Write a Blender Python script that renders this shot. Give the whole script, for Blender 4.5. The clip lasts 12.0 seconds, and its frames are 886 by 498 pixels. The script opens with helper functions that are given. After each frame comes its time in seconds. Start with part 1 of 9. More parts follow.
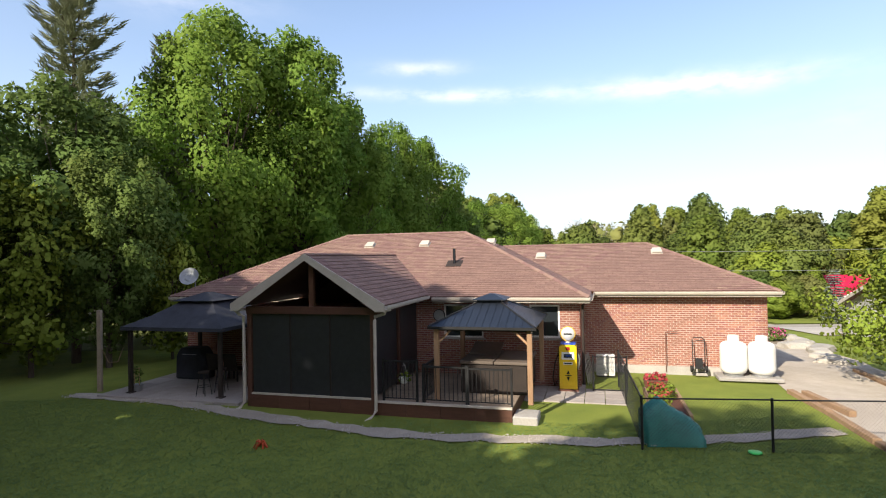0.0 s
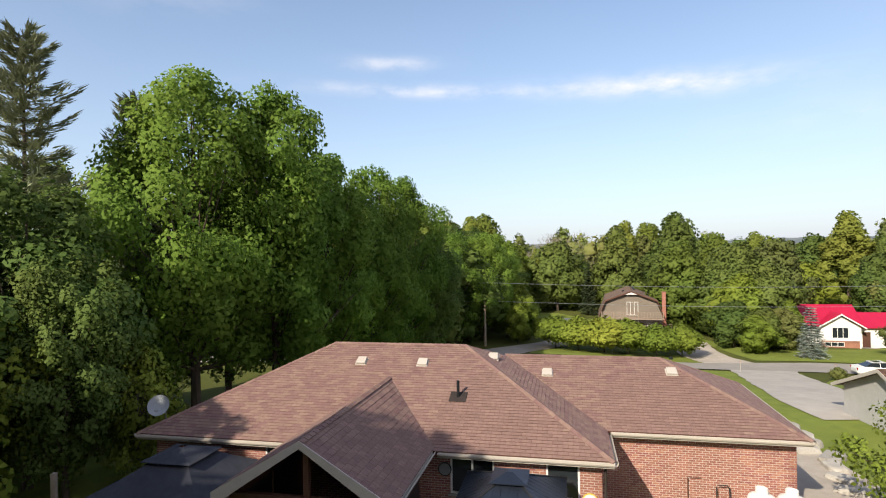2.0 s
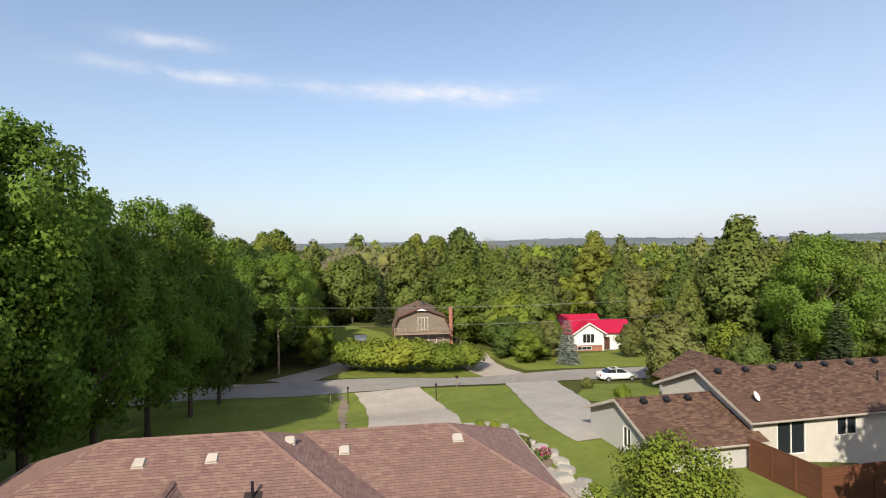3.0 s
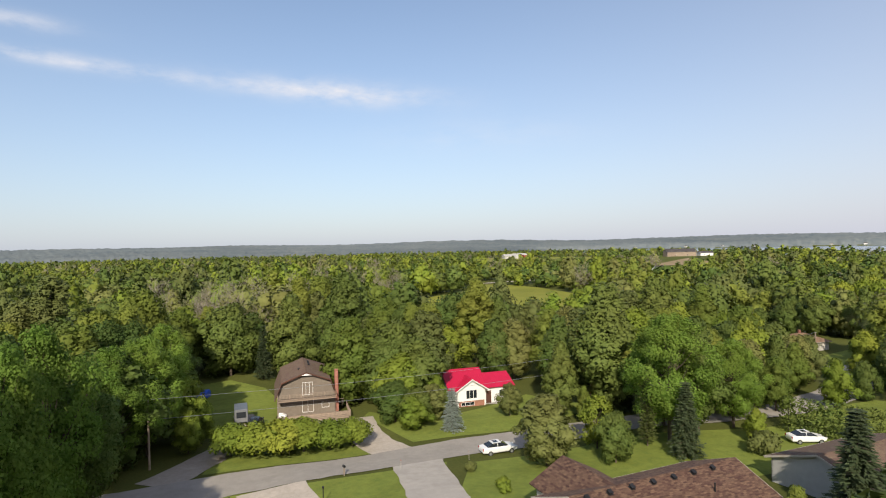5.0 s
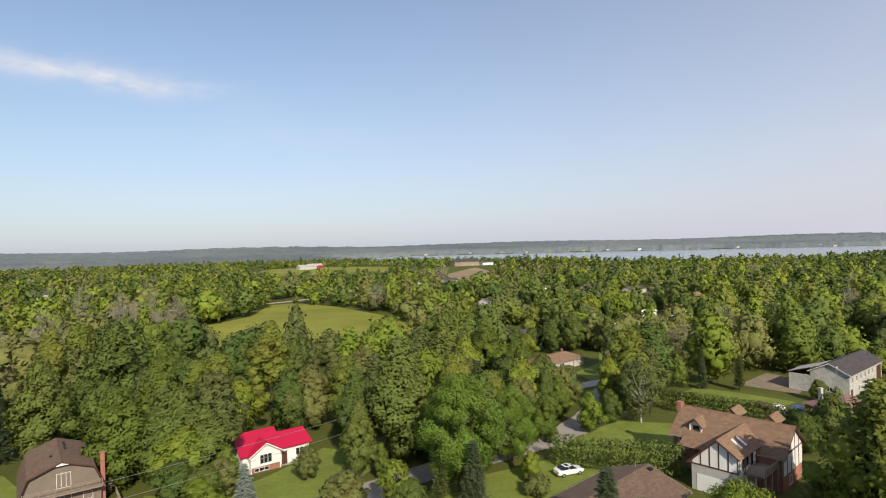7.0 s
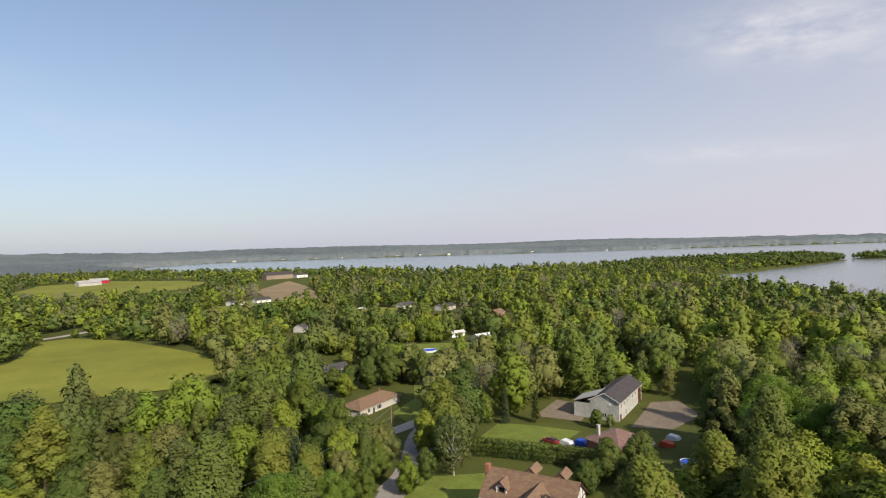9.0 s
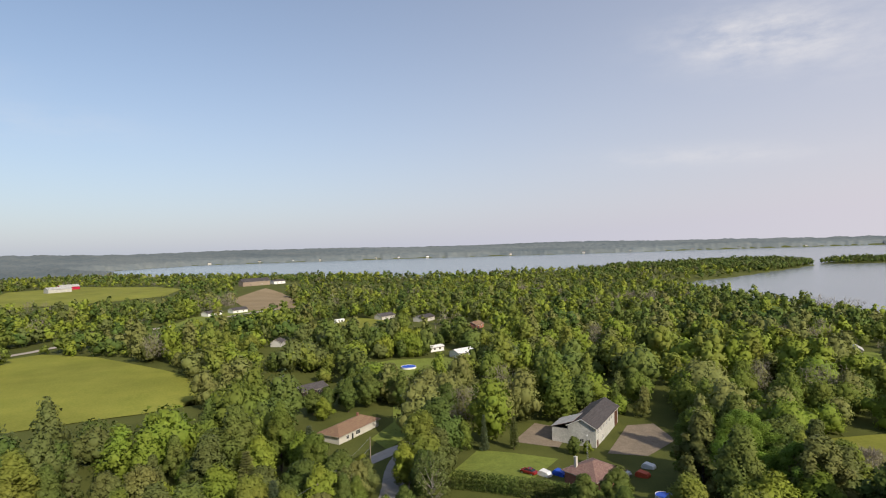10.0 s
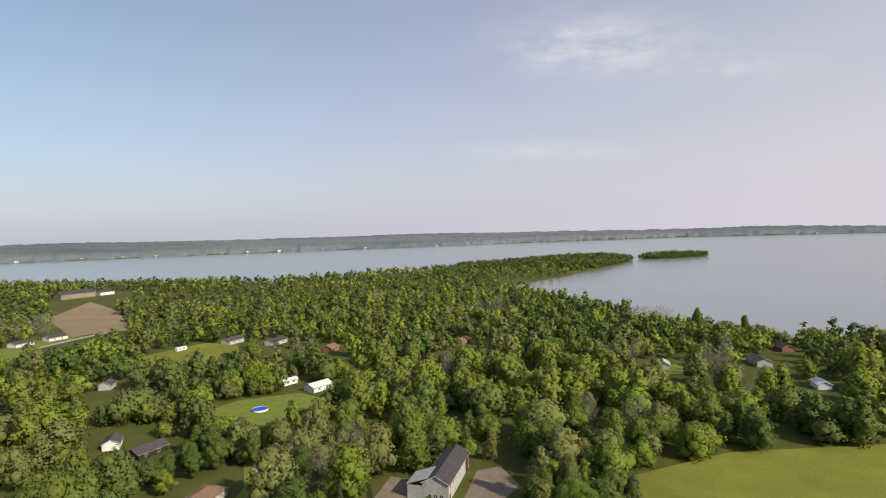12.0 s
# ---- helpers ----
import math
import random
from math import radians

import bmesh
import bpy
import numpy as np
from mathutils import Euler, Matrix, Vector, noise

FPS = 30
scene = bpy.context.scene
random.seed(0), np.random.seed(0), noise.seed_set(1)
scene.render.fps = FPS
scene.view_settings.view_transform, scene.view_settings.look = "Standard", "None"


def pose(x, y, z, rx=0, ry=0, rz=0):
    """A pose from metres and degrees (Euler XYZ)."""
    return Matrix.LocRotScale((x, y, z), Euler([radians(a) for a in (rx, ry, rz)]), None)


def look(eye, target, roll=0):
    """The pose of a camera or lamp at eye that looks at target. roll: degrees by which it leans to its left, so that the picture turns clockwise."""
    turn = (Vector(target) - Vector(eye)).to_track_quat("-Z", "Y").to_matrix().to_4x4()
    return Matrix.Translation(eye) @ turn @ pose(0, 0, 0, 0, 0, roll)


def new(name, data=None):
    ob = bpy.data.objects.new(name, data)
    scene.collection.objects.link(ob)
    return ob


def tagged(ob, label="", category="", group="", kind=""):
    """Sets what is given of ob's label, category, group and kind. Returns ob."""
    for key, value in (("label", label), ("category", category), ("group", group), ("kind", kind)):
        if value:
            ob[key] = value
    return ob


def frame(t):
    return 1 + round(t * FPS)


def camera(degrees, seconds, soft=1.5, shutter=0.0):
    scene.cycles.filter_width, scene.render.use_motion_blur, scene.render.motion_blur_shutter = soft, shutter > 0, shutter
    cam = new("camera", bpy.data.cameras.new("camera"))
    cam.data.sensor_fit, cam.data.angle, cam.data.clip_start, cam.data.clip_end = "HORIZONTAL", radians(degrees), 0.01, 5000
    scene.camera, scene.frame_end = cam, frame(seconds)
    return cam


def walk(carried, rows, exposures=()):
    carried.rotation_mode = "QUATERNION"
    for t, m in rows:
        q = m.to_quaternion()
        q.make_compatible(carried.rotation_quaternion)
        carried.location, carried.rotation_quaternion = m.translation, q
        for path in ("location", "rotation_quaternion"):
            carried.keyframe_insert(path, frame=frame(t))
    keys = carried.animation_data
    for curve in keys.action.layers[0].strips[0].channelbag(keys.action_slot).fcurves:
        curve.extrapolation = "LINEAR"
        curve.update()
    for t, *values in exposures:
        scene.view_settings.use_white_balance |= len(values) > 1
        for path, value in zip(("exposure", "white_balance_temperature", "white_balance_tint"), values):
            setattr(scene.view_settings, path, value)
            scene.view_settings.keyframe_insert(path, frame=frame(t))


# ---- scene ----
cam = camera(76.48, 12.0, soft=1.1)
# seconds, eye x y z in metres, tilt from straight down, lean, turn in degrees
PATH = [
    (0.0, -0.001, -0.000, 4.003, 90.722, 1.074, 0.000),
    (0.5, -0.215, 0.790, 5.166, 90.621, 0.967, 0.280),
    (1.0, -0.604, 1.413, 6.271, 90.538, 0.959, 0.557),
    (1.5, -1.006, 1.887, 7.398, 90.362, 0.936, 0.439),
    (2.0, -1.102, 1.987, 8.821, 90.284, 0.960, -3.149),
    (2.5, -1.132, 1.835, 10.233, 90.060, 1.023, -14.299),
    (3.0, -1.229, 1.712, 12.106, 89.801, 0.906, -23.854),
    (3.5, -1.455, 1.622, 14.691, 89.641, 0.866, -28.761),
    (5.5, -1.629, 1.081, 24.414, 89.756, 1.248, -38.535),
    (6.0, -1.585, 1.092, 26.535, 89.792, 1.240, -43.337),
    (6.5, -1.547, 1.129, 28.394, 89.772, 1.326, -50.379),
    (7.0, -1.583, 1.277, 30.385, 89.759, 1.412, -56.233),
    (7.5, -1.708, 1.322, 32.824, 89.714, 1.489, -63.013),
    (9.5, -2.361, 1.317, 46.397, 89.578, 1.555, -76.322),
    (10.0, -2.504, 1.217, 50.154, 89.624, 1.491, -77.092),
    (10.5, -2.623, 1.091, 54.873, 89.692, 1.459, -77.731),
    (11.0, -2.449, 0.938, 60.531, 89.523, 1.452, -78.111),
    (11.5, -2.435, 0.592, 66.098, 88.905, 1.521, -82.820),
    (12.0, -2.813, 0.674, 71.942, 88.132, 1.476, -91.787),
]
EXPOSURES = ((0.0, 0.93), (1.5, 0.66), (3.0, 0.42), (5.0, 0.27), (7.5, 0.18), (9.5, 0.10), (12.0, 0.06))
walk(cam, [(row[0], pose(*row[1:])) for row in PATH], EXPOSURES)
CLOUDS = ((3.0, 15.9, 12.0, 0.60, -0.03, 0.9), (25.0, 15.2, 9.0, 1.0, -0.05, 1.3), (-2.0, 18.5, 4.0, 0.65, 0.0, 0.8), (40.0, 11.0, 9.0, 1.6, 0.0, 0.25),
          (107.5, 17.0, 7.5, 2.4, -0.08, 1.4), (102.0, 7.6, 8.0, 0.9, -0.05, 0.7), (119.0, 13.6, 6.0, 1.4, 0.0, 0.6), (-26.0, 24.0, 8.0, 2.0, 0.0, 0.5))

# ---- light ----
SUN_AZ, SUN_EL = 218.5, 33.0          # compass-like: degrees clockwise from +y, and above the horizon
world = bpy.data.worlds.new("sky")
scene.world = world
world.use_nodes = True
wn, wl = world.node_tree.nodes, world.node_tree.links
sky = wn.new("ShaderNodeTexSky")
sky.sky_type, sky.sun_disc = "NISHITA", False
sky.sun_elevation, sky.sun_rotation = radians(SUN_EL), radians(SUN_AZ)
sky.altitude, sky.air_density, sky.dust_density, sky.ozone_density = 100, 1.0, 0.7, 1.6
wn["Background"].inputs["Strength"].default_value = 0.130


def w_math(op, a, b=None, clamp=False):
    n = wn.new("ShaderNodeMath")
    n.operation, n.use_clamp = op, clamp
    for i, v in enumerate((a, b)):
        if v is None:
            continue
        if isinstance(v, (int, float)):
            n.inputs[i].default_value = v
        else:
            wl.new(v, n.inputs[i])
    return n.outputs[0]


# thin clouds: long streaks at a few bearings, softened by noise
tc = wn.new("ShaderNodeTexCoord")
sep = wn.new("ShaderNodeSeparateXYZ")
wl.new(tc.outputs["Generated"], sep.inputs[0])
bearing = w_math("ARCTAN2", sep.outputs[0], sep.outputs[1])
elev = w_math("ARCSINE", sep.outputs[2])
comb = wn.new("ShaderNodeCombineXYZ")
wl.new(w_math("MULTIPLY", bearing, 5.0), comb.inputs[0])
wl.new(w_math("MULTIPLY", elev, 13.0), comb.inputs[1])
cn = wn.new("ShaderNodeTexNoise")
cn.inputs["Scale"].default_value, cn.inputs["Detail"].default_value, cn.inputs["Roughness"].default_value = 2.2, 6.0, 0.62
wl.new(comb.outputs[0], cn.inputs["Vector"])
wisp = w_math("MULTIPLY", w_math("SUBTRACT", cn.outputs[0], 0.36), 3.0, True)
cover = None
# bearing, elevation, half width, half height (degrees), slope, density
for az, el, wa, we, slope, dens in CLOUDS:
    da = w_math("SUBTRACT", bearing, radians(az))
    de = w_math("SUBTRACT", w_math("SUBTRACT", elev, radians(el)), w_math("MULTIPLY", da, slope))
    qa = w_math("POWER", w_math("DIVIDE", w_math("ABSOLUTE", da), radians(wa)), 2.0)
    qe = w_math("POWER", w_math("DIVIDE", w_math("ABSOLUTE", de), radians(we)), 2.0)
    g = w_math("MULTIPLY", w_math("EXPONENT", w_math("MULTIPLY", w_math("ADD", qa, qe), -1.0)), dens)
    cover = g if cover is None else w_math("ADD", cover, g)
veil = w_math("MULTIPLY", w_math("MULTIPLY", cover, w_math("ADD", wisp, 0.12)), 0.72, True)
sunward = w_math("ADD", w_math("MULTIPLY", w_math("COSINE", w_math("SUBTRACT", bearing, radians(180))), 0.5), 0.45, True)
haze = w_math("ADD", w_math("MULTIPLY", w_math("EXPONENT", w_math("MULTIPLY", w_math("ABSOLUTE", elev), -4.0)), 0.78), w_math("ADD", w_math("MULTIPLY", sunward, 0.50), 0.02), True)
mixh = wn.new("ShaderNodeMix")
mixh.data_type = "RGBA"
wl.new(haze, mixh.inputs[0])
wl.new(sky.outputs[0], mixh.inputs[6])
warm = wn.new("ShaderNodeMix")          # the haze is warmer and brighter towards the sun
warm.data_type = "RGBA"
wl.new(sunward, warm.inputs[0])
warm.inputs[6].default_value, warm.inputs[7].default_value = (3.25, 3.60, 4.45, 1), (5.5, 5.0, 5.3, 1)
wl.new(warm.outputs[2], mixh.inputs[7])
mixc = wn.new("ShaderNodeMix")
mixc.data_type = "RGBA"
wl.new(veil, mixc.inputs[0])
wl.new(mixh.outputs[2], mixc.inputs[6])
mixc.inputs[7].default_value = (5.6, 5.5, 5.7, 1)
wl.new(mixc.outputs[2], wn["Background"].inputs["Color"])

sun = new("sun", bpy.data.lights.new("sun", "SUN"))
sun.data.energy, sun.data.angle, sun.data.color = 4.4, radians(0.6), (1.0, 0.90, 0.74)
a, e = radians(SUN_AZ), radians(SUN_EL)
sun.matrix_world = look((80 * math.sin(a), 80 * math.cos(a), 90), (80 * math.sin(a) - math.sin(a) * math.cos(e), 80 * math.cos(a) - math.cos(a) * math.cos(e), 90 - math.sin(e)))

# ---- materials ----
def surface(name, dark, light, scale=4.0, rough=0.8, metal=0.0, bump=0.15, fine=8.0, each=0.15, island=0.0, stain=0.25, stretch=(1, 1, 1), spec=0.4):
    """A surface of two colours, mixed by coarse and fine noise, with relief; each: how far objects differ, island: how far loose pieces differ."""
    m = bpy.data.materials.new(name)
    m.use_nodes = True
    n, l = m.node_tree.nodes, m.node_tree.links
    b = n["Principled BSDF"]
    b.inputs["Roughness"].default_value, b.inputs["Metallic"].default_value = rough, metal
    b.inputs["Specular IOR Level"].default_value = spec
    t = n.new("ShaderNodeTexCoord")
    info = n.new("ShaderNodeObjectInfo")
    mp = n.new("ShaderNodeMapping")
    mp.inputs["Scale"].default_value = stretch
    l.new(t.outputs["Object"], mp.inputs["Vector"])
    n1, n2 = n.new("ShaderNodeTexNoise"), n.new("ShaderNodeTexNoise")
    n1.noise_dimensions = "4D"
    l.new(info.outputs["Random"], n1.inputs["W"])
    n1.inputs["Scale"].default_value, n1.inputs["Detail"].default_value = scale, 5
    n2.inputs["Scale"].default_value, n2.inputs["Detail"].default_value = scale * fine, 4
    for q in (n1, n2):
        l.new(mp.outputs[0], q.inputs["Vector"])

    def mth(op, x, y, clamp=False):
        k = n.new("ShaderNodeMath")
        k.operation, k.use_clamp = op, clamp
        for i, v in enumerate((x, y)):
            if isinstance(v, (int, float)):
                k.inputs[i].default_value = v
            else:
                l.new(v, k.inputs[i])
        return k.outputs[0]
    f = mth("ADD", mth("MULTIPLY", n1.outputs[0], 0.6), mth("MULTIPLY", n2.outputs[0], 0.6))
    f = mth("MULTIPLY", mth("SUBTRACT", f, 0.35), 2.0, True)
    mix = n.new("ShaderNodeMix")
    mix.data_type = "RGBA"
    l.new(f, mix.inputs[0])
    mix.inputs[6].default_value, mix.inputs[7].default_value = (*dark, 1), (*light, 1)
    col = mix.outputs[2]
    hsv = n.new("ShaderNodeHueSaturation")
    v = mth("ADD", mth("MULTIPLY", info.outputs["Random"], 2 * each), 1.0 - each)
    if island:
        g = n.new("ShaderNodeNewGeometry")
        v = mth("ADD", v, mth("MULTIPLY", mth("SUBTRACT", g.outputs["Random Per Island"], 0.5), 2 * island))
        l.new(mth("ADD", mth("MULTIPLY", g.outputs["Random Per Island"], 0.03), 0.485), hsv.inputs["Hue"])
    if stain:
        n3 = n.new("ShaderNodeTexNoise")
        n3.inputs["Scale"].default_value, n3.inputs["Detail"].default_value = scale * 0.23, 6
        l.new(t.outputs["Object"], n3.inputs["Vector"])
        v = mth("MULTIPLY", v, mth("ADD", mth("MULTIPLY", n3.outputs[0], 2 * stain), 1.0 - stain))
    l.new(v, hsv.inputs["Value"])
    l.new(col, hsv.inputs["Color"])
    l.new(hsv.outputs[0], b.inputs["Base Color"])
    if bump:
        bp = n.new("ShaderNodeBump")
        bp.inputs["Strength"].default_value, bp.inputs["Distance"].default_value = bump, 0.02
        l.new(n2.outputs[0], bp.inputs["Height"])
        l.new(bp.outputs[0], b.inputs["Normal"])
    return m


def leafy(name, dark, light, each=0.18, island=0.24, hue=0.022, through_light=0.17):
    """Leaves: each clump and each tree differs; some light passes through."""
    m = bpy.data.materials.new(name)
    m.use_nodes = True
    n, l = m.node_tree.nodes, m.node_tree.links
    out = n["Material Output"]
    b = n["Principled BSDF"]
    b.inputs["Roughness"].default_value = 0.6
    b.inputs["Specular IOR Level"].default_value = 0.08
    g, info = n.new("ShaderNodeNewGeometry"), n.new("ShaderNodeObjectInfo")
    mix = n.new("ShaderNodeMix")
    mix.data_type = "RGBA"
    mix.inputs[6].default_value, mix.inputs[7].default_value = (*dark, 1), (*light, 1)

    def mad(x, k, c):
        q = n.new("ShaderNodeMath")
        q.operation = "MULTIPLY_ADD"
        l.new(x, q.inputs[0])
        q.inputs[1].default_value, q.inputs[2].default_value = k, c
        return q.outputs[0]
    l.new(mad(g.outputs["Random Per Island"], 0.6, 0.2), mix.inputs[0])
    big = n.new("ShaderNodeTexNoise")
    big.inputs["Scale"].default_value, big.inputs["Detail"].default_value = 0.45, 3
    t = n.new("ShaderNodeTexCoord")
    l.new(t.outputs["Object"], big.inputs["Vector"])
    hsv = n.new("ShaderNodeHueSaturation")
    
    v = n.new("ShaderNodeMath")
    v.operation = "MULTIPLY"
    wide = n.new("ShaderNodeTexNoise")
    wide.inputs["Scale"].default_value, wide.inputs["Detail"].default_value = 0.10, 2
    l.new(t.outputs["Object"], wide.inputs["Vector"])
    tint = n.new("ShaderNodeMath")
    tint.operation = "ADD"
    l.new(mad(info.outputs["Random"], -1.6 * hue, 0.5 + 0.75 * hue), tint.inputs[0])
    l.new(mad(wide.outputs[0], 0.06, -0.024), tint.inputs[1])
    l.new(tint.outputs[0], hsv.inputs["Hue"])
    both = n.new("ShaderNodeMath")
    both.operation = "MULTIPLY"
    l.new(mad(info.outputs["Random"], 2 * each, 1 - each), both.inputs[0])
    l.new(mad(wide.outputs[0], 0.6, 0.70), both.inputs[1])
    l.new(both.outputs[0], v.inputs[0])
    l.new(mad(big.outputs[0], 2 * island, 1 - island), v.inputs[1])
    l.new(v.outputs[0], hsv.inputs["Value"])
    l.new(mix.outputs[2], hsv.inputs["Color"])
    l.new(hsv.outputs[0], b.inputs["Base Color"])
    tr = n.new("ShaderNodeBsdfTranslucent")
    l.new(hsv.outputs[0], tr.inputs["Color"])
    ms = n.new("ShaderNodeMixShader")
    ms.inputs[0].default_value = through_light
    l.new(b.outputs[0], ms.inputs[1])
    l.new(tr.outputs[0], ms.inputs[2])
    l.new(ms.outputs[0], out.inputs["Surface"])
    return m


def glassy(name, tint=(0.02, 0.025, 0.03), rough=0.05):
    m = bpy.data.materials.new(name)
    m.use_nodes = True
    b = m.node_tree.nodes["Principled BSDF"]
    b.inputs["Base Color"].default_value = (*tint, 1)
    b.inputs["Roughness"].default_value, b.inputs["Specular IOR Level"].default_value = rough, 0.6
    return m


BRICK = surface("red brick", (0.205, 0.080, 0.060), (0.390, 0.172, 0.128), 6, 0.9, each=0.14, island=0.20, stain=0.25)
BRICK_ORANGE = surface("orange brick", (0.30, 0.115, 0.070), (0.44, 0.20, 0.13), 6, 0.9, stain=0.25)
MORTAR = surface("mortar", (0.48, 0.42, 0.37), (0.60, 0.53, 0.47), 6, 0.95, stain=0.1)
SHINGLE = surface("brown shingles", (0.172, 0.100, 0.083), (0.280, 0.174, 0.148), 9, 0.92, bump=0.4, each=0.10, island=0.13, stain=0.16)
SHINGLE_DARK = surface("dark brown shingles", (0.070, 0.040, 0.030), (0.16, 0.090, 0.060), 9, 0.92, bump=0.4, each=0.2, island=0.45, stain=0.2)
SHINGLE_TAN = surface("tan shingles", (0.19, 0.115, 0.070), (0.26, 0.165, 0.105), 9, 0.92, bump=0.4, each=0.06, island=0.10, stain=0.14)
SHINGLE_BROWN = surface("warm brown shingles", (0.125, 0.080, 0.056), (0.180, 0.120, 0.086), 9, 0.92, bump=0.4, each=0.06, island=0.12, stain=0.14)
SHINGLE_GREY = surface("grey shingles", (0.045, 0.040, 0.042), (0.10, 0.09, 0.09), 7, 0.92, bump=0.3, island=0.25)
CONCRETE = surface("concrete", (0.28, 0.26, 0.24), (0.42, 0.40, 0.37), 3, 0.92, bump=0.2)
WHITE = surface("white paint", (0.70, 0.69, 0.66), (0.82, 0.81, 0.79), 2, 0.5, bump=0.03, each=0.03, stain=0.08)
CREAM = surface("cream siding", (0.48, 0.45, 0.40), (0.58, 0.55, 0.49), 2, 0.55, bump=0.04, each=0.04, stain=0.08)
GREY_SIDING = surface("grey siding", (0.40, 0.39, 0.375), (0.50, 0.49, 0.47), 2, 0.6, bump=0.04, each=0.04, stain=0.08)
FASCIA = surface("off-white trim", (0.42, 0.375, 0.32), (0.54, 0.49, 0.43), 3, 0.5, bump=0.05, each=0.04, stain=0.2)
BROWN_TRIM = surface("dark brown stained wood", (0.065, 0.028, 0.018), (0.125, 0.055, 0.035), 2.5, 0.6, bump=0.15, stretch=(1, 1, 6), stain=0.3)
CEDAR = surface("cedar posts", (0.26, 0.15, 0.08), (0.40, 0.25, 0.15), 2.5, 0.7, bump=0.2, stretch=(6, 6, 1), stain=0.25)
GREY_WOOD = surface("weathered wood", (0.20, 0.15, 0.11), (0.36, 0.28, 0.22), 3, 0.85, bump=0.25, stain=0.3, island=0.15)
BLACK_METAL = surface("black painted metal", (0.012, 0.012, 0.013), (0.03, 0.03, 0.032), 4, 0.45, metal=0.2, bump=0.04)
BLUE_ROOF = surface("dark blue-grey steel roof", (0.020, 0.026, 0.040), (0.040, 0.050, 0.072), 3, 0.38, metal=0.5, bump=0.04, stain=0.3)
CANVAS_DARK = surface("dark grey canopy cloth", (0.025, 0.027, 0.036), (0.050, 0.054, 0.070), 5, 0.9, bump=0.2, stain=0.35)
GLASS = glassy("dark window glass")
ASPHALT = surface("old pale asphalt", (0.30, 0.27, 0.235), (0.41, 0.375, 0.33), 1.2, 0.92, bump=0.3, fine=20, stain=0.2)
GRAVEL = surface("pale gravel", (0.32, 0.275, 0.225), (0.48, 0.42, 0.355), 2.2, 0.95, bump=0.7, fine=14, stain=0.2)
DIRT = surface("bare sandy earth", (0.16, 0.125, 0.088), (0.27, 0.215, 0.155), 1.5, 0.95, bump=0.4, stain=0.3)
BARK = surface("grey-brown bark", (0.050, 0.038, 0.028), (0.13, 0.10, 0.075), 3, 0.95, bump=0.6, stretch=(3, 3, 0.5))
PALE_BARK = surface("pale dead wood", (0.32, 0.28, 0.24), (0.52, 0.48, 0.43), 3, 0.9, bump=0.4)
RED_METAL = surface("red steel roof", (0.42, 0.008, 0.042), (0.50, 0.014, 0.060), 1.5, 0.42, bump=0.03, stain=0.12)
OLIVE_SIDING = surface("grey-brown board siding", (0.14, 0.115, 0.090), (0.20, 0.165, 0.130), 2, 0.8, bump=0.1, stain=0.15)
OLD_WHITE = surface("peeling white boards", (0.30, 0.29, 0.265), (0.58, 0.57, 0.53), 3, 0.8, bump=0.1, each=0.04, stain=0.40)
PALE_ROOF = surface("patched pale grey roofing", (0.30, 0.29, 0.27), (0.50, 0.49, 0.46), 2, 0.85, bump=0.1, each=0.1, stain=0.3)
STONE = surface("pale limestone", (0.30, 0.27, 0.23), (0.48, 0.45, 0.40), 2.5, 0.9, bump=0.5, stain=0.3)
CAR_WHITE = surface("white car paint", (0.74, 0.74, 0.72), (0.80, 0.80, 0.78), 2, 0.2, bump=0, each=0.02, stain=0.03, spec=0.6)
RUBBER = surface("black rubber", (0.012, 0.012, 0.012), (0.025, 0.025, 0.025), 6, 0.85, bump=0.1)
MAPLE = leafy("maple leaves", (0.149, 0.189, 0.035), (0.230, 0.267, 0.056), through_light=0.38)
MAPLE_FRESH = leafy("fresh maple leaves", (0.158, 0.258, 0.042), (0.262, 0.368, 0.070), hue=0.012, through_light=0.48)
# darker copy of the maple leaf, with tree shade put into its colour
MAPLE_SHADE_TONE = leafy("maple leaves with shade in the colour", (0.095, 0.155, 0.040), (0.160, 0.228, 0.062), through_light=0.42)
LEAF_DEEP = leafy("dark green leaves", (0.086, 0.123, 0.029), (0.140, 0.178, 0.043))
LEAF_OLIVE = leafy("olive leaves", (0.128, 0.144, 0.042), (0.182, 0.196, 0.062))
LEAF_LIGHT = leafy("light green leaves", (0.163, 0.207, 0.027), (0.233, 0.276, 0.043))
NEEDLES = leafy("pine needles", (0.20, 0.225, 0.125), (0.30, 0.32, 0.20), hue=0.01)
DARK_NEEDLES = leafy("dark spruce needles", (0.060, 0.085, 0.040), (0.115, 0.140, 0.068), hue=0.01)
BLUE_NEEDLES = leafy("blue spruce needles", (0.24, 0.29, 0.25), (0.38, 0.43, 0.37), hue=0.01)
BARE = leafy("half-bare twigs", (0.215, 0.188, 0.140), (0.300, 0.265, 0.205), hue=0.02)
# woods and fields made paler and bluer: distance haze is put into the colour
FAR_HAZED = surface("haze-tinted far woods and fields", (0.112, 0.142, 0.160), (0.215, 0.232, 0.222), 0.0045, 0.95, bump=0.0, fine=9, each=0.0, stain=0.3, stretch=(1, 0.6, 1), spec=0.0)

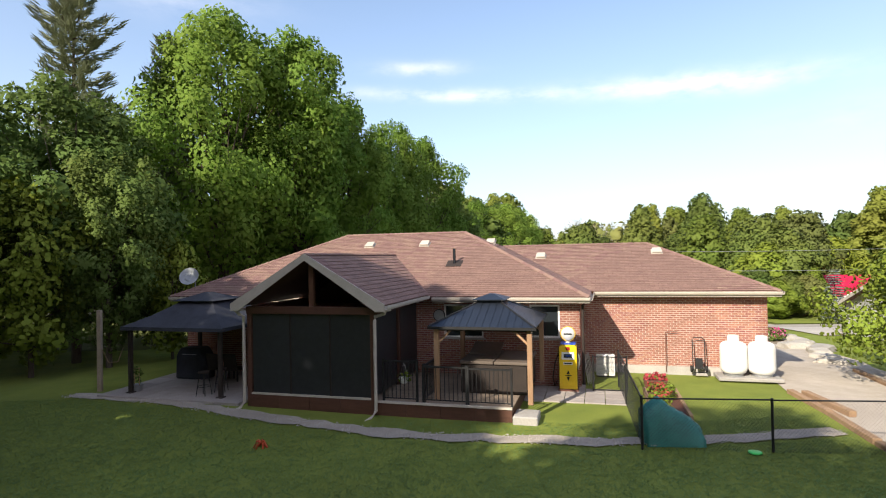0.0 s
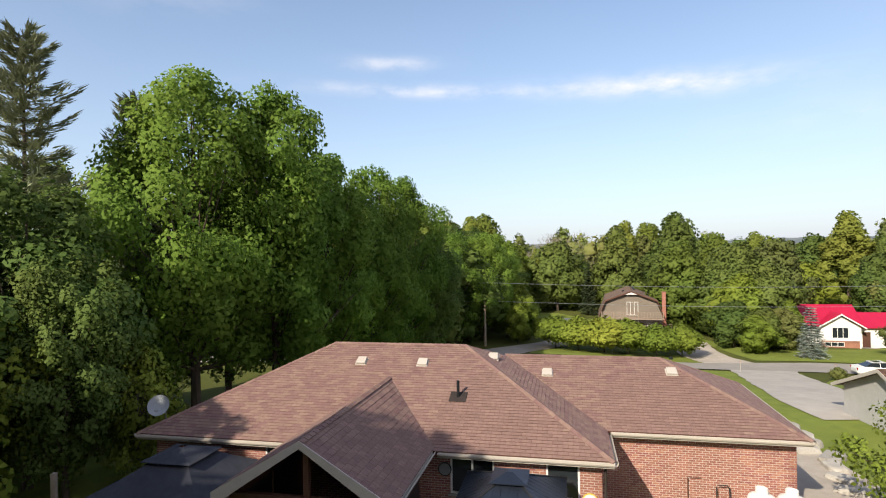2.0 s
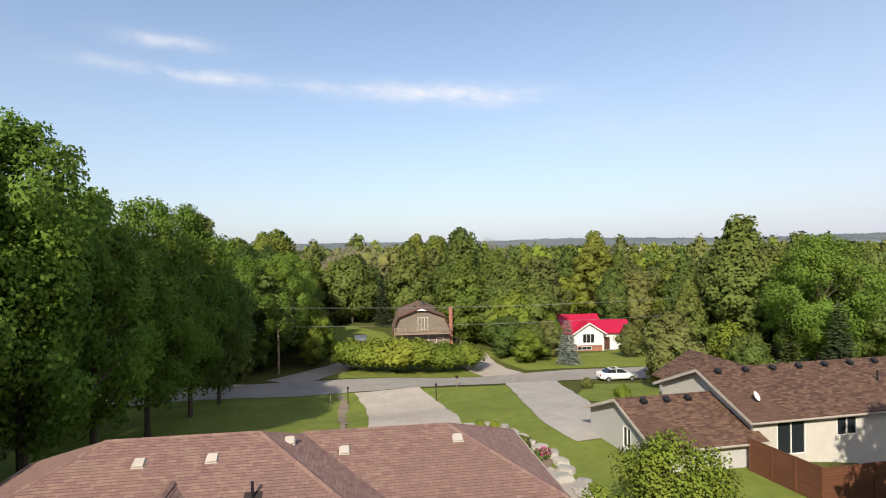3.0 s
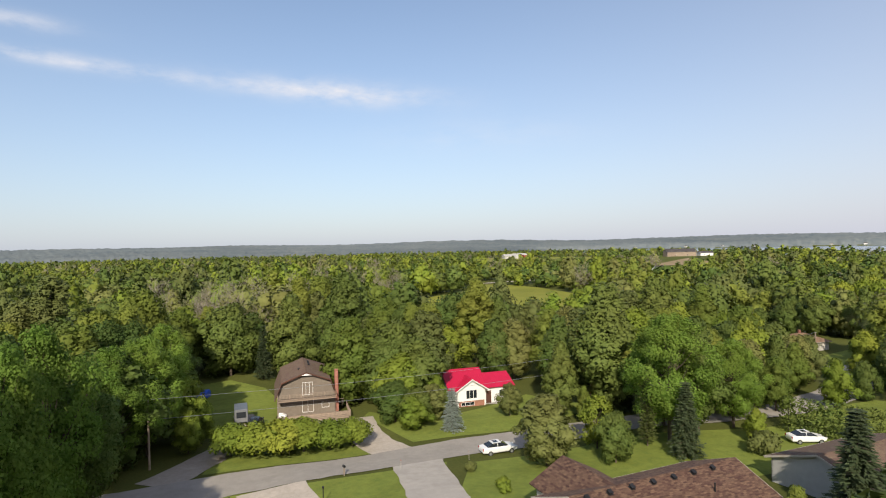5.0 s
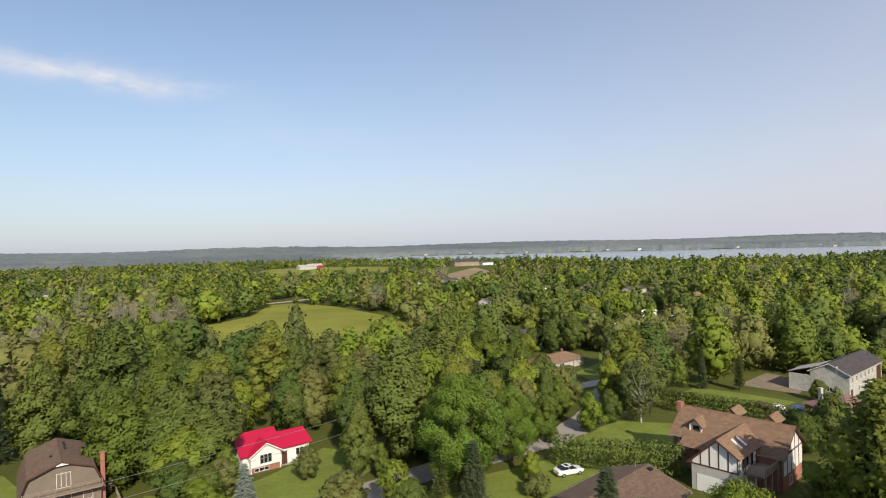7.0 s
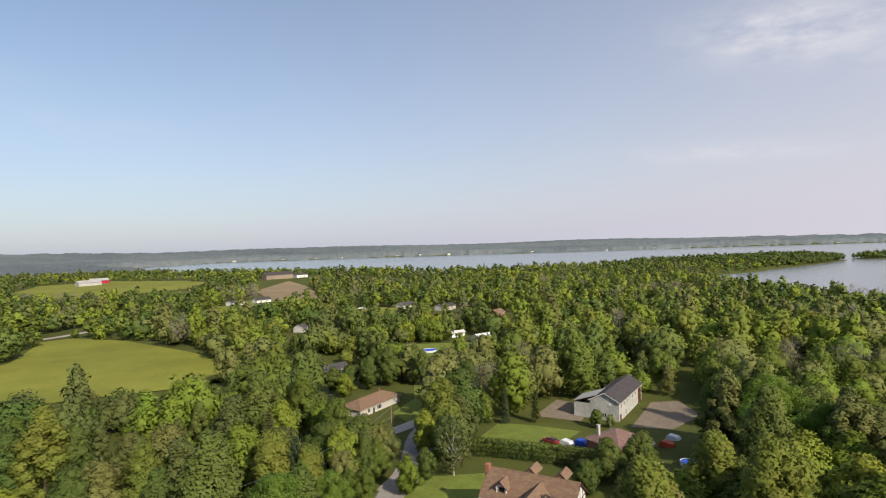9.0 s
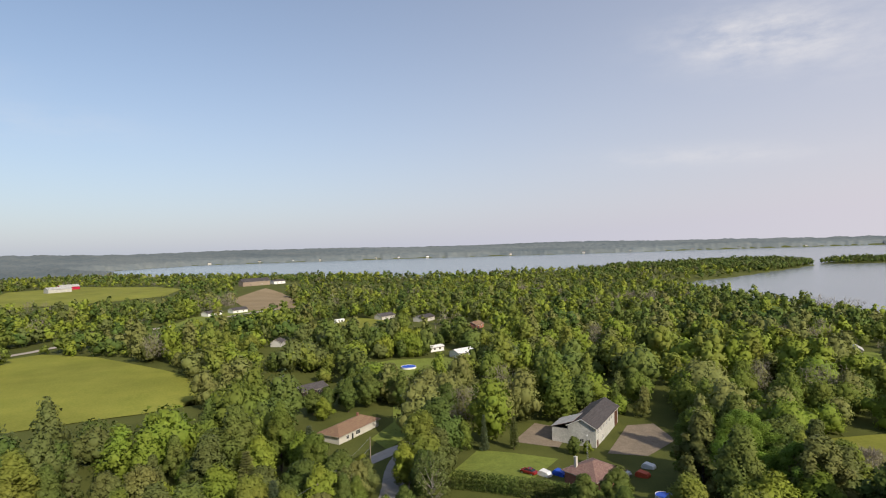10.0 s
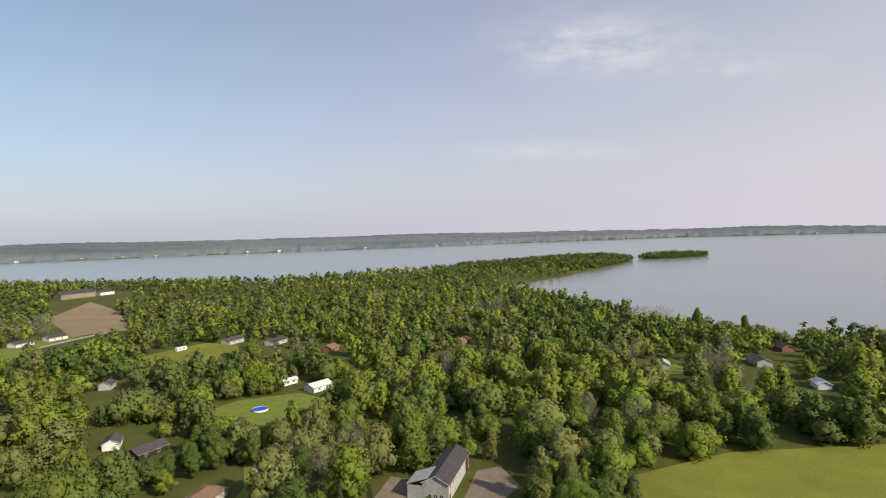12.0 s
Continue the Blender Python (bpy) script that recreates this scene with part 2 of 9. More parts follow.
GRASS = surface("lawn", (0.120, 0.165, 0.036), (0.235, 0.262, 0.052), 1.3, 0.95, bump=0.8, fine=40, each=0.0, stain=0.30, spec=0.1)
MEADOW = surface("meadow grass", (0.150, 0.168, 0.026), (0.255, 0.250, 0.048), 0.09, 0.95, bump=0.5, fine=14, each=0.06, stain=0.4, spec=0.1)
FLOOR_WILD = surface("rough grass and undergrowth", (0.060, 0.072, 0.018), (0.120, 0.128, 0.032), 0.12, 0.95, bump=0.8, fine=30, each=0, stain=0.4, spec=0.1)
PLOUGHED = surface("dry brown field", (0.20, 0.15, 0.085), (0.30, 0.23, 0.14), 0.05, 0.95, bump=0.3, fine=30, stain=0.2, spec=0.1)
WATER = bpy.data.materials.new("lake water")
WATER.use_nodes = True
wb = WATER.node_tree.nodes["Principled BSDF"]
wb.inputs["Base Color"].default_value = (0.215, 0.240, 0.250, 1)
wb.inputs["Roughness"].default_value, wb.inputs["IOR"].default_value = 0.20, 1.33
wv = WATER.node_tree.nodes.new("ShaderNodeTexNoise")
wv.inputs["Scale"].default_value, wv.inputs["Detail"].default_value = 0.5, 6
wt = WATER.node_tree.nodes.new("ShaderNodeTexCoord")
WATER.node_tree.links.new(wt.outputs["Object"], wv.inputs["Vector"])
wbp = WATER.node_tree.nodes.new("ShaderNodeBump")
wbp.inputs["Strength"].default_value, wbp.inputs["Distance"].default_value = 0.16, 0.3
WATER.node_tree.links.new(wv.outputs[0], wbp.inputs["Height"])
WATER.node_tree.links.new(wbp.outputs[0], wb.inputs["Normal"])

# ---- building tools ----
class Solid:
    """Collects closed boxes, prisms and tubes into one mesh."""

    def __init__(self):
        self.v, self.f = [], []

    def add(self, verts, faces):
        k = len(self.v)
        self.v += [tuple(p) for p in verts]
        self.f += [tuple(i + k for i in q) for q in faces]
        return self

    def box(self, x0, y0, z0, x1, y1, z1):
        return self.prism([(x0, y0, z0), (x1, y0, z0), (x1, y1, z0), (x0, y1, z0)], (0, 0, z1 - z0))

    def prism(self, poly, vec):
        """A polygon pushed along vec."""
        n, vec = len(poly), Vector(vec)
        low = [Vector(p) for p in poly]
        nor = sum(((low[i] - low[0]).cross(low[(i + 1) % n] - low[0]) for i in range(1, n - 1)), Vector((0, 0, 0)))
        if nor.dot(vec) < 0:
            low.reverse()
        top = [p + vec for p in low]
        faces = [tuple(range(n - 1, -1, -1)), tuple(range(n, 2 * n))] + [(i, (i + 1) % n, n + (i + 1) % n, n + i) for i in range(n)]
        return self.add(low + top, faces)

    def tube(self, pts, r, sides=8, r2=None):
        """A round bar along the points; r to r2 thick."""
        pts = [Vector(p) for p in pts]
        r2 = r if r2 is None else r2
        rings, base = [], len(self.v)
        for i, p in enumerate(pts):
            d = (pts[min(i + 1, len(pts) - 1)] - pts[max(i - 1, 0)]).normalized()
            side = d.cross(Vector((0.12, 0.31, 1.0)) if abs(d.z) < 0.9 else Vector((1, 0.1, 0))).normalized()
            up = side.cross(d)
            rr = r + (r2 - r) * i / (len(pts) - 1)
            rings += [p + side * rr * math.cos(2 * math.pi * k / sides) + up * rr * math.sin(2 * math.pi * k / sides) for k in range(sides)]
        faces = []
        for i in range(len(pts) - 1):
            for k in range(sides):
                a, b = i * sides + k, i * sides + (k + 1) % sides
                faces.append((a, a + sides, b + sides, b))
        m = (len(pts) - 1) * sides
        faces += [tuple(range(sides)), tuple(range(m + sides - 1, m - 1, -1))]
        return self.add(rings, faces)

    def lathe(self, profile, sides=16, at=(0, 0, 0)):
        """A turned shape from (radius, height) pairs."""
        vs = [(at[0] + r * math.cos(2 * math.pi * k / sides), at[1] + r * math.sin(2 * math.pi * k / sides), at[2] + z) for r, z in profile for k in range(sides)]
        fs = [(i * sides + k, i * sides + (k + 1) % sides, (i + 1) * sides + (k + 1) % sides, (i + 1) * sides + k) for i in range(len(profile) - 1) for k in range(sides)]
        m = (len(profile) - 1) * sides
        fs += [tuple(range(sides - 1, -1, -1)), tuple(range(m, m + sides))]
        return self.add(vs, fs)

    def mesh(self, name, material, bevel=0.0, smooth=False):
        me = bpy.data.meshes.new(name)
        me.from_pydata(self.v, [], self.f)
        me.materials.append(material)
        if bevel:
            bm = bmesh.new()
            bm.from_mesh(me)
            bmesh.ops.bevel(bm, geom=list(bm.edges), offset=bevel, segments=1, affect="EDGES", clamp_overlap=True)
            bm.to_mesh(me)
            bm.free()
        if smooth:
            me.shade_smooth()
        me.update()
        return me


def part(name, solid, material, parent, label="", bevel=0.0, smooth=False, m=None):
    me = solid if isinstance(solid, bpy.types.Mesh) else solid.mesh(name, material, bevel, smooth)
    ob = new(name, me)
    ob.parent = parent
    if m is not None:
        ob.matrix_basis = m
    return tagged(ob, label)


def thing(name, label, category, m=None, group="", solid=None, material=None, bevel=0.0, kind="", smooth=False):
    """A top-level thing: an Empty at its base, or one mesh."""
    ob = new(name, solid.mesh(name, material, bevel, smooth) if solid else None)
    if m is not None:
        ob.matrix_basis = m
    return tagged(ob, label, category, group, kind)


def clip_poly(poly, window):
    """A 2D polygon cut by a convex polygon that runs anticlockwise."""
    for i in range(len(window)):
        (ax, ay), (bx, by) = window[i], window[(i + 1) % len(window)]
        out = []
        for j in range(len(poly)):
            p, q = poly[j], poly[(j + 1) % len(poly)]
            sp = (bx - ax) * (p[1] - ay) - (by - ay) * (p[0] - ax)
            sq = (bx - ax) * (q[1] - ay) - (by - ay) * (q[0] - ax)
            if sp >= 0:
                out.append(p)
            if (sp > 0 > sq) or (sp < 0 < sq):
                k = sp / (sp - sq)
                out.append((p[0] + k * (q[0] - p[0]), p[1] + k * (q[1] - p[1])))
        poly = out
        if len(poly) < 3:
            return []
    return poly


def clad(parent, name, poly, w, h, thick, gap, material, bond=0.5, loose=0, near=None, lift=0.0, tilt=0.0, rest="", jitter=0.0):
    """Covers a flat convex polygon (its first edge runs along the courses) with pieces w x h: the loose ones nearest to the point
    near are parts of their own, the others one joined part."""
    P = [Vector(p) for p in poly]
    o, ex = P[0], (P[1] - P[0]).normalized()
    nz = (P[1] - P[0]).cross(P[2] - P[0]).normalized()
    ey = nz.cross(ex)
    win = [((p - o).dot(ex), (p - o).dot(ey)) for p in P]
    x0, x1 = min(p[0] for p in win), max(p[0] for p in win)
    y1 = max(p[1] for p in win)
    rng = random.Random(len(name) * 7 + int(x1 * 100))
    whole, cut = [], Solid()
    rows = int(math.ceil(y1 / h - 0.02))

    def solidify(q, tgt, r):
        tgt.prism([o + ex * x + ey * y + nz * (lift + tilt * (1 - (y - r * h) / h)) for x, y in q], nz * thick)
    for r in range(rows):
        shift = (bond * (r % 2)) * w
        k0, k1 = int(math.floor((x0 - shift) / w)) - 1, int(math.ceil((x1 - shift) / w)) + 1
        for k in range(k0, k1):
            ax, ay = k * w + shift + gap / 2, r * h + gap / 2
            sq = [(ax, ay), (ax + w - gap, ay), (ax + w - gap, ay + h - gap), (ax, ay + h - gap)]
            q = clip_poly(sq, win)
            if not q:
                continue
            full = len(q) == 4 and abs(q[0][0] - ax) + abs(q[2][0] - ax - w + gap) < 1e-4 and abs(q[2][1] - ay - h + gap) < 1e-4
            if full:
                whole.append((ax, ay))
            else:
                solidify(q, cut, r)
    if near is not None and loose:
        nv = Vector(near)
        whole.sort(key=lambda s: (o + ex * s[0] + ey * s[1] - nv).length)
    one = Solid().prism([(0, 0, tilt), (w - gap, 0, tilt), (w - gap, h - gap, 0), (0, h - gap, 0)], (0, 0, thick)).mesh(name, material)
    rot = Matrix((ex, ey, nz)).transposed().to_4x4()
    for ax, ay in whole[:loose]:
        z = lift + rng.uniform(0, jitter)
        part(name, one, material, parent, m=Matrix.Translation(o + ex * ax + ey * ay + nz * z) @ rot)
    for ax, ay in whole[loose:]:
        z = lift + rng.uniform(0, jitter)
        cut.prism([o + ex * (ax + dx) + ey * (ay + dy) + nz * (z + (tilt if dy == 0 else 0)) for dx, dy in ((0, 0), (w - gap, 0), (w - gap, h - gap), (0, h - gap))], nz * thick)
    if cut.f:
        ob = part(rest or name, cut, material, parent)
        ob["kind"] = "stuff"
    return o, ex, ey, nz


# ---- the lie of the land ----
LEVELS = np.array([(0, 8, -.6), (-8, 18, -.45), (6, 18, -.4), (14, 20, -.5), (0, -20, -.2), (-30, 30, -.4), (10, 38, -1.3), (14, 58, -4),
                   (-20, 60, -3.5), (34, 72, -5), (52, 60, -4.6), (38, 97, -5.5), (62, 78, -5.5), (27, 28, -.9), (60, 35, -3.2), (78, 33, -4.2),
                   (88, 12, -3.4), (155, 58, -8), (160, -6, -7.0), (205, 105, -9.4), (285, 60, -8), (222, 219, -5), (367, 162, -4), (400, 280, -3)], float)
MORE = np.array([(690, 420, 2), (300, -130, -6.5), (120, -40, -2), (500, -60, -9), (600, 150, -6), (150, 400, -3), (40, 200, -5), (-200, 200, -2), (0, 600, -2), (46, 24, -2.2)], float)
CTRL = np.vstack([LEVELS, MORE])
LAKE_Z = -11.0
LAKE = [(1500, 1600), (1050, 860), (960, 460), (950, 255), (1130, 60), (1260, -150), (1420, -330), (1470, -455), (1395, -500), (1310, -490), (1237, -445), (1078, -334), (937, -233), (800, -112),
        (740, -140), (560, -172), (480, -198), (405, -228), (360, -285), (330, -400), (280, -700), (300, -1500), (600, -3000), (3000, -3600), (3400, -2850), (3670, -1670),
        (3317, -658), (3003, -91), (2642, 931), (2205, 1637)]
ISLAND = (1412.0, -632.0, 118.0, 48.0, -67.0)


def lake_distance(x, y):
    """Metres to the lake's shore: negative out on the water."""
    x, y = np.asarray(x, float), np.asarray(y, float)
    best, inside = np.full(x.shape, 1e9), np.zeros(x.shape, bool)
    for i in range(len(LAKE)):
        (ax, ay), (bx, by) = LAKE[i], LAKE[(i + 1) % len(LAKE)]
        k = np.clip(((x - ax) * (bx - ax) + (y - ay) * (by - ay)) / ((bx - ax) ** 2 + (by - ay) ** 2), 0, 1)
        best = np.minimum(best, np.hypot(x - ax - k * (bx - ax), y - ay - k * (by - ay)))
        hit = ((ay > y) != (by > y)) & (x < (bx - ax) * (y - ay) / ((by - ay) if by != ay else 1e-9) + ax)
        inside ^= hit
    d = np.where(inside, -best, best)
    c, s = math.cos(radians(ISLAND[4])), math.sin(radians(ISLAND[4]))
    u, v = (x - ISLAND[0]) * c + (y - ISLAND[1]) * s, -(x - ISLAND[0]) * s + (y - ISLAND[1]) * c
    isl = (1 - np.hypot(u / ISLAND[2], v / ISLAND[3])) * ISLAND[3]
    return np.maximum(d, isl)


def land(x, y):
    x, y = np.asarray(x, float), np.asarray(y, float)
    num, den = np.zeros(x.shape), np.zeros(x.shape)
    for cx, cy, cz in CTRL:
        w = 1 / ((x - cx) ** 2 + (y - cy) ** 2 + 30) ** 1.5
        num, den = num + w * cz, den + w
    z = num / den
    d = lake_distance(x, y)
    far = np.clip((np.hypot(x, y) - 1900) / 1500, 0, 1)
    roll = 22 * far * (0.5 + 0.5 * np.sin(x * 0.0031 + 1.3) * np.cos(y * 0.0023))
    z = z + roll + 22 * far * np.clip(d / 900, 0, 1)
    k = np.clip(d / 60, 0, 1)
    shore = np.where(d > 0, (LAKE_Z + 1.2) * (1 - k) + z * k, LAKE_Z + np.clip(d * 0.25, -6, 1.2) + 0.0)
    return np.where(d < 60, np.where(d > 0, np.maximum(shore, LAKE_Z + np.clip(d * 0.2, 0, 1.2)), np.minimum(shore, LAKE_Z + d * 0.1)), z)


def ground_at(x, y):
    return float(land(np.array([x]), np.array([y]))[0])


def sheet(name, xs, ys, zs, faces, material):
    me = bpy.data.meshes.new(name)
    me.from_pydata(list(zip(xs, ys, zs)), [], faces)
    me.materials.append(material)
    me.shade_smooth()
    return me


def make_ground():
    radii = [0.0]
    step = 1.2
    while radii[-1] < 4900:
        radii.append(radii[-1] + step)
        step = min(step * 1.03, 70)
    seg = 300
    r = np.repeat(np.array(radii[1:]), seg)
    a = np.tile(np.arange(seg) * 2 * math.pi / seg, len(radii) - 1)
    x, y = np.append(r * np.cos(a), 0.0), np.append(r * np.sin(a), 0.0)
    z = land(x, y)
    c = len(x) - 1
    f = [(k, (k + 1) % seg, c)[::1] for k in range(seg)]
    for i in range(len(radii) - 2):
        f += [(i * seg + k, (i + 1) * seg + k, (i + 1) * seg + (k + 1) % seg, i * seg + (k + 1) % seg) for k in range(seg)]
    ob = new("ground", sheet("ground", x, y, z, f, FLOOR_WILD))
    return tagged(ob, "gently rolling ground of rough grass and undergrowth", "ground", kind="structure")


def drape(name, poly, material, lift=0.05, cell=2.0, label="", category="", kind="structure", edge=0.0):
    """A patch of ground cover inside a polygon, laid on the land."""
    P = np.array(poly, float)
    (x0, y0), (x1, y1) = P.min(0), P.max(0)
    bm = bmesh.new()
    vs = [bm.verts.new((px, py, 0)) for px, py in poly]
    bm.faces.new(vs)
    for axis, lo, hi in ((0, x0, x1), (1, y0, y1)):
        n = int((hi - lo) / cell)
        for i in range(1, n + 1):
            co = [0, 0, 0]
            no = [0, 0, 0]
            co[axis], no[axis] = lo + i * (hi - lo) / (n + 1), 1
            bmesh.ops.bisect_plane(bm, geom=bm.verts[:] + bm.edges[:] + bm.faces[:], plane_co=co, plane_no=no)
    bmesh.ops.triangulate(bm, faces=[f for f in bm.faces if len(f.verts) > 4])
    xy = np.array([v.co[:2] for v in bm.verts])
    z = land(xy[:, 0], xy[:, 1]) + lift
    for v, q in zip(bm.verts, z):
        v.co.z = q
    bmesh.ops.recalc_face_normals(bm, faces=bm.faces)
    me = bpy.data.meshes.new(name)
    bm.to_mesh(me)
    bm.free()
    me.materials.append(material)
    me.shade_smooth()
    ob = new(name, me)
    return tagged(ob, label, category, kind=kind)


def smooth_line(pts, step=1.5):
    """Points along a rounded line through pts."""
    P = [Vector((*p, 0)) for p in pts]
    P = [P[0] * 2 - P[1]] + P + [P[-1] * 2 - P[-2]]
    out = []
    for i in range(1, len(P) - 2):
        n = max(2, int((P[i + 1] - P[i]).length / step))
        for k in range(n):
            t = k / n
            out.append(0.5 * (2 * P[i] + (P[i + 1] - P[i - 1]) * t + (2 * P[i - 1] - 5 * P[i] + 4 * P[i + 1] - P[i + 2]) * t * t + (3 * P[i] - P[i - 1] - 3 * P[i + 1] + P[i + 2]) * t ** 3))
    return out + [P[-2]]


def lane(name, pts, width, material, lift=0.06, label="", category="road", wobble=0.15, step=1.5, kind="structure"):
    """A strip of road or path along a line; width may be one number or one at each end."""
    line = smooth_line(pts, step)
    w0, w1 = width if isinstance(width, tuple) else (width, width)
    xs, ys, faces, across = [], [], [], 5
    rng = random.Random(name)
    for i, p in enumerate(line):
        d = (line[min(i + 1, len(line) - 1)] - line[max(i - 1, 0)]).normalized()
        s = Vector((-d.y, d.x, 0))
        w = w0 + (w1 - w0) * i / (len(line) - 1)
        for k in range(across):
            q = p + s * (w * (k / (across - 1) - 0.5) + (rng.uniform(-wobble, wobble) if k in (0, across - 1) else 0))
            xs.append(q.x)
            ys.append(q.y)
    for i in range(len(line) - 1):
        faces += [(i * across + k, i * across + k + 1, (i + 1) * across + k + 1, (i + 1) * across + k)[::-1] for k in range(across - 1)]
    z = land(np.array(xs), np.array(ys)) + lift
    ob = new(name, sheet(name, xs, ys, z, faces, material))
    return tagged(ob, label, category, kind=kind)


ground = make_ground()
water = new("water", sheet("water", [-200, 4950, 4950, -200], [-4950, -4950, 4950, 4950], [LAKE_Z] * 4, [(0, 1, 2, 3)], WATER))
tagged(water, "wide calm grey-blue lake under a hazy sky", "water", kind="structure")

# ---- trees ----
def leaf_cards(rng, centres, radii, counts, size, droop=0.0, flat=0.0, inner=0.55, normals=False):
    """Small leaf clumps spread through the outer part of several lobes: vertices and faces of bent kites."""
    out_v, out_n = [], []
    top = np.asarray(centres, float).mean(0)
    for c, r, n in zip(centres, radii, counts):
        d = rng.normal(size=(n, 3))
        d /= np.linalg.norm(d, axis=1)[:, None]
        k = inner + (1 - inner) * rng.random(n) ** 0.6
        p = np.asarray(c) + d * np.asarray(r) * k[:, None]
        nor = d * 0.75 + rng.normal(size=(n, 3)) * 0.55 + np.array([0, 0, 0.35])
        nor[:, 2] += flat
        nor /= np.linalg.norm(nor, axis=1)[:, None]
        nor *= np.where((nor * d).sum(1) < 0, -1.0, 1.0)[:, None]
        t = np.cross(nor, rng.normal(size=(n, 3)))
        t /= np.linalg.norm(t, axis=1)[:, None]
        b = np.cross(nor, t)
        s = size * (0.6 + 0.8 * rng.random(n))[:, None]
        dz = np.zeros((n, 3))
        dz[:, 2] = -droop
        v = np.stack([p - t * s * 0.55, p - b * s * 0.42 + nor * s * 0.12, p + t * s * 0.6 + dz * s, p + b * s * 0.42 + nor * s * 0.12], axis=1)
        out_v.append(v.reshape(-1, 3))
        whole = p - top
        whole /= np.linalg.norm(whole, axis=1)[:, None] + 1e-6
        sn = 0.62 * d + 0.35 * whole + 0.45 * nor
        sn /= np.linalg.norm(sn, axis=1)[:, None]
        out_n.append(np.repeat(sn, 4, axis=0))
    v = np.concatenate(out_v)
    f = np.arange(len(v)).reshape(-1, 4)
    return (v, f, np.concatenate(out_n)) if normals else (v, f)


def bumpy(d, seed):
    """Uneven reach of a crown in a direction."""
    s = seed * 1.37
    return 1 + 0.13 * np.sin(2.6 * d[..., 0] + 1.9 * d[..., 2] * 2 + s) + 0.10 * np.sin(4.3 * d[..., 1] - 2.2 * d[..., 0] + 2 * s) + 0.09 * np.sin(5.1 * d[..., 2] + 3.7 * d[..., 0] + 3 * s)


GOLD = (1 + 5 ** 0.5) / 2
ICO_V = np.array([(-1, GOLD, 0), (1, GOLD, 0), (-1, -GOLD, 0), (1, -GOLD, 0), (0, -1, GOLD), (0, 1, GOLD), (0, -1, -GOLD), (0, 1, -GOLD), (GOLD, 0, -1), (GOLD, 0, 1), (-GOLD, 0, -1), (-GOLD, 0, 1)]) / math.hypot(1, GOLD)
ICO_F = np.array([(0, 11, 5), (0, 5, 1), (0, 1, 7), (0, 7, 10), (0, 10, 11), (1, 5, 9), (5, 11, 4), (11, 10, 2), (10, 7, 6), (7, 1, 8), (3, 9, 4), (3, 4, 2), (3, 2, 6), (3, 6, 8), (3, 8, 9), (4, 9, 5), (2, 4, 11), (6, 2, 10), (8, 6, 7), (9, 8, 1)])


def unit(v):
    return v / (np.linalg.norm(v, axis=-1)[..., None] + 1e-9)


def crown_lobes(rng, height, radius, base, n, shape, seed, lobe):
    """Centres and half-sizes of the boughs that make up an uneven crown; shape: width at a relative height."""
    h = (np.arange(n) + rng.uniform(0.1, 0.9, n)) / n
    h = h ** 0.9
    wide = np.array([shape(q) for q in h])
    a = np.arange(n) * 2.39996 + rng.uniform(-0.7, 0.7, n)
    d = unit(np.stack([np.cos(a) * wide, np.sin(a) * wide, (h - 0.5) * 1.6], axis=1))
    reach = bumpy(d, seed) * rng.uniform(0.86, 1.12, n)
    lr = radius * rng.uniform(lobe[0], lobe[1], n) * (0.65 + 0.35 * wide)
    out = np.maximum(0.0, radius * wide * reach - lr * 0.75) * rng.random(n) ** 0.35
    z = base + lr * 0.6 + (height - base - lr * 1.5) * h * (0.94 + 0.06 * reach)
    return np.stack([out * np.cos(a), out * np.sin(a), z], axis=1), np.stack([lr, lr, lr * rng.uniform(0.80, 1.25, n)], axis=1)


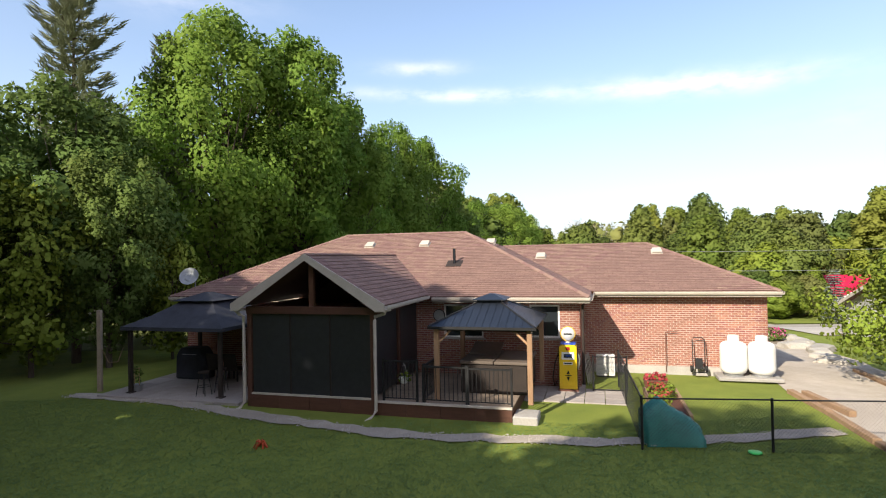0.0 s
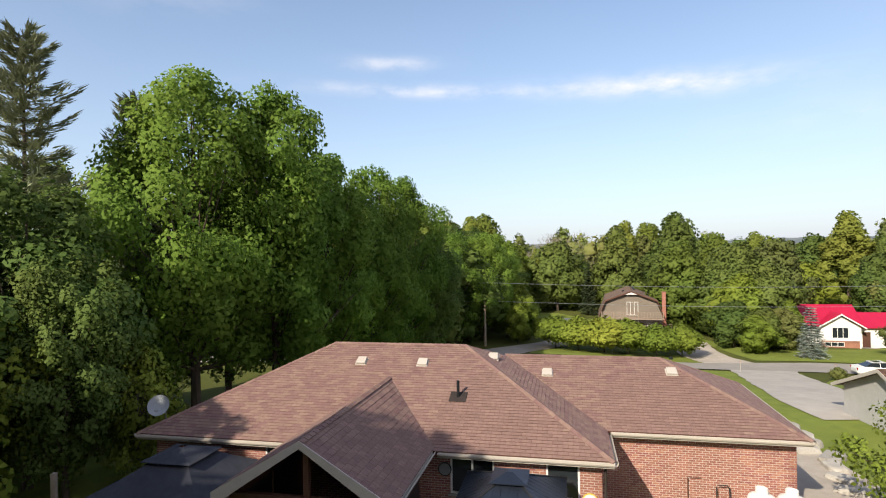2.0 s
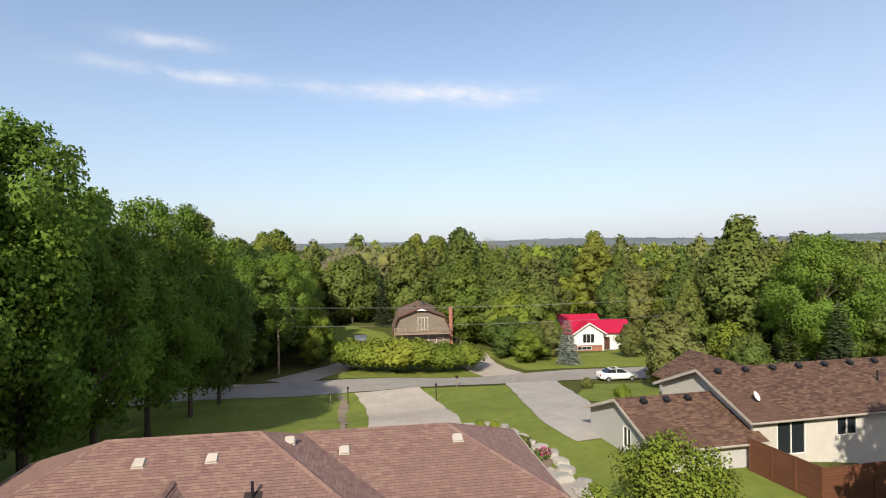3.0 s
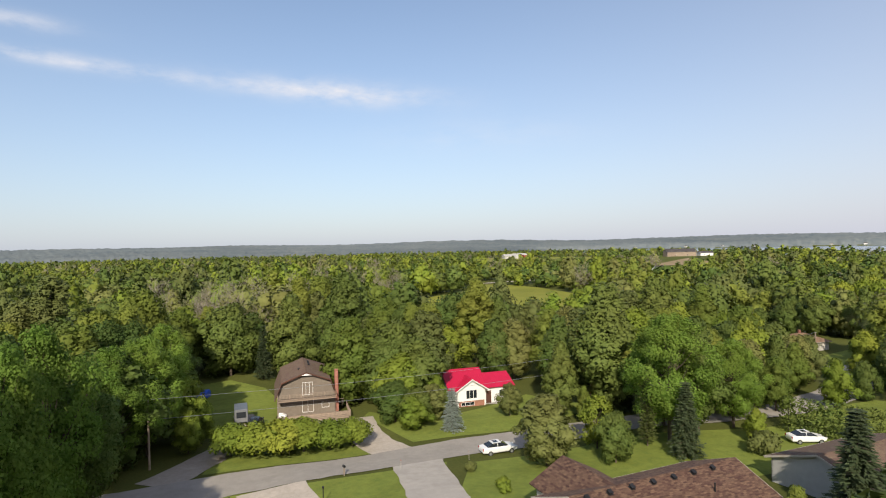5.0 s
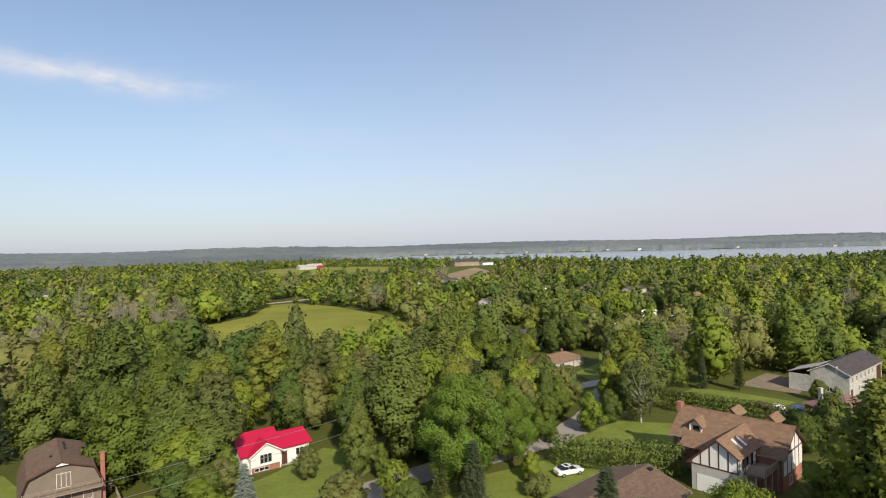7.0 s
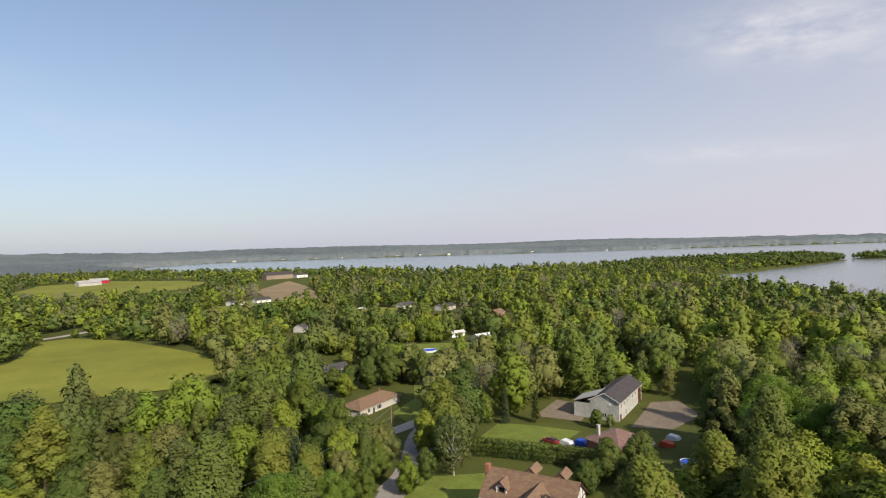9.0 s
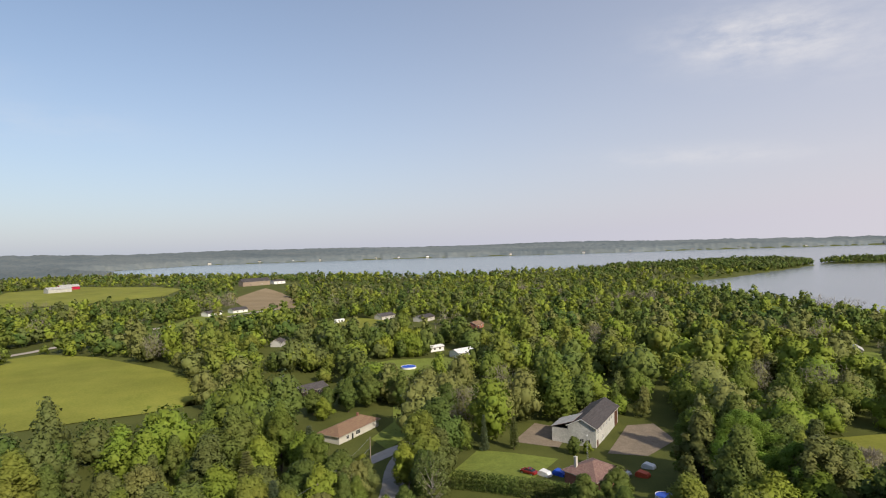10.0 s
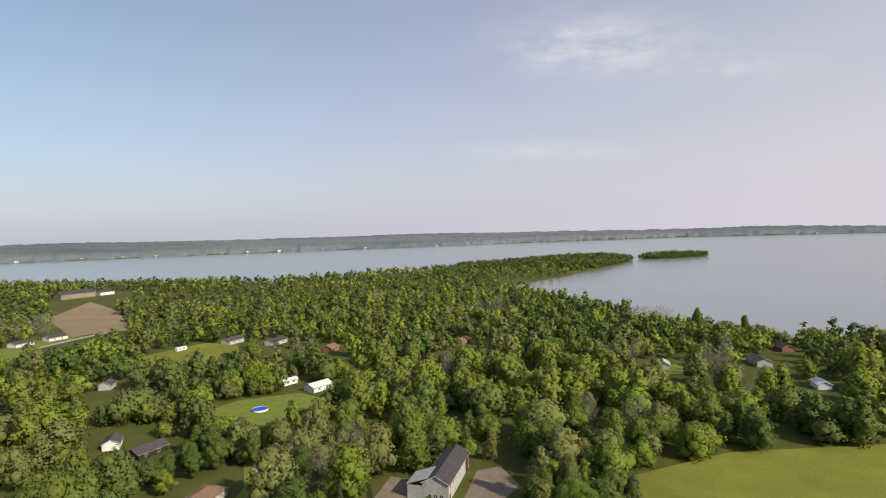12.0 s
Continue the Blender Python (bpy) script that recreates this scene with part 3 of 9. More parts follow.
def crown_leaves(rng, cs, rs, n_leaf, size, height, base, radius, droop=0.0, core=0.78, kite=False, fill=0.72, soft=0.45, twig=0.0):
    """Triangles of a crown: leaf bunches over each bough, round a dense inner mass; returns vertices, faces, shading normals."""
    vol = rs[:, 0] ** 2
    i = np.repeat(np.arange(len(cs)), np.maximum(3, (n_leaf * vol / vol.sum()).astype(int)))
    d = unit(rng.normal(size=(len(i), 3)) + np.array([0, 0, 0.25]))
    p = cs[i] + d * rs[i] * (fill + (1.14 - fill) * rng.random(len(i)) ** 0.7)[:, None]
    if core:
        keep = np.ones(len(i), bool)
        for c, r, j in zip(cs, rs, range(len(cs))):
            keep &= (((p - c) / (r * core * 1.04)) ** 2).sum(1) > 1
        p, d, i = p[keep], d[keep], i[keep]
    n = len(p)
    mid = np.array([0, 0, base + 0.45 * (height - base)])
    whole = unit((p - mid) / np.array([radius, radius, 0.5 * (height - base)]))
    nor = unit(0.5 * d + 0.35 * whole + rng.normal(size=(n, 3)) * 0.55 + np.array([0, 0, 0.25]))
    t = unit(np.cross(nor, rng.normal(size=(n, 3))))
    if twig:
        t = unit(rng.normal(size=(n, 3)) * 0.5 + 0.6 * d + np.array([0, 0, 0.9]))
        nor = unit(np.cross(t, rng.normal(size=(n, 3))))
    nor *= np.where((nor * (d + whole)).sum(1) < 0, -1.0, 1.0)[:, None]
    b = np.cross(nor, t)
    s = size * (0.55 + 0.9 * rng.random(n))[:, None]
    dz = np.zeros((n, 3))
    dz[:, 2] = -droop
    slim = 0.07 if twig else 0.5
    long = 1.0 + twig
    tip = p + t * s * 0.65 * long + dz * s
    if kite:
        v = np.stack([p - t * s * 0.55, p - b * s * 0.42 + nor * s * 0.12, tip, p + b * s * 0.42 + nor * s * 0.12], axis=1).reshape(-1, 3)
        f = (np.arange(n)[:, None, None] * 4 + np.array([(0, 1, 2), (0, 2, 3)])[None]).reshape(-1, 3)
        k = 4
    else:
        v = np.stack([tip, p - t * s * 0.45 + b * s * slim, p - t * s * 0.45 - b * s * slim], axis=1).reshape(-1, 3)
        f = np.arange(3 * n).reshape(-1, 3)
        k = 3
    sn = np.repeat(unit(soft * whole + 0.50 * d + 0.28 * nor + np.array([0, 0, 0.10])), k, axis=0)
    if core:
        cv = (cs[:, None, :] + ICO_V[None] * rs[:, None, :] * core * rng.uniform(0.86, 1.08, (len(cs), 12))[:, :, None]).reshape(-1, 3)
        cf = (np.arange(len(cs))[:, None, None] * 12 + ICO_F[None]).reshape(-1, 3) + len(v)
        cn = unit(np.tile(ICO_V, (len(cs), 1)) * 0.6 + 0.4 * unit((cv - mid) / np.array([radius, radius, 0.5 * (height - base)])))
        v, f, sn = np.concatenate([v, cv]), np.concatenate([f, cf]), np.concatenate([sn, cn])
    return v, f, sn


def quads_mesh(name, v, f, material, vn=None):
    """A mesh from arrays; every face has as many corners as f has columns."""
    f = np.asarray(f, np.int32)
    me = bpy.data.meshes.new(name)
    me.vertices.add(len(v))
    me.vertices.foreach_set("co", np.asarray(v, np.float32).ravel())
    me.loops.add(f.size)
    me.loops.foreach_set("vertex_index", f.ravel())
    me.polygons.add(len(f))
    me.polygons.foreach_set("loop_start", np.arange(0, f.size, f.shape[1], dtype=np.int32))
    me.update(calc_edges=True)
    me.materials.append(material)
    if vn is not None:
        me.polygons.foreach_set("use_smooth", np.ones(len(f), bool))
        me.normals_split_custom_set_from_vertices(np.asarray(vn, np.float32))
    return me


def trunk_solid(rng, height, r0, limbs=()):
    s = Solid()
    lean = rng.uniform(-0.25, 0.25, 2)
    pts = [(lean[0] * (z / height) ** 2 * 2, lean[1] * (z / height) ** 2 * 2, z) for z in np.linspace(-0.3, height * 0.86, 7)]
    s.tube(pts, r0, 7, r0 * 0.18)
    for c in limbs:
        z0 = max(height * 0.16, c[2] * rng.uniform(0.45, 0.7))
        k = z0 / height
        p0 = Vector((lean[0] * k * k * 2, lean[1] * k * k * 2, z0))
        p2 = Vector(c)
        p1 = (p0 + p2) / 2 + Vector((0, 0, -0.08 * (p2 - p0).length))
        s.tube([p0, p1, p2], r0 * 0.36 * (1 - 0.5 * k), 5, r0 * 0.06)
    return s


ROUND = lambda h: math.sin(math.pi * min(1, 0.16 + 0.78 * h)) ** 0.7
TALL = lambda h: 0.55 + 0.45 * math.sin(math.pi * h)
OVAL = lambda h: math.sin(math.pi * (0.12 + 0.82 * h)) ** 0.9
SPIRE = lambda h: 0.30 + 0.70 * math.sin(math.pi * (0.30 + 0.66 * h)) ** 1.3
CONE = lambda h: 1.0 - 0.92 * h


def make_tree(seed, height, radius, leaves, bark, base=0.2, n_lobe=44, n_leaf=8000, size=0.42, shape=ROUND, droop=0.0, limbs=10, r0=None, core=0.76, lobe=(0.24, 0.40), kite=False, fill=0.72, soft=0.45):
    """Meshes of a broad-leaved tree: trunk with limbs, and crown."""
    rng = np.random.default_rng(seed)
    cs, rs = crown_lobes(rng, height, radius, height * base, n_lobe, shape, seed, lobe)
    v, f, vn = crown_leaves(rng, cs, rs, n_leaf, size, height, height * base, radius, droop, core, kite, fill, soft)
    pick = [tuple(cs[i]) for i in range(0, len(cs), max(1, len(cs) // limbs))] if limbs else []
    tr = trunk_solid(rng, height, r0 or height * 0.016, pick).mesh("trunk", bark)
    return tr, quads_mesh("crown", v, f, leaves, vn)


def make_conifer(seed, height, radius, needles, n_layer=26, n_leaf=3800, size=0.3, base=0.06, gaps=0.25, width=CONE, sweep=0.0, thin=0.26):
    """A conifer: straight trunk, whorls of boughs that sag and carry needle clumps."""
    rng = np.random.default_rng(seed)
    s = Solid().tube([(0, 0, -0.3), (0, 0, height * 0.5), (0, 0, height)], height * 0.014, 7, 0.02)
    V = []
    per = max(6, n_leaf // (n_layer * 7))
    for i in range(n_layer):
        h = base + (1 - base) * i / n_layer
        R = radius * width(h) * rng.uniform(1 - gaps, 1.05)
        n = 8 if h < 0.6 else 6
        for k in range(n):
            a = 2 * math.pi * (k + rng.uniform(-0.25, 0.25)) / n + i * 0.7
            L = R * rng.uniform(0.75, 1.1) + 0.1
            z0 = h * height
            d = np.array([math.cos(a), math.sin(a), 0.0])
            tip = d * L + [0, 0, z0 + L * ((0.12 if h > 0.7 else -0.12) + sweep)]
            if k % 2 == 0 and L > 0.5:
                s.tube([(0, 0, z0), tuple(d * L * 0.5 + [0, 0, z0 + L * 0.02]), tuple(tip)], 0.03 + 0.006 * L, 4, 0.01)
            t = rng.random(per) ** 0.7
            p = d * (L * t)[:, None] + [0, 0, z0] + np.outer(t * (t if sweep else 1), [0, 0, tip[2] - z0])
            side = np.array([-d[1], d[0], 0.0])
            p = p + side * (rng.normal(size=per) * 0.16 * L * (1.1 - 0.6 * t))[:, None]
            p[:, 2] += rng.normal(size=per) * 0.05 * L
            dirv = d + side * rng.normal(size=per)[:, None] * 0.6
            dirv[:, 2] += -0.15 + 2.2 * sweep * t
            dirv /= np.linalg.norm(dirv, axis=1)[:, None]
            upv = np.array([0, 0, 1.0]) + rng.normal(size=(per, 3)) * 0.35
            b = np.cross(upv, dirv)
            b /= np.linalg.norm(b, axis=1)[:, None]
            sz = size * (0.7 + 0.6 * rng.random(per))[:, None]
            V.append(np.stack([p - dirv * sz * 0.3, p - b * sz * thin, p + dirv * sz * 0.9, p + b * sz * thin], axis=1).reshape(-1, 3))
    v = np.concatenate(V)
    return s.mesh("trunk", BARK), quads_mesh("crown", v, np.arange(len(v)).reshape(-1, 4), needles)


def make_bare(seed, height, radius, twigs, bark, n=2600):
    """A half-dead tree: pale limbs, forks and a haze of thin upright twigs."""
    rng = np.random.default_rng(seed)
    cs, rs = crown_lobes(rng, height, radius, height * 0.28, 16, TALL, seed, (0.30, 0.46))
    tr = trunk_solid(rng, height, height * 0.013, [tuple(c) for c in cs])
    for c, r in zip(cs, rs):
        for _ in range(5):
            q = Vector(c) + Vector(unit(rng.normal(size=3) + np.array([0, 0, 0.5])) * r * 1.1)
            tr.tube([c, (Vector(c) + q) / 2 + Vector((0, 0, 0.1)), q], 0.04, 4, 0.012)
    v, f, vn = crown_leaves(rng, cs, rs * 1.1, n, 0.55, height, height * 0.28, radius, core=0.0, fill=0.2, twig=0.9)
    return tr.mesh("trunk", bark), quads_mesh("crown", v, f, twigs)


KINDS = {
    "maple_a": make_tree(1, 18, 6.4, MAPLE_FRESH, BARK, 0.13, 110, 38000, 0.205, core=0, lobe=(0.13, 0.23), kite=True, fill=0.35, limbs=40),
    "maple_b": make_tree(2, 18, 5.6, MAPLE_FRESH, BARK, 0.13, 100, 34000, 0.205, OVAL, core=0, lobe=(0.13, 0.24), kite=True, fill=0.35, limbs=36),
    "maple_c": make_tree(3, 15, 5.0, MAPLE_SHADE_TONE, BARK, 0.10, 80, 21000, 0.225, TALL, core=0, lobe=(0.15, 0.26), kite=True, fill=0.35, limbs=26),
    "young_maple": make_tree(4, 8, 2.8, LEAF_LIGHT, BARK, 0.08, 44, 5600, 0.24, core=0, lobe=(0.18, 0.30), kite=True, fill=0.4, limbs=16),
    "pine_big": make_conifer(5, 17, 4.4, NEEDLES, 30, 26000, 0.44, 0.08, 0.60, lambda h: 0.95 * (1 - h) ** 0.55 + 0.07, 0.34, 0.09),
    "wood_a": make_tree(11, 19, 5.4, MAPLE, BARK, 0.08, 46, 9500, 0.44),
    "wood_b": make_tree(12, 20, 4.8, LEAF_DEEP, BARK, 0.08, 50, 9500, 0.42, OVAL),
    "wood_c": make_tree(13, 16, 5.6, LEAF_OLIVE, BARK, 0.06, 60, 9500, 0.40, lobe=(0.18, 0.32)),
    "wood_d": make_tree(14, 14, 4.9, LEAF_LIGHT, BARK, 0.05, 38, 8500, 0.38),
    "wood_e": make_tree(15, 22, 4.2, MAPLE, BARK, 0.10, 52, 9500, 0.42, SPIRE),
    "wood_f": make_tree(18, 15, 5.2, LEAF_DEEP, BARK, 0.05, 40, 9000, 0.42),
    "wood_g": make_tree(29, 18, 4.6, LEAF_OLIVE, BARK, 0.06, 64, 9000, 0.40, SPIRE, lobe=(0.18, 0.32)),
    "wood_h": make_tree(30, 17, 6.2, LEAF_DEEP, BARK, 0.06, 70, 10500, 0.44, OVAL, lobe=(0.17, 0.30)),
    "poplar": make_tree(28, 21, 3.0, LEAF_OLIVE, BARK, 0.08, 40, 7500, 0.40, TALL),
    "spruce": make_conifer(16, 14, 2.7, DARK_NEEDLES, 30, 6000, 0.50, thin=0.20),
    "pine": make_conifer(17, 15, 3.2, LEAF_OLIVE, 24, 5200, 0.52, 0.12, 0.4, lambda h: 0.9 * (1 - h) ** 0.7 + 0.1, 0.15),
    "bare": make_bare(19, 13, 3.2, BARE, PALE_BARK),
    "bare_tall": make_bare(33, 17, 3.0, BARE, PALE_BARK, 3000),
    "bush": make_tree(20, 3.0, 1.9, LEAF_OLIVE, BARK, 0.03, 26, 2400, 0.20, limbs=4),
    "bush_light": make_tree(21, 2.6, 1.7, LEAF_LIGHT, BARK, 0.03, 24, 2200, 0.19, limbs=4),
    "street_tree": make_tree(24, 4.2, 2.7, LEAF_LIGHT, BARK, 0.20, 36, 5200, 0.22, limbs=8, r0=0.09, core=0.6),
    "apple": make_tree(25, 5.0, 3.0, LEAF_LIGHT, BARK, 0.10, 60, 15000, 0.115, limbs=22, r0=0.12, core=0, lobe=(0.16, 0.28), kite=True, fill=0.35),
    "birch": make_tree(26, 12, 3.6, LEAF_OLIVE, PALE_BARK, 0.08, 46, 2600, 0.30, TALL, limbs=24, r0=0.16, core=0, lobe=(0.18, 0.30), fill=0.3),
    "blue_spruce": make_conifer(27, 5.6, 1.7, BLUE_NEEDLES, 20, 5000, 0.26, 0.05, 0.2, thin=0.18),
    "willow": make_tree(22, 11, 5.5, LEAF_LIGHT, BARK, 0.05, 40, 6000, 0.50, ROUND, droop=1.6, limbs=6),
}
KIND_H = {"maple_a": 18, "maple_b": 18, "maple_c": 15, "young_maple": 8, "pine_big": 17, "wood_a": 19, "wood_b": 20, "wood_c": 16, "wood_d": 14, "wood_e": 22, "wood_g": 18, "wood_h": 17, "bare_tall": 17,
          "wood_f": 15, "spruce": 14, "pine": 15, "bare": 13, "bush": 3.0, "bush_light": 2.6, "willow": 11, "street_tree": 4.2, "apple": 5.0, "birch": 12, "blue_spruce": 5.6, "poplar": 21}
LABELS = {"maple_a": "broad tall maple in full bright green leaf", "maple_b": "tall maple with a dense sunlit crown", "maple_c": "tall leafy tree coloured dark green for shade",
          "young_maple": "young light green maple with low branches", "pine_big": "tall grey-green pine with ragged open boughs", "wood_a": "leafy green deciduous tree in the wood",
          "wood_b": "tall dark green deciduous tree in the wood", "wood_c": "round olive green tree in the wood", "wood_d": "light green round-headed tree in the wood",
          "wood_e": "slender tall green tree in the wood", "wood_f": "dense dark green tree in the wood", "wood_g": "tapering olive green tree in the wood", "wood_h": "broad dark green tree with many boughs", "bare_tall": "tall half-bare tree with pale grey twigs", "spruce": "dark green pointed spruce tree", "pine": "olive green open-boughed pine tree",
          "bare": "half-bare greyish tree with pale twigs", "bush": "round olive green bush on the grass", "bush_light": "low light green bush on the grass", "street_tree": "low flat-topped light green street tree", "apple": "leafy light green fruit tree beside the drive", "birch": "open olive birch with pale forked limbs",
          "poplar": "tall narrow olive green poplar in the wood", "blue_spruce": "small silvery blue spruce on the lawn", "willow": "yellow-green weeping willow with hanging boughs"}


def plant(kind, x, y, height, spread=1.0, group="", turn=None, sink=0.0, name="", label=""):
    k = height / KIND_H[kind]
    rng = random.Random(x * 13.1 + y * 7.7)
    ob = new(name or ("bush" if "bush" in kind else "tree"))
    ob.matrix_basis = pose(x, y, ground_at(x, y) - sink, 0, 0, turn if turn is not None else rng.uniform(0, 360)) @ Matrix.Diagonal((k * spread, k * spread, k, 1))
    tagged(ob, label or LABELS[kind], "bush" if "bush" in kind else "tree", group)
    part("trunk", KINDS[kind][0], None, ob)
    part("crown", KINDS[kind][1], None, ob)
    return ob


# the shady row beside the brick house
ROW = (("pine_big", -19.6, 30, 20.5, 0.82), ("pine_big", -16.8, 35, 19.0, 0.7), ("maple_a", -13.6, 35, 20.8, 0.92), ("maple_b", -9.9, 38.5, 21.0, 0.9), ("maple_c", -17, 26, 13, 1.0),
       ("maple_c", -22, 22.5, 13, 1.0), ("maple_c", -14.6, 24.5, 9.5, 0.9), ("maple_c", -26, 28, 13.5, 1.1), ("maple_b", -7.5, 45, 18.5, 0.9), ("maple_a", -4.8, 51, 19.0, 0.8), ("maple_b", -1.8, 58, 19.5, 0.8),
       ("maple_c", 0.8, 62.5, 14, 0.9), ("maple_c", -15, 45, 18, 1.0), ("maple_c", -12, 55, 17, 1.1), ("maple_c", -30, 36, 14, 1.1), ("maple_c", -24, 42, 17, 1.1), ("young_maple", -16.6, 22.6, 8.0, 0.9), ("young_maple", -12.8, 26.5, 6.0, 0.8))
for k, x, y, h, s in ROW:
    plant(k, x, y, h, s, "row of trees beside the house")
for k, x, y, h in (("maple_b", 4.5, 76.5, 15), ("maple_a", 9.0, 81.5, 15.5), ("wood_d", 13, 86, 11), ("maple_b", 12.5, 92, 16), ("wood_a", 2, 84, 17), ("maple_c", 7, 90, 17), ("wood_b", -5, 78, 17), ("wood_a", -12, 82, 18), ("maple_c", 14, 100, 15), ("wood_e", 9, 98, 19), ("wood_d", 13.4, 79.5, 6), ("wood_d", 15.8, 83.5, 6.5)):
    plant(k, x, y, h, 1.0, "wood across the street")
# tall trees behind the yard, which shade the lawn
for k, x, y, h, s in (("wood_a", -17.5, -6.0, 19, 1.2), ("wood_f", -8.0, -11.5, 18, 1.15), ("wood_a", -10.5, -9, 20, 1.17), ("wood_a", -16.5, 0, 20, 1.17), ("wood_a", -4, -13, 19, 1.1), ("wood_f", -23, 5, 18, 1.3), ("wood_f", 4, -17, 16, 1.04), ("wood_f", -27, 12, 16, 1.17), ("wood_f", -34, 4, 17, 1.3), ("wood_f", -24, 14, 15, 1.04), ("wood_f", -31, 19, 16, 1.17), ("wood_f", 25.5, 6.5, 15.5, 0.98), ("wood_f", 30, 1, 14, 1.04)):
    plant(k, x, y, h, s, "tall trees behind the yard")

# ---- lawns, roads and drives ----
drape("lawn", [(-40, -30), (30, -30), (34, 4), (30, 20), (33, 28), (27.5, 43), (38, 56.6), (10, 64.0), (-1, 66), (-14, 62), (-16, 30), (-40, 26)], GRASS, 0.04, 2.0,
      "mown green lawn round the brick house", "lawn")
ROAD = [(-70, 78), (-30, 71.5), (2, 67.5), (18, 65.5), (35, 62.2), (50, 58), (63, 53.5), (80, 46), (96, 40), (112, 40), (135, 46), (150, 48)]
lane("road", ROAD, 6.6, ASPHALT, 0.10, "pale worn asphalt street with rough edges", "road")
lane("driveway", [(18.3, 62), (17.6, 55), (15.6, 47), (13.2, 39), (12, 33), (12.5, 27)], (7.4, 7.0), GRAVEL, 0.085, "wide pale gravel driveway to the brick house", "driveway")
lane("driveway", [(35.5, 59.5), (31.8, 51), (28.5, 44), (25.5, 37), (24.5, 32)], (6.4, 5.2), ASPHALT, 0.09, "grey asphalt driveway beside the vinyl-sided house", "driveway")
lane("driveway", [(35.5, 64), (35.4, 70), (36.6, 76), (38.8, 82)], (5.6, 5.0), GRAVEL, 0.09, "gravel driveway to the gambrel-roofed house", "driveway")
lane("driveway", [(8, 70), (14.5, 75.5), (19, 80.5), (23.5, 88), (25, 96)], (5.0, 3.2), GRAVEL, 0.085, "gravel side drive along the hedge", "driveway")
lane("driveway", [(37, 80), (32, 82.5), (27, 85)], (5.0, 4.0), GRAVEL, 0.08, "gravel parking strip before the wooden deck", "driveway")
drape("lawn", [(17, 92), (22, 84), (28, 90), (33, 98), (34, 112), (30, 122), (18, 120), (14, 104)], GRASS, 0.06, 3.0, "sunny lawn beside the gambrel-roofed house", "lawn")
drape("lawn", [(13, 70.5), (33, 66.5), (34, 71), (28, 76), (16, 76)], GRASS, 0.05, 2.0, "grass strip under the clipped street hedge", "lawn")
drape("lawn", [(39.5, 66.5), (58, 59), (72, 62), (70, 76), (52, 74), (46, 74), (42, 84), (40, 82)], GRASS, 0.06, 2.0, "lawn before the red-roofed house", "lawn")
drape("lawn", [(40, 54.5), (64, 46.5), (84, 37), (86, 24), (62, 30), (34, 38), (31, 45)], GRASS, 0.05, 2.0, "front lawn along the street", "lawn")
lane("dirt_strip", [(13.2, 62.0), (11.8, 55.9), (10.0, 49.0), (8.9, 43.5), (8.2, 40.5)], (0.9, 0.5), DIRT, 0.075, "narrow bare stony strip along the driveway", "path", 0.25, 0.8)
BLADES = leafy("grass blades", (0.105, 0.165, 0.046), (0.215, 0.280, 0.088), each=0.0, island=0.25, hue=0.0, through_light=0.3)


GARDEN_PATH = [(-12.6, 19.0), (-8.7, 17.7), (-6.0, 16.3), (-3.5, 15.2), (-1.0, 14.2), (0.1, 14.0), (2.2, 13.6), (4.4, 13.3), (6.9, 13.4), (9.6, 13.8)]


def lawn_grass(seed, n, x0, x1, y0, y1):
    """Short grass tufts, three blades each, over part of the lawn, clear of the gravel path."""
    rng = np.random.default_rng(seed)
    p = np.stack([rng.uniform(x0, x1, n), rng.uniform(y0, y1, n)], axis=1)
    px, py = np.array(GARDEN_PATH).T
    off = p[:, 1] - np.interp(p[:, 0], px, py)
    p = p[(off < -0.36) | ((off > 0.36) & (off < 1.4) & (p[:, 0] > -2))]
    z = land(p[:, 0], p[:, 1]) + 0.035
    base = np.column_stack([p, z])
    vs, ns = [], []
    for _ in range(3):
        a = rng.uniform(0, 2 * math.pi, len(p))
        side = np.stack([np.cos(a), np.sin(a), 0 * a], axis=1)
        h = rng.uniform(0.012, 0.034, len(p))[:, None]
        lean = np.stack([-np.sin(a), np.cos(a), 0 * a], axis=1) * h * rng.uniform(1.6, 3.2, len(p))[:, None]
        foot = base + rng.normal(size=base.shape) * np.array([0.03, 0.03, 0])
        vs.append(np.stack([foot - side * 0.016, foot + side * 0.016, foot + lean + np.array([0, 0, 1]) * h], axis=1))
        up = unit(np.stack([0.35 * np.sin(a), -0.35 * np.cos(a), 1 + 0 * a], axis=1))
        ns.append(np.repeat(up[:, None, :], 3, axis=1))
    v, vn = np.concatenate(vs).reshape(-1, 3), np.concatenate(ns).reshape(-1, 3)
    tagged(new("grass", quads_mesh("grass", v, np.arange(len(v)).reshape(-1, 3), BLADES, vn)), "short mown lawn grass behind the brick house", "grass", kind="stuff")


lawn_grass(61, 75000, -16, 9.6, 5.5, 18.5)
YELLOW = surface("yellow enamel", (0.70, 0.46, 0.015), (0.80, 0.56, 0.03), 3, 0.35, bump=0.02, each=0.0, stain=0.08)
DARK_WOOD = surface("near-black stained wood", (0.018, 0.013, 0.011), (0.045, 0.032, 0.026), 3, 0.7, bump=0.1)
SCREEN = surface("dark insect screen", (0.014, 0.015, 0.018), (0.028, 0.030, 0.035), 8, 0.34, bump=0.05, stain=0.2, spec=0.5)
TARP = surface("green tarpaulin", (0.015, 0.12, 0.10), (0.05, 0.30, 0.25), 3.5, 0.45, bump=0.25, stain=0.35, spec=0.5)
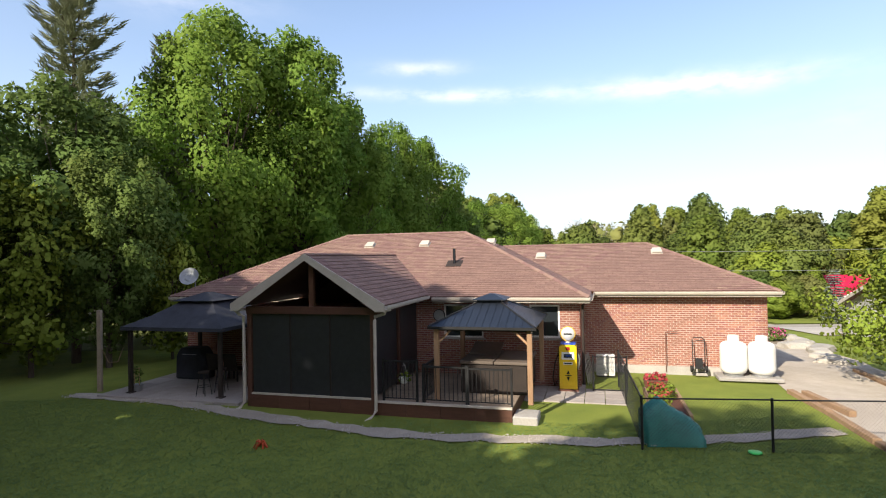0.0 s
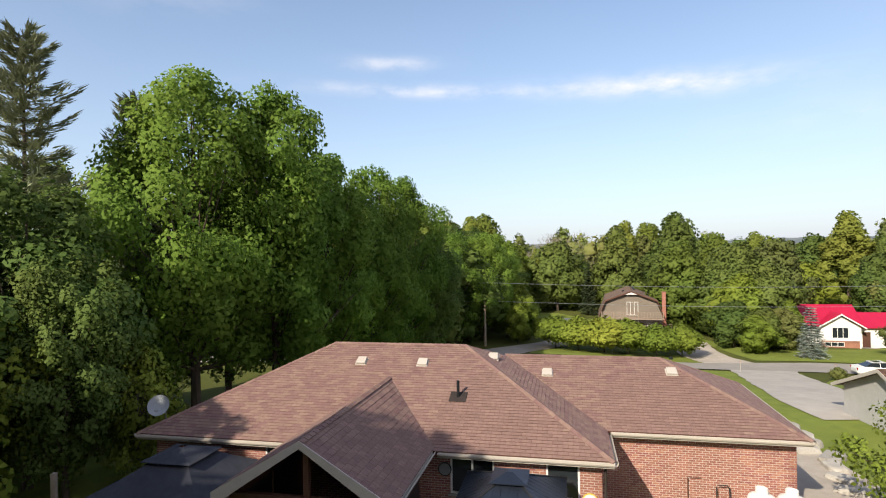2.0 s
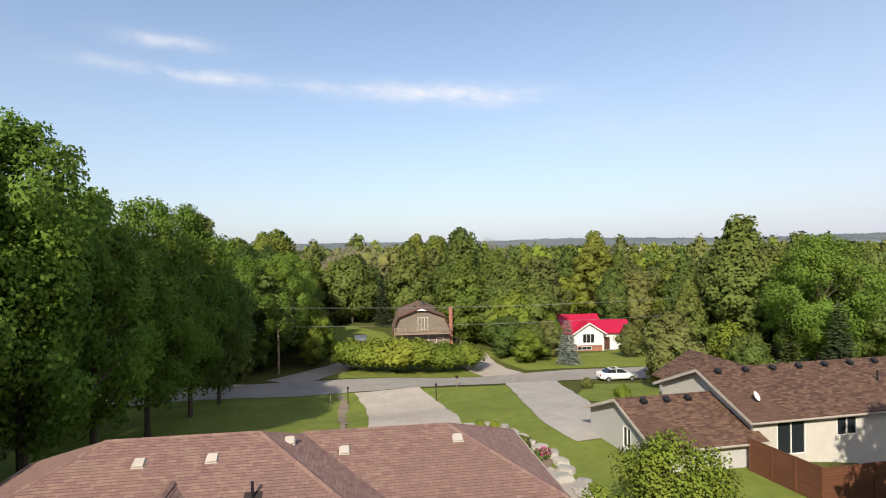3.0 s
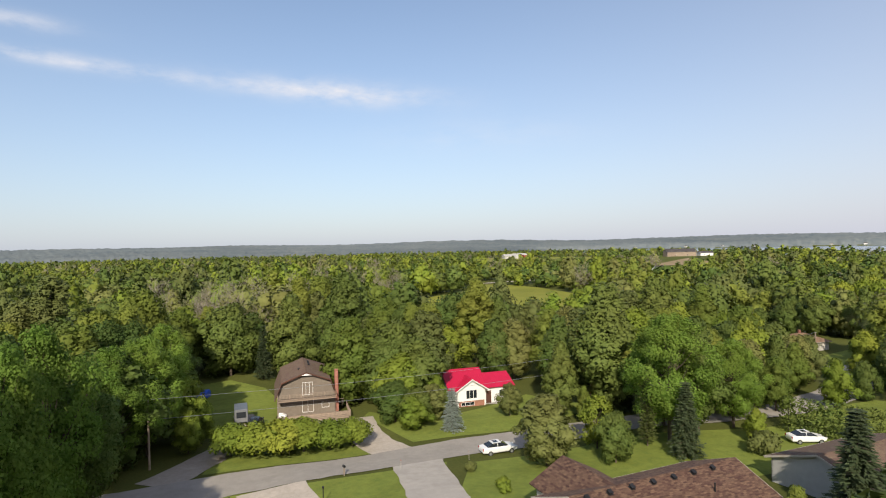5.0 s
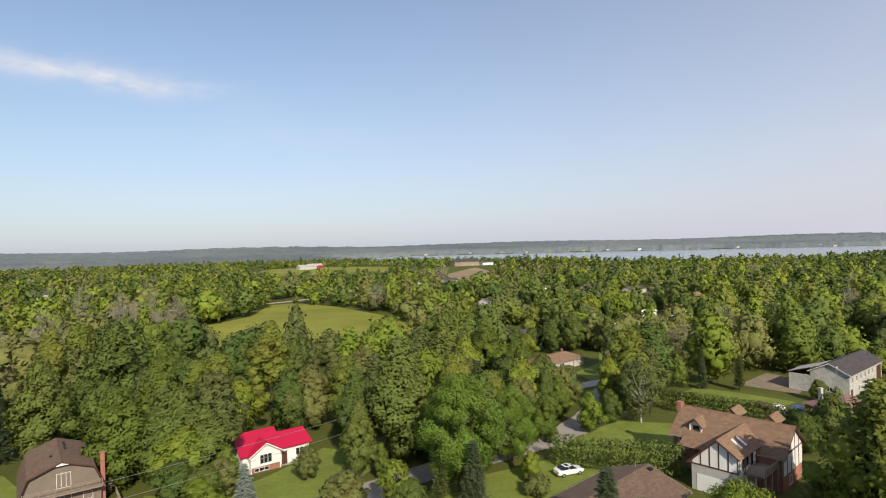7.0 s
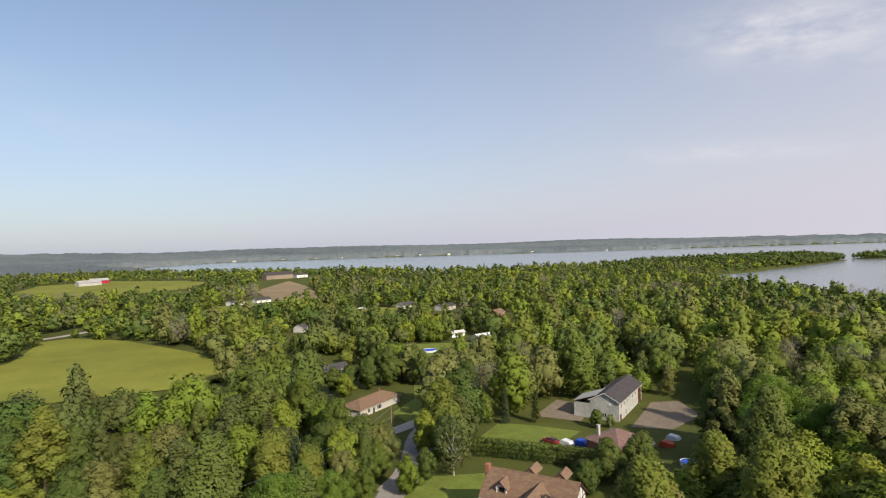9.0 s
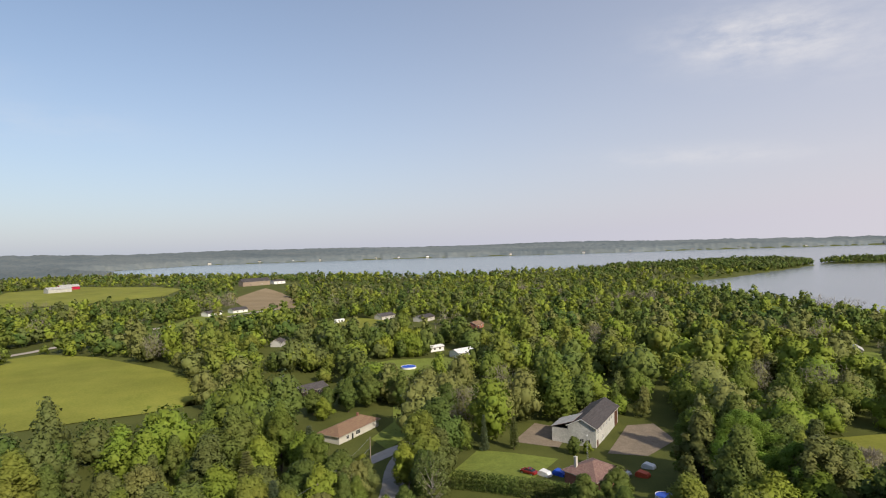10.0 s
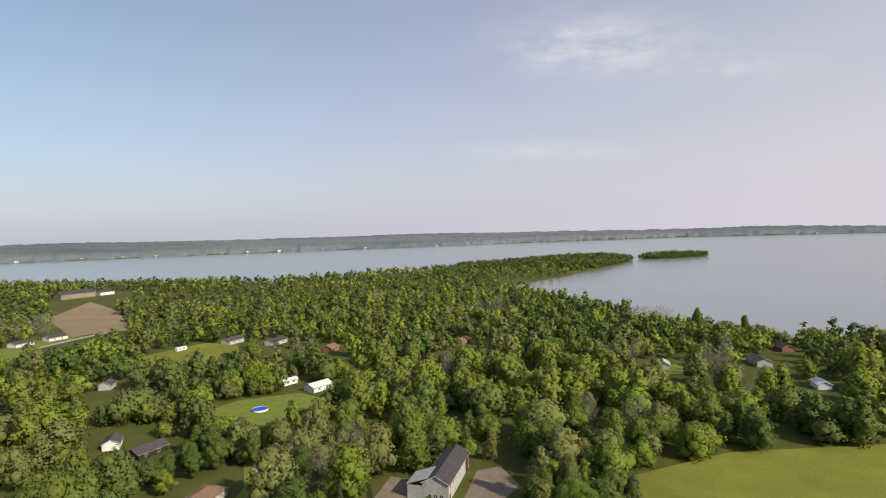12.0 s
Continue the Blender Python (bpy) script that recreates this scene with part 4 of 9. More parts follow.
TIMBER = surface("old landscaping timber", (0.20, 0.12, 0.065), (0.36, 0.24, 0.15), 2, 0.9, bump=0.3, stretch=(1, 5, 5), stain=0.3)
TERRACOTTA = surface("brown clay", (0.085, 0.035, 0.022), (0.15, 0.06, 0.04), 5, 0.8)
PETALS = leafy("red and pink flowers", (0.35, 0.02, 0.03), (0.50, 0.12, 0.16), hue=0.03)
PINK = leafy("pink blossoms", (0.50, 0.04, 0.16), (0.62, 0.16, 0.30), hue=0.02)
SLAB = surface("pinkish concrete slabs", (0.27, 0.235, 0.215), (0.40, 0.36, 0.33), 2.5, 0.9, bump=0.2, each=0.12)
COVER = surface("grey-brown vinyl cover", (0.115, 0.090, 0.075), (0.18, 0.145, 0.12), 3, 0.6, bump=0.08)
STEEL = surface("galvanised steel", (0.32, 0.33, 0.34), (0.45, 0.46, 0.47), 5, 0.4, metal=0.7, bump=0.03)
ORANGE = surface("faded orange-red plastic", (0.42, 0.055, 0.02), (0.55, 0.10, 0.04), 6, 0.6)
GREEN_PLASTIC = surface("bright green plastic", (0.06, 0.55, 0.10), (0.09, 0.65, 0.14), 4, 0.35, bump=0)
BLUE_TARP = surface("blue tarpaulin", (0.015, 0.06, 0.42), (0.03, 0.11, 0.58), 3, 0.45, bump=0.2)
DARK_PAINT = surface("black car paint", (0.010, 0.011, 0.014), (0.020, 0.022, 0.026), 3, 0.2, bump=0, spec=0.6)
RED_PAINT = surface("dark red car paint", (0.20, 0.012, 0.012), (0.26, 0.02, 0.02), 3, 0.25, bump=0, spec=0.6)
LAMP_GLASS = glassy("lamp glass", (0.55, 0.55, 0.55), 0.1)
RED_GLASS = glassy("tail lamp", (0.35, 0.01, 0.01), 0.1)
DISH_GREY = surface("grey dish enamel", (0.22, 0.24, 0.26), (0.30, 0.32, 0.34), 3, 0.55, bump=0.02)

# ---- the brick house ----
HOUSE = pose(4.7, 18.1, 0, 0, 0, -15.5)
EAVE, SLOPE, FOOT = 2.60, 0.46, -0.75
house = thing("brick_house", "single-storey red brick house with brown hipped shingle roof", "house", HOUSE)


def rects_around(x0, x1, z0, z1, holes):
    """Rectangles that fill a wall round its openings (x0, z0, x1, z1)."""
    out, x = [], x0
    for hx0, hz0, hx1, hz1 in sorted(holes):
        out += [(x, z0, hx0, z1), (hx0, z0, hx1, hz0), (hx0, hz1, hx1, z1)]
        x = hx1
    return out + [(x, z0, x1, z1)]


def brick_wall(parent, p0, p1, z0, z1, holes=(), loose=0, near=None, thick=0.2, name="wall"):
    """A brick wall from p0 to p1 (its outside on the right-hand side of that way), with openings given along it."""
    a, b = Vector((*p0, 0)), Vector((*p1, 0))
    L, ex = (b - a).length, (b - a).normalized()
    back = Vector((-ex.y, ex.x, 0))
    w = Solid()
    rs = [r for r in rects_around(0, L, z0, z1, holes) if r[2] - r[0] > 0.01 and r[3] - r[1] > 0.01]
    for x0, q0, x1, q1 in rs:
        w.prism([a + ex * x0 + Vector((0, 0, q0)), a + ex * x1 + Vector((0, 0, q0)), a + ex * x1 + back * thick + Vector((0, 0, q0)), a + ex * x0 + back * thick + Vector((0, 0, q0))], (0, 0, q1 - q0))
    ob = part(name, w, MORTAR, parent)
    for i, (x0, q0, x1, q1) in enumerate(rs):
        lo = max(q0, z0)
        clad(ob, "brick", [a + ex * x0 + Vector((0, 0, lo)), a + ex * x1 + Vector((0, 0, lo)), a + ex * x1 + Vector((0, 0, q1)), a + ex * x0 + Vector((0, 0, q1))],
             0.215, 0.077, 0.012, 0.019, BRICK, loose=loose if i == len(rs) - 1 else 0, near=near, lift=-0.002, rest="brick_course", jitter=0.003)
    return ob


def window(parent, m, w, h, frame_mat=WHITE, sashes=2, sill=True, depth=0.10, curtain=True):
    """A window set in a wall: outside faces -y of m, its foot's middle at the origin."""
    fr, t = Solid(), 0.055
    for x0, z0, x1, z1 in ((-w / 2, 0, w / 2, t), (-w / 2, h - t, w / 2, h), (-w / 2, t, -w / 2 + t, h - t), (w / 2 - t, t, w / 2, h - t)):
        fr.box(x0, -0.03, z0, x1, depth, z1)
    for i in range(1, sashes):
        x = -w / 2 + w * i / sashes
        fr.box(x - t / 2, -0.02, t, x + t / 2, depth, h - t)
    ob = part("window", fr, frame_mat, parent, m=m)
    for i in range(sashes):
        x0, x1 = -w / 2 + w * i / sashes + t * 0.6, -w / 2 + w * (i + 1) / sashes - t * 0.6
        part("pane", Solid().box(x0, 0.03, t, x1, 0.04, h - t), GLASS, ob)
    if sill:
        part("sill", Solid().box(-w / 2 - 0.08, -0.09, -0.07, w / 2 + 0.08, depth, -0.003), CONCRETE, ob)
    return ob


def roof_slab(parent, poly, w, h, shingles, loose=0, near=None, thick=0.10, name="roof", deck=BROWN_TRIM, tilt=0.012):
    """One roof plane (first edge along the eave) with its shingles."""
    P = [Vector(p) for p in poly]
    nz = (P[1] - P[0]).cross(P[2] - P[0]).normalized()
    ob = part(name, Solid().prism(P, -nz * thick), deck, parent)
    clad(ob, "shingle", poly, w, h, 0.006, 0.008, shingles, loose=loose, near=near, lift=0.002, tilt=tilt, rest="shingles")
    return ob


def ridge_caps(parent, a, b, material, w=0.26, name="ridge_cap"):
    a, b = Vector(a), Vector(b)
    d = (b - a).normalized()
    s = Vector((d.y, -d.x, 0)).normalized() * w / 2
    c = Solid()
    n = int((b - a).length / 0.25)
    up = s.cross(d).normalized()
    up = up if up.z > 0 else -up
    for i in range(n):
        p, q = a + (b - a) * (i / n), a + (b - a) * ((i + 0.97) / n)
        drop = Vector((0, 0, -0.055))
        for k in (-1, 1):
            c.prism([p + up * 0.035, q + up * 0.022, q + s * k + drop + up * 0.022, p + s * k + drop + up * 0.035], up * 0.012)
    ob = part(name, c, material, parent)
    ob["kind"] = "stuff"
    return ob


ZR, ZW, YW = EAVE + SLOPE * 5.3, EAVE + 0.45 * 4.0, 2.9
CEN = (-4, 1, 3)
roof_slab(house, [(-16.2, 0, EAVE), (0, 0, EAVE), (-5.3, 5.3, ZR), (-10.9, 5.3, ZR)], 0.32, 0.145, SHINGLE, 300, (-2, 1, 3))
roof_slab(house, [(0, 10.6, EAVE), (-16.2, 10.6, EAVE), (-10.9, 5.3, ZR), (-5.3, 5.3, ZR)], 0.6, 0.29, SHINGLE)
roof_slab(house, [(0, 0, EAVE), (0, 10.6, EAVE), (-5.3, 5.3, ZR)], 0.32, 0.145, SHINGLE)
roof_slab(house, [(-16.2, 10.6, EAVE), (-16.2, 0, EAVE), (-10.9, 5.3, ZR)], 0.32, 0.145, SHINGLE)
roof_slab(house, [(0, YW, EAVE), (6.3, YW, EAVE), (2.3, YW + 4, ZW), (-3.9, YW + 4, ZW)], 0.32, 0.145, SHINGLE, 300, (2, 4, 3))
roof_slab(house, [(6.3, YW, EAVE), (6.3, YW + 8, EAVE), (2.3, YW + 4, ZW)], 0.32, 0.145, SHINGLE)
roof_slab(house, [(6.3, YW + 8, EAVE), (-3.9, YW + 8, EAVE), (-3.9, YW + 4, ZW), (2.3, YW + 4, ZW)], 0.6, 0.29, SHINGLE)
for p, q in (((-10.9, 5.3, ZR), (-5.3, 5.3, ZR)), ((-5.3, 5.3, ZR), (0, 0, EAVE)), ((-10.9, 5.3, ZR), (-16.2, 0, EAVE)), ((-3.9, YW + 4, ZW), (2.3, YW + 4, ZW)), ((2.3, YW + 4, ZW), (6.3, YW, EAVE)),
             ((2.3, YW + 4, ZW), (6.3, YW + 8, EAVE))):
    ridge_caps(house, p, q, SHINGLE)
brick_wall(house, (-15.75, 0.45), (-0.35, 0.45), FOOT, EAVE - 0.12, [(10.75, 1.15, 12.15, 2.3), (13.75, 1.2, 14.75, 2.3), (4.3, 1.1, 5.5, 2.3)], 150, (-0.5, 0.45, 1))
brick_wall(house, (-0.35, 0.45), (-0.35, 3.35), FOOT, EAVE - 0.12)
brick_wall(house, (-0.35, 3.35), (5.95, 3.35), FOOT, EAVE - 0.12, (), 300, (3, 3.35, 1))
brick_wall(house, (5.95, 3.35), (5.95, 10.5), FOOT, EAVE - 0.12)
brick_wall(house, (5.95, 10.5), (-15.75, 10.2), FOOT, EAVE - 0.12)
brick_wall(house, (-15.75, 10.2), (-15.75, 0.45), FOOT, EAVE - 0.12)
window(house, pose(-15.75 + 11.45, 0.47, 1.15), 1.4, 1.15)
window(house, pose(-15.75 + 14.25, 0.47, 1.2), 1.0, 1.1, sashes=1)
window(house, pose(-15.75 + 4.9, 0.47, 1.1), 1.2, 1.2)


def gutter(parent, a, b, name="gutter"):
    """An eaves gutter with its fascia board behind; a to b with the outside on the right."""
    a, b = Vector(a), Vector(b)
    d = (b - a).normalized()
    out = Vector((d.y, -d.x, 0))
    s = Solid()
    prof = [(0.0, -0.02), (0.0, -0.13), (0.07, -0.13), (0.10, -0.08), (0.105, -0.02), (0.09, -0.02), (0.085, -0.07), (0.06, -0.115), (0.012, -0.115), (0.012, -0.02)]
    s.prism([a + out * x + Vector((0, 0, z)) for x, z in prof], b - a)
    return part(name, s, FASCIA, parent, "off-white metal gutter")


def fascia(parent, a, b, h=0.2):
    a, b = Vector(a), Vector(b)
    d = (b - a).normalized()
    out = Vector((d.y, -d.x, 0))
    return part("fascia", Solid().prism([a - out * 0.03 + Vector((0, 0, -0.03)), a - out * 0.03 + Vector((0, 0, -h)), a - out * 0.005 + Vector((0, 0, -h)), a - out * 0.005 + Vector((0, 0, -0.03))], b - a), FASCIA, parent)


for p, q in (((-16.2, 0, EAVE), (-10.45, 0, EAVE)), ((-5.3, 0, EAVE), (0, 0, EAVE)), ((0, 0, EAVE), (0, YW - 0.1, EAVE)), ((0.1, YW, EAVE), (6.3, YW, EAVE)), ((6.3, YW, EAVE), (6.3, YW + 8, EAVE)), ((-16.2, 10.6, EAVE), (-16.2, 0, EAVE))):
    gutter(house, p, q)
    fascia(house, p, q)
for x0, y0, x1, y1 in ((-16.2, 0, -10.45, 0.45), (-5.3, 0, 0, 0.45), (0.0, YW, 6.3, YW + 0.45), (5.95, YW + 0.45, 6.3, 10.8), (-16.2, 0.45, -15.75, 10.6), (-0.35, 0.45, 0.0, YW)):
    part("soffit", Solid().box(x0 + 0.02, y0 + 0.02, EAVE - 0.17, x1 - 0.02, y1 - 0.005, EAVE - 0.14), FASCIA, house)
part("foundation", Solid().box(-0.33, 3.29, FOOT - 0.3, 6.0, 3.345, -0.16), CONCRETE, house)


# veranda gable
RX, VY, VE, VR = -7.9, -4.1, 2.66, 4.12
veranda = thing("veranda", "dark brown screened veranda with gabled shingle roof and off-white rake boards", "veranda", HOUSE)
roof_slab(veranda, [(-5.45, VY, VE), (-5.45, 0.13, VE), (RX, 3.3, VR), (RX, VY, VR)], 0.33, 0.2, SHINGLE, 150, (-6, -2, 3), tilt=0.013)
roof_slab(veranda, [(-10.4, 0.13, VE), (-10.4, VY, VE), (RX, VY, VR), (RX, 3.3, VR)], 0.33, 0.2, SHINGLE, tilt=0.013)
ridge_caps(veranda, (RX, VY, VR), (RX, 3.3, VR), SHINGLE)
for sx, ex in ((-1, -10.4), (1, -5.45)):
    part("rake_board", Solid().prism([(RX, VY - 0.03, VR + 0.03), (ex, VY - 0.03, VE + 0.03), (ex, VY - 0.03, VE - 0.17), (ex - sx * 0.28, VY - 0.03, VE - 0.17), (RX, VY - 0.03, VR - 0.17)][::sx], (0, 0.035, 0)), FASCIA, veranda, "off-white rake board")
    part("eave_return", Solid().box(min(ex, ex - sx * 0.3), VY, VE - 0.19, max(ex, ex - sx * 0.3), VY + 0.5, VE - 0.14), FASCIA, veranda)
gutter(veranda, (-5.45, VY, VE), (-5.45, -0.1, VE))
for px in (-10.02, -5.98):
    for py in (-3.75, -1.7):
        part("post", Solid().box(px - 0.07, py, -0.75, px + 0.07, py + 0.14, 2.5), BROWN_TRIM, veranda, bevel=0.008)
part("beam", Solid().box(-10.1, -3.78, 2.36, -5.9, -3.62, 2.58), BROWN_TRIM, veranda, bevel=0.008)
for px in (-10.1, -6.06):
    part("beam", Solid().box(px, -3.6, 2.36, px + 0.16, 0.4, 2.58), BROWN_TRIM, veranda, bevel=0.008)
part("king_post", Solid().box(RX - 0.075, -3.76, 2.585, RX + 0.075, -3.62, 3.95), BROWN_TRIM, veranda, bevel=0.008)
# added dark panel that stands in for the shade inside the open gable
part("gable_panel", Solid().prism([(-10.15, -0.16, 2.38), (-5.75, -0.16, 2.38), (RX, -0.16, VR - 0.16)], (0, 0.04, 0)), BROWN_TRIM, veranda, "dark panel added for the shaded inside of the gable")


def roof_vent(ob, m, mat=BLACK_METAL, tall=1.0):
    """A square roof vent: flange, neck and hood."""
    s = Solid().box(-0.22, -0.22, 0, 0.22, 0.22, 0.02).box(-0.14, -0.14, 0.02, 0.14, 0.14, 0.12 * tall).prism([(-0.19, -0.19, 0.12 * tall), (0.19, -0.19, 0.12 * tall), (0.17, 0.19, 0.17 * tall), (-0.17, 0.19, 0.17 * tall)], (0, 0, 0.06 * tall + 0.01))
    return part("roof_vent", s, mat, ob, m=m)


# veranda: screens, skirts, deck and rail
for i in range(3):
    x0, x1 = -9.93 + i * 1.30, -9.93 + (i + 1) * 1.30
    part("screen", Solid().box(x0 + 0.012, -3.70, -0.02, x1 - 0.012, -3.685, 2.36), SCREEN, veranda, "dark insect screen")
    if i:
        part("mullion", Solid().box(x0 - 0.02, -3.73, -0.02, x0 + 0.02, -3.69, 2.36), DARK_WOOD, veranda)
part("screen_sill", Solid().box(-9.95, -3.76, -0.075, -6.05, -3.64, -0.025), FASCIA, veranda)
for i in range(4):
    part("skirt_board", Solid().box(-10.02 + i * 1.01, -3.76, -0.95, -9.02 + i * 1.01, -3.72, -0.08), BROWN_TRIM, veranda)
for y0, y1 in ((-3.55, -1.75), (-1.5, 0.3)):
    part("screen", Solid().box(-6.0, y0, 0.0, -5.985, y1, 2.36), SCREEN, veranda, "dark insect screen")
    part("screen", Solid().box(-10.0, y0, 0.0, -9.985, y1, 2.36), SCREEN, veranda, "dark insect screen")
part("downspout", Solid().tube([(-5.47, -3.98, 2.52), (-5.52, -3.95, 2.42), (-5.84, -3.86, 2.32), (-5.86, -3.85, 2.2), (-5.86, -3.85, -0.35), (-5.93, -4.1, -0.5), (-6.05, -4.5, -0.56)], 0.05, 8), FASCIA, veranda, "off-white downspout")
part("downspout", Solid().tube([(-10.35, -3.95, 2.5), (-10.25, -3.9, 2.35), (-10.12, -3.87, 2.3), (-10.12, -3.87, -0.3), (-10.16, -4.1, -0.45), (-10.3, -4.5, -0.5)], 0.05, 8), FASCIA, veranda, "off-white downspout")
deck = thing("deck", "wooden deck with dark brown skirt boards and black railing", "deck", HOUSE)
plank_floor_z = -0.08
for i in range(29):
    part("plank", Solid().box(-9.9, -3.7 + i * 0.14, -0.12, -2.0, -3.57 + i * 0.14, -0.085), GREY_WOOD, deck)
for i in range(4):
    part("skirt_board", Solid().box(-5.96 + i * 0.99, -3.76, -0.95, -4.98 + i * 0.99, -3.72, -0.13), BROWN_TRIM, deck)
part("skirt_board", Solid().box(-2.04, -3.70, -0.95, -2.0, 0.3, -0.13), BROWN_TRIM, deck)
part("edge_board", Solid().box(-5.9, -3.80, -0.125, -2.0, -3.71, -0.07), FASCIA, deck)


def black_rail(a, b, z, h=1.0, n=10):
    ob = thing("railing", "black metal deck railing with thin balusters", "railing", HOUSE @ pose(a[0], a[1], z, 0, 0, math.degrees(math.atan2(b[1] - a[1], b[0] - a[0]))), "deck railings")
    L = math.hypot(b[0] - a[0], b[1] - a[1])
    for x in (0, L):
        part("post", Solid().box(x - 0.03, -0.03, 0, x + 0.03, 0.03, h + 0.06), BLACK_METAL, ob)
    part("top_rail", Solid().box(0.03, -0.025, h - 0.03, L - 0.03, 0.025, h + 0.02), BLACK_METAL, ob)
    part("bottom_rail", Solid().box(0.03, -0.015, 0.08, L - 0.03, 0.015, 0.11), BLACK_METAL, ob)
    me = Solid().box(-0.009, -0.009, 0.11, 0.009, 0.009, h - 0.03).mesh("baluster", BLACK_METAL)
    for i in range(1, n):
        part("baluster", me, BLACK_METAL, ob, m=pose(L * i / n, 0, 0))
    return ob


black_rail((-5.68, -3.68), (-4.68, -3.68), -0.085, 1.14, 8)
black_rail((-4.50, -3.68), (-3.26, -3.68), -0.085, 1.02, 10)
black_rail((-3.22, -3.68), (-2.02, -3.68), -0.085, 1.0, 10)
black_rail((-4.50, -3.6), (-4.50, -2.5), -0.085, 1.02, 9)
step = thing("stone_step", "pale concrete block step beside the deck", "step", HOUSE @ pose(-1.65, -3.45, -0.62), solid=Solid().box(-0.33, -0.45, 0, 0.33, 0.35, 0.36), material=CONCRETE, bevel=0.03)

# steel-roofed gazebo over the hot tub
gz = thing("gazebo", "gazebo with cedar posts and dark blue steel hipped roof", "gazebo", HOUSE @ pose(-2.88, -1.72, -0.085))
gx, gy, ge, gt = 1.50, 1.78, 2.10, 2.72
for sx in (-1, 1):
    for sy in (-1, 1):
        part("post", Solid().box(sx * 1.32 - 0.07, sy * 1.58 - 0.07, 0 if sx < 0 else -0.0, sx * 1.32 + 0.07, sy * 1.58 + 0.07, ge - 0.02), CEDAR, gz, bevel=0.008)
        part("brace", Solid().prism([(sx * 1.26, sy * 1.58 - 0.035, 1.60), (sx * 1.26, sy * 1.58 - 0.035, 1.69), (sx * 0.87, sy * 1.58 - 0.035, 2.06), (sx * 0.79, sy * 1.58 - 0.035, 2.06)], (0, 0.07, 0)), CEDAR, gz)
for sy in (-1, 1):
    part("beam", Solid().box(-1.4, sy * 1.58 - 0.04, ge - 0.12, 1.4, sy * 1.58 + 0.04, ge - 0.005), DARK_WOOD, gz)
for sx in (-1, 1):
    part("beam", Solid().box(sx * 1.32 - 0.04, -1.5, ge - 0.12, sx * 1.32 + 0.04, 1.5, ge - 0.005), DARK_WOOD, gz)
for pts in (((-gx, -gy), (gx, -gy), (0.32, -0.38), (-0.32, -0.38)), ((gx, -gy), (gx, gy), (0.32, 0.38), (0.32, -0.38)), ((gx, gy), (-gx, gy), (-0.32, 0.38), (0.32, 0.38)), ((-gx, gy), (-gx, -gy), (-0.32, -0.38), (-0.32, 0.38))):
    poly = [(*p, ge if i < 2 else gt - 0.04) for i, p in enumerate(pts)]
    P = [Vector(p) for p in poly]
    nz = (P[1] - P[0]).cross(P[2] - P[0]).normalized()
    pl = part("roof_panel", Solid().prism(P, -nz * 0.02), BLUE_ROOF, gz)
    clad(pl, "rib_panel", poly, 0.22, 3.0, 0.012, 0.02, BLUE_ROOF, bond=0, rest="rib_panel")
    part("hip_trim", Solid().tube([P[1] + Vector((0, 0, 0.02)), P[2] + Vector((0, 0, 0.02))], 0.028, 6), BLACK_METAL, gz)
part("vent_cap", Solid().box(-0.36, -0.42, gt - 0.02, 0.36, 0.42, gt + 0.03).prism([(-0.50, -0.56, gt + 0.03), (0.50, -0.56, gt + 0.03), (0.50, 0.56, gt + 0.03), (-0.50, 0.56, gt + 0.03)], (0, 0, 0.02)).add(
    [(-0.5, -0.56, gt + 0.05), (0.5, -0.56, gt + 0.05), (0.5, 0.56, gt + 0.05), (-0.5, 0.56, gt + 0.05), (-0.08, -0.1, gt + 0.20), (0.08, -0.1, gt + 0.20), (0.08, 0.1, gt + 0.20), (-0.08, 0.1, gt + 0.20)],
    [(0, 1, 5, 4), (1, 2, 6, 5), (2, 3, 7, 6), (3, 0, 4, 7), (4, 5, 6, 7), (3, 2, 1, 0)]), BLUE_ROOF, gz, "small raised roof cap")
part("eave_trim", Solid().box(-gx - 0.02, -gy - 0.03, ge - 0.06, gx + 0.02, -gy, ge + 0.015), BLACK_METAL, gz)
tub = thing("hot_tub", "square hot tub with folded grey-brown vinyl cover", "hot tub", HOUSE @ pose(-2.75, -1.35, -0.085))
part("shell", Solid().box(-1.0, -1.0, 0, 1.0, 1.0, 0.86), DARK_WOOD, tub, "dark wooden panels", bevel=0.04)
part("cover", Solid().box(-1.04, -1.04, 0.865, 0.0, 1.04, 0.96).box(0.02, -1.04, 0.865, 1.04, 1.04, 0.96), COVER, tub, "grey-brown vinyl cover", bevel=0.02)
part("cover_flap", Solid().prism([(-0.95, 0.1, 0.965), (0.0, 0.1, 0.965), (0.0, 0.95, 1.18), (-0.95, 0.95, 1.18)], (0, 0, 0.06)), COVER, tub)

# antique petrol pump
pump = thing("gas_pump", "yellow antique gas pump with a round white globe", "gas pump", HOUSE @ pose(-0.72, -0.02, -0.41))
part("base", Solid().box(-0.32, -0.26, 0, 0.32, 0.26, 0.07), TERRACOTTA, pump, bevel=0.01)
part("cabinet", Solid().prism([(-0.28, -0.22, 0.07), (0.28, -0.22, 0.07), (0.28, -0.22, 1.42), (0.20, -0.22, 1.50), (-0.20, -0.22, 1.50), (-0.28, -0.22, 1.42)], (0, 0.44, 0)), YELLOW, pump, bevel=0.015)
part("side_panel", Solid().box(0.282, -0.20, 0.1, 0.30, 0.2, 1.4), DARK_PAINT, pump)
part("side_panel", Solid().box(-0.30, -0.20, 0.1, -0.282, 0.2, 1.4), DARK_PAINT, pump)
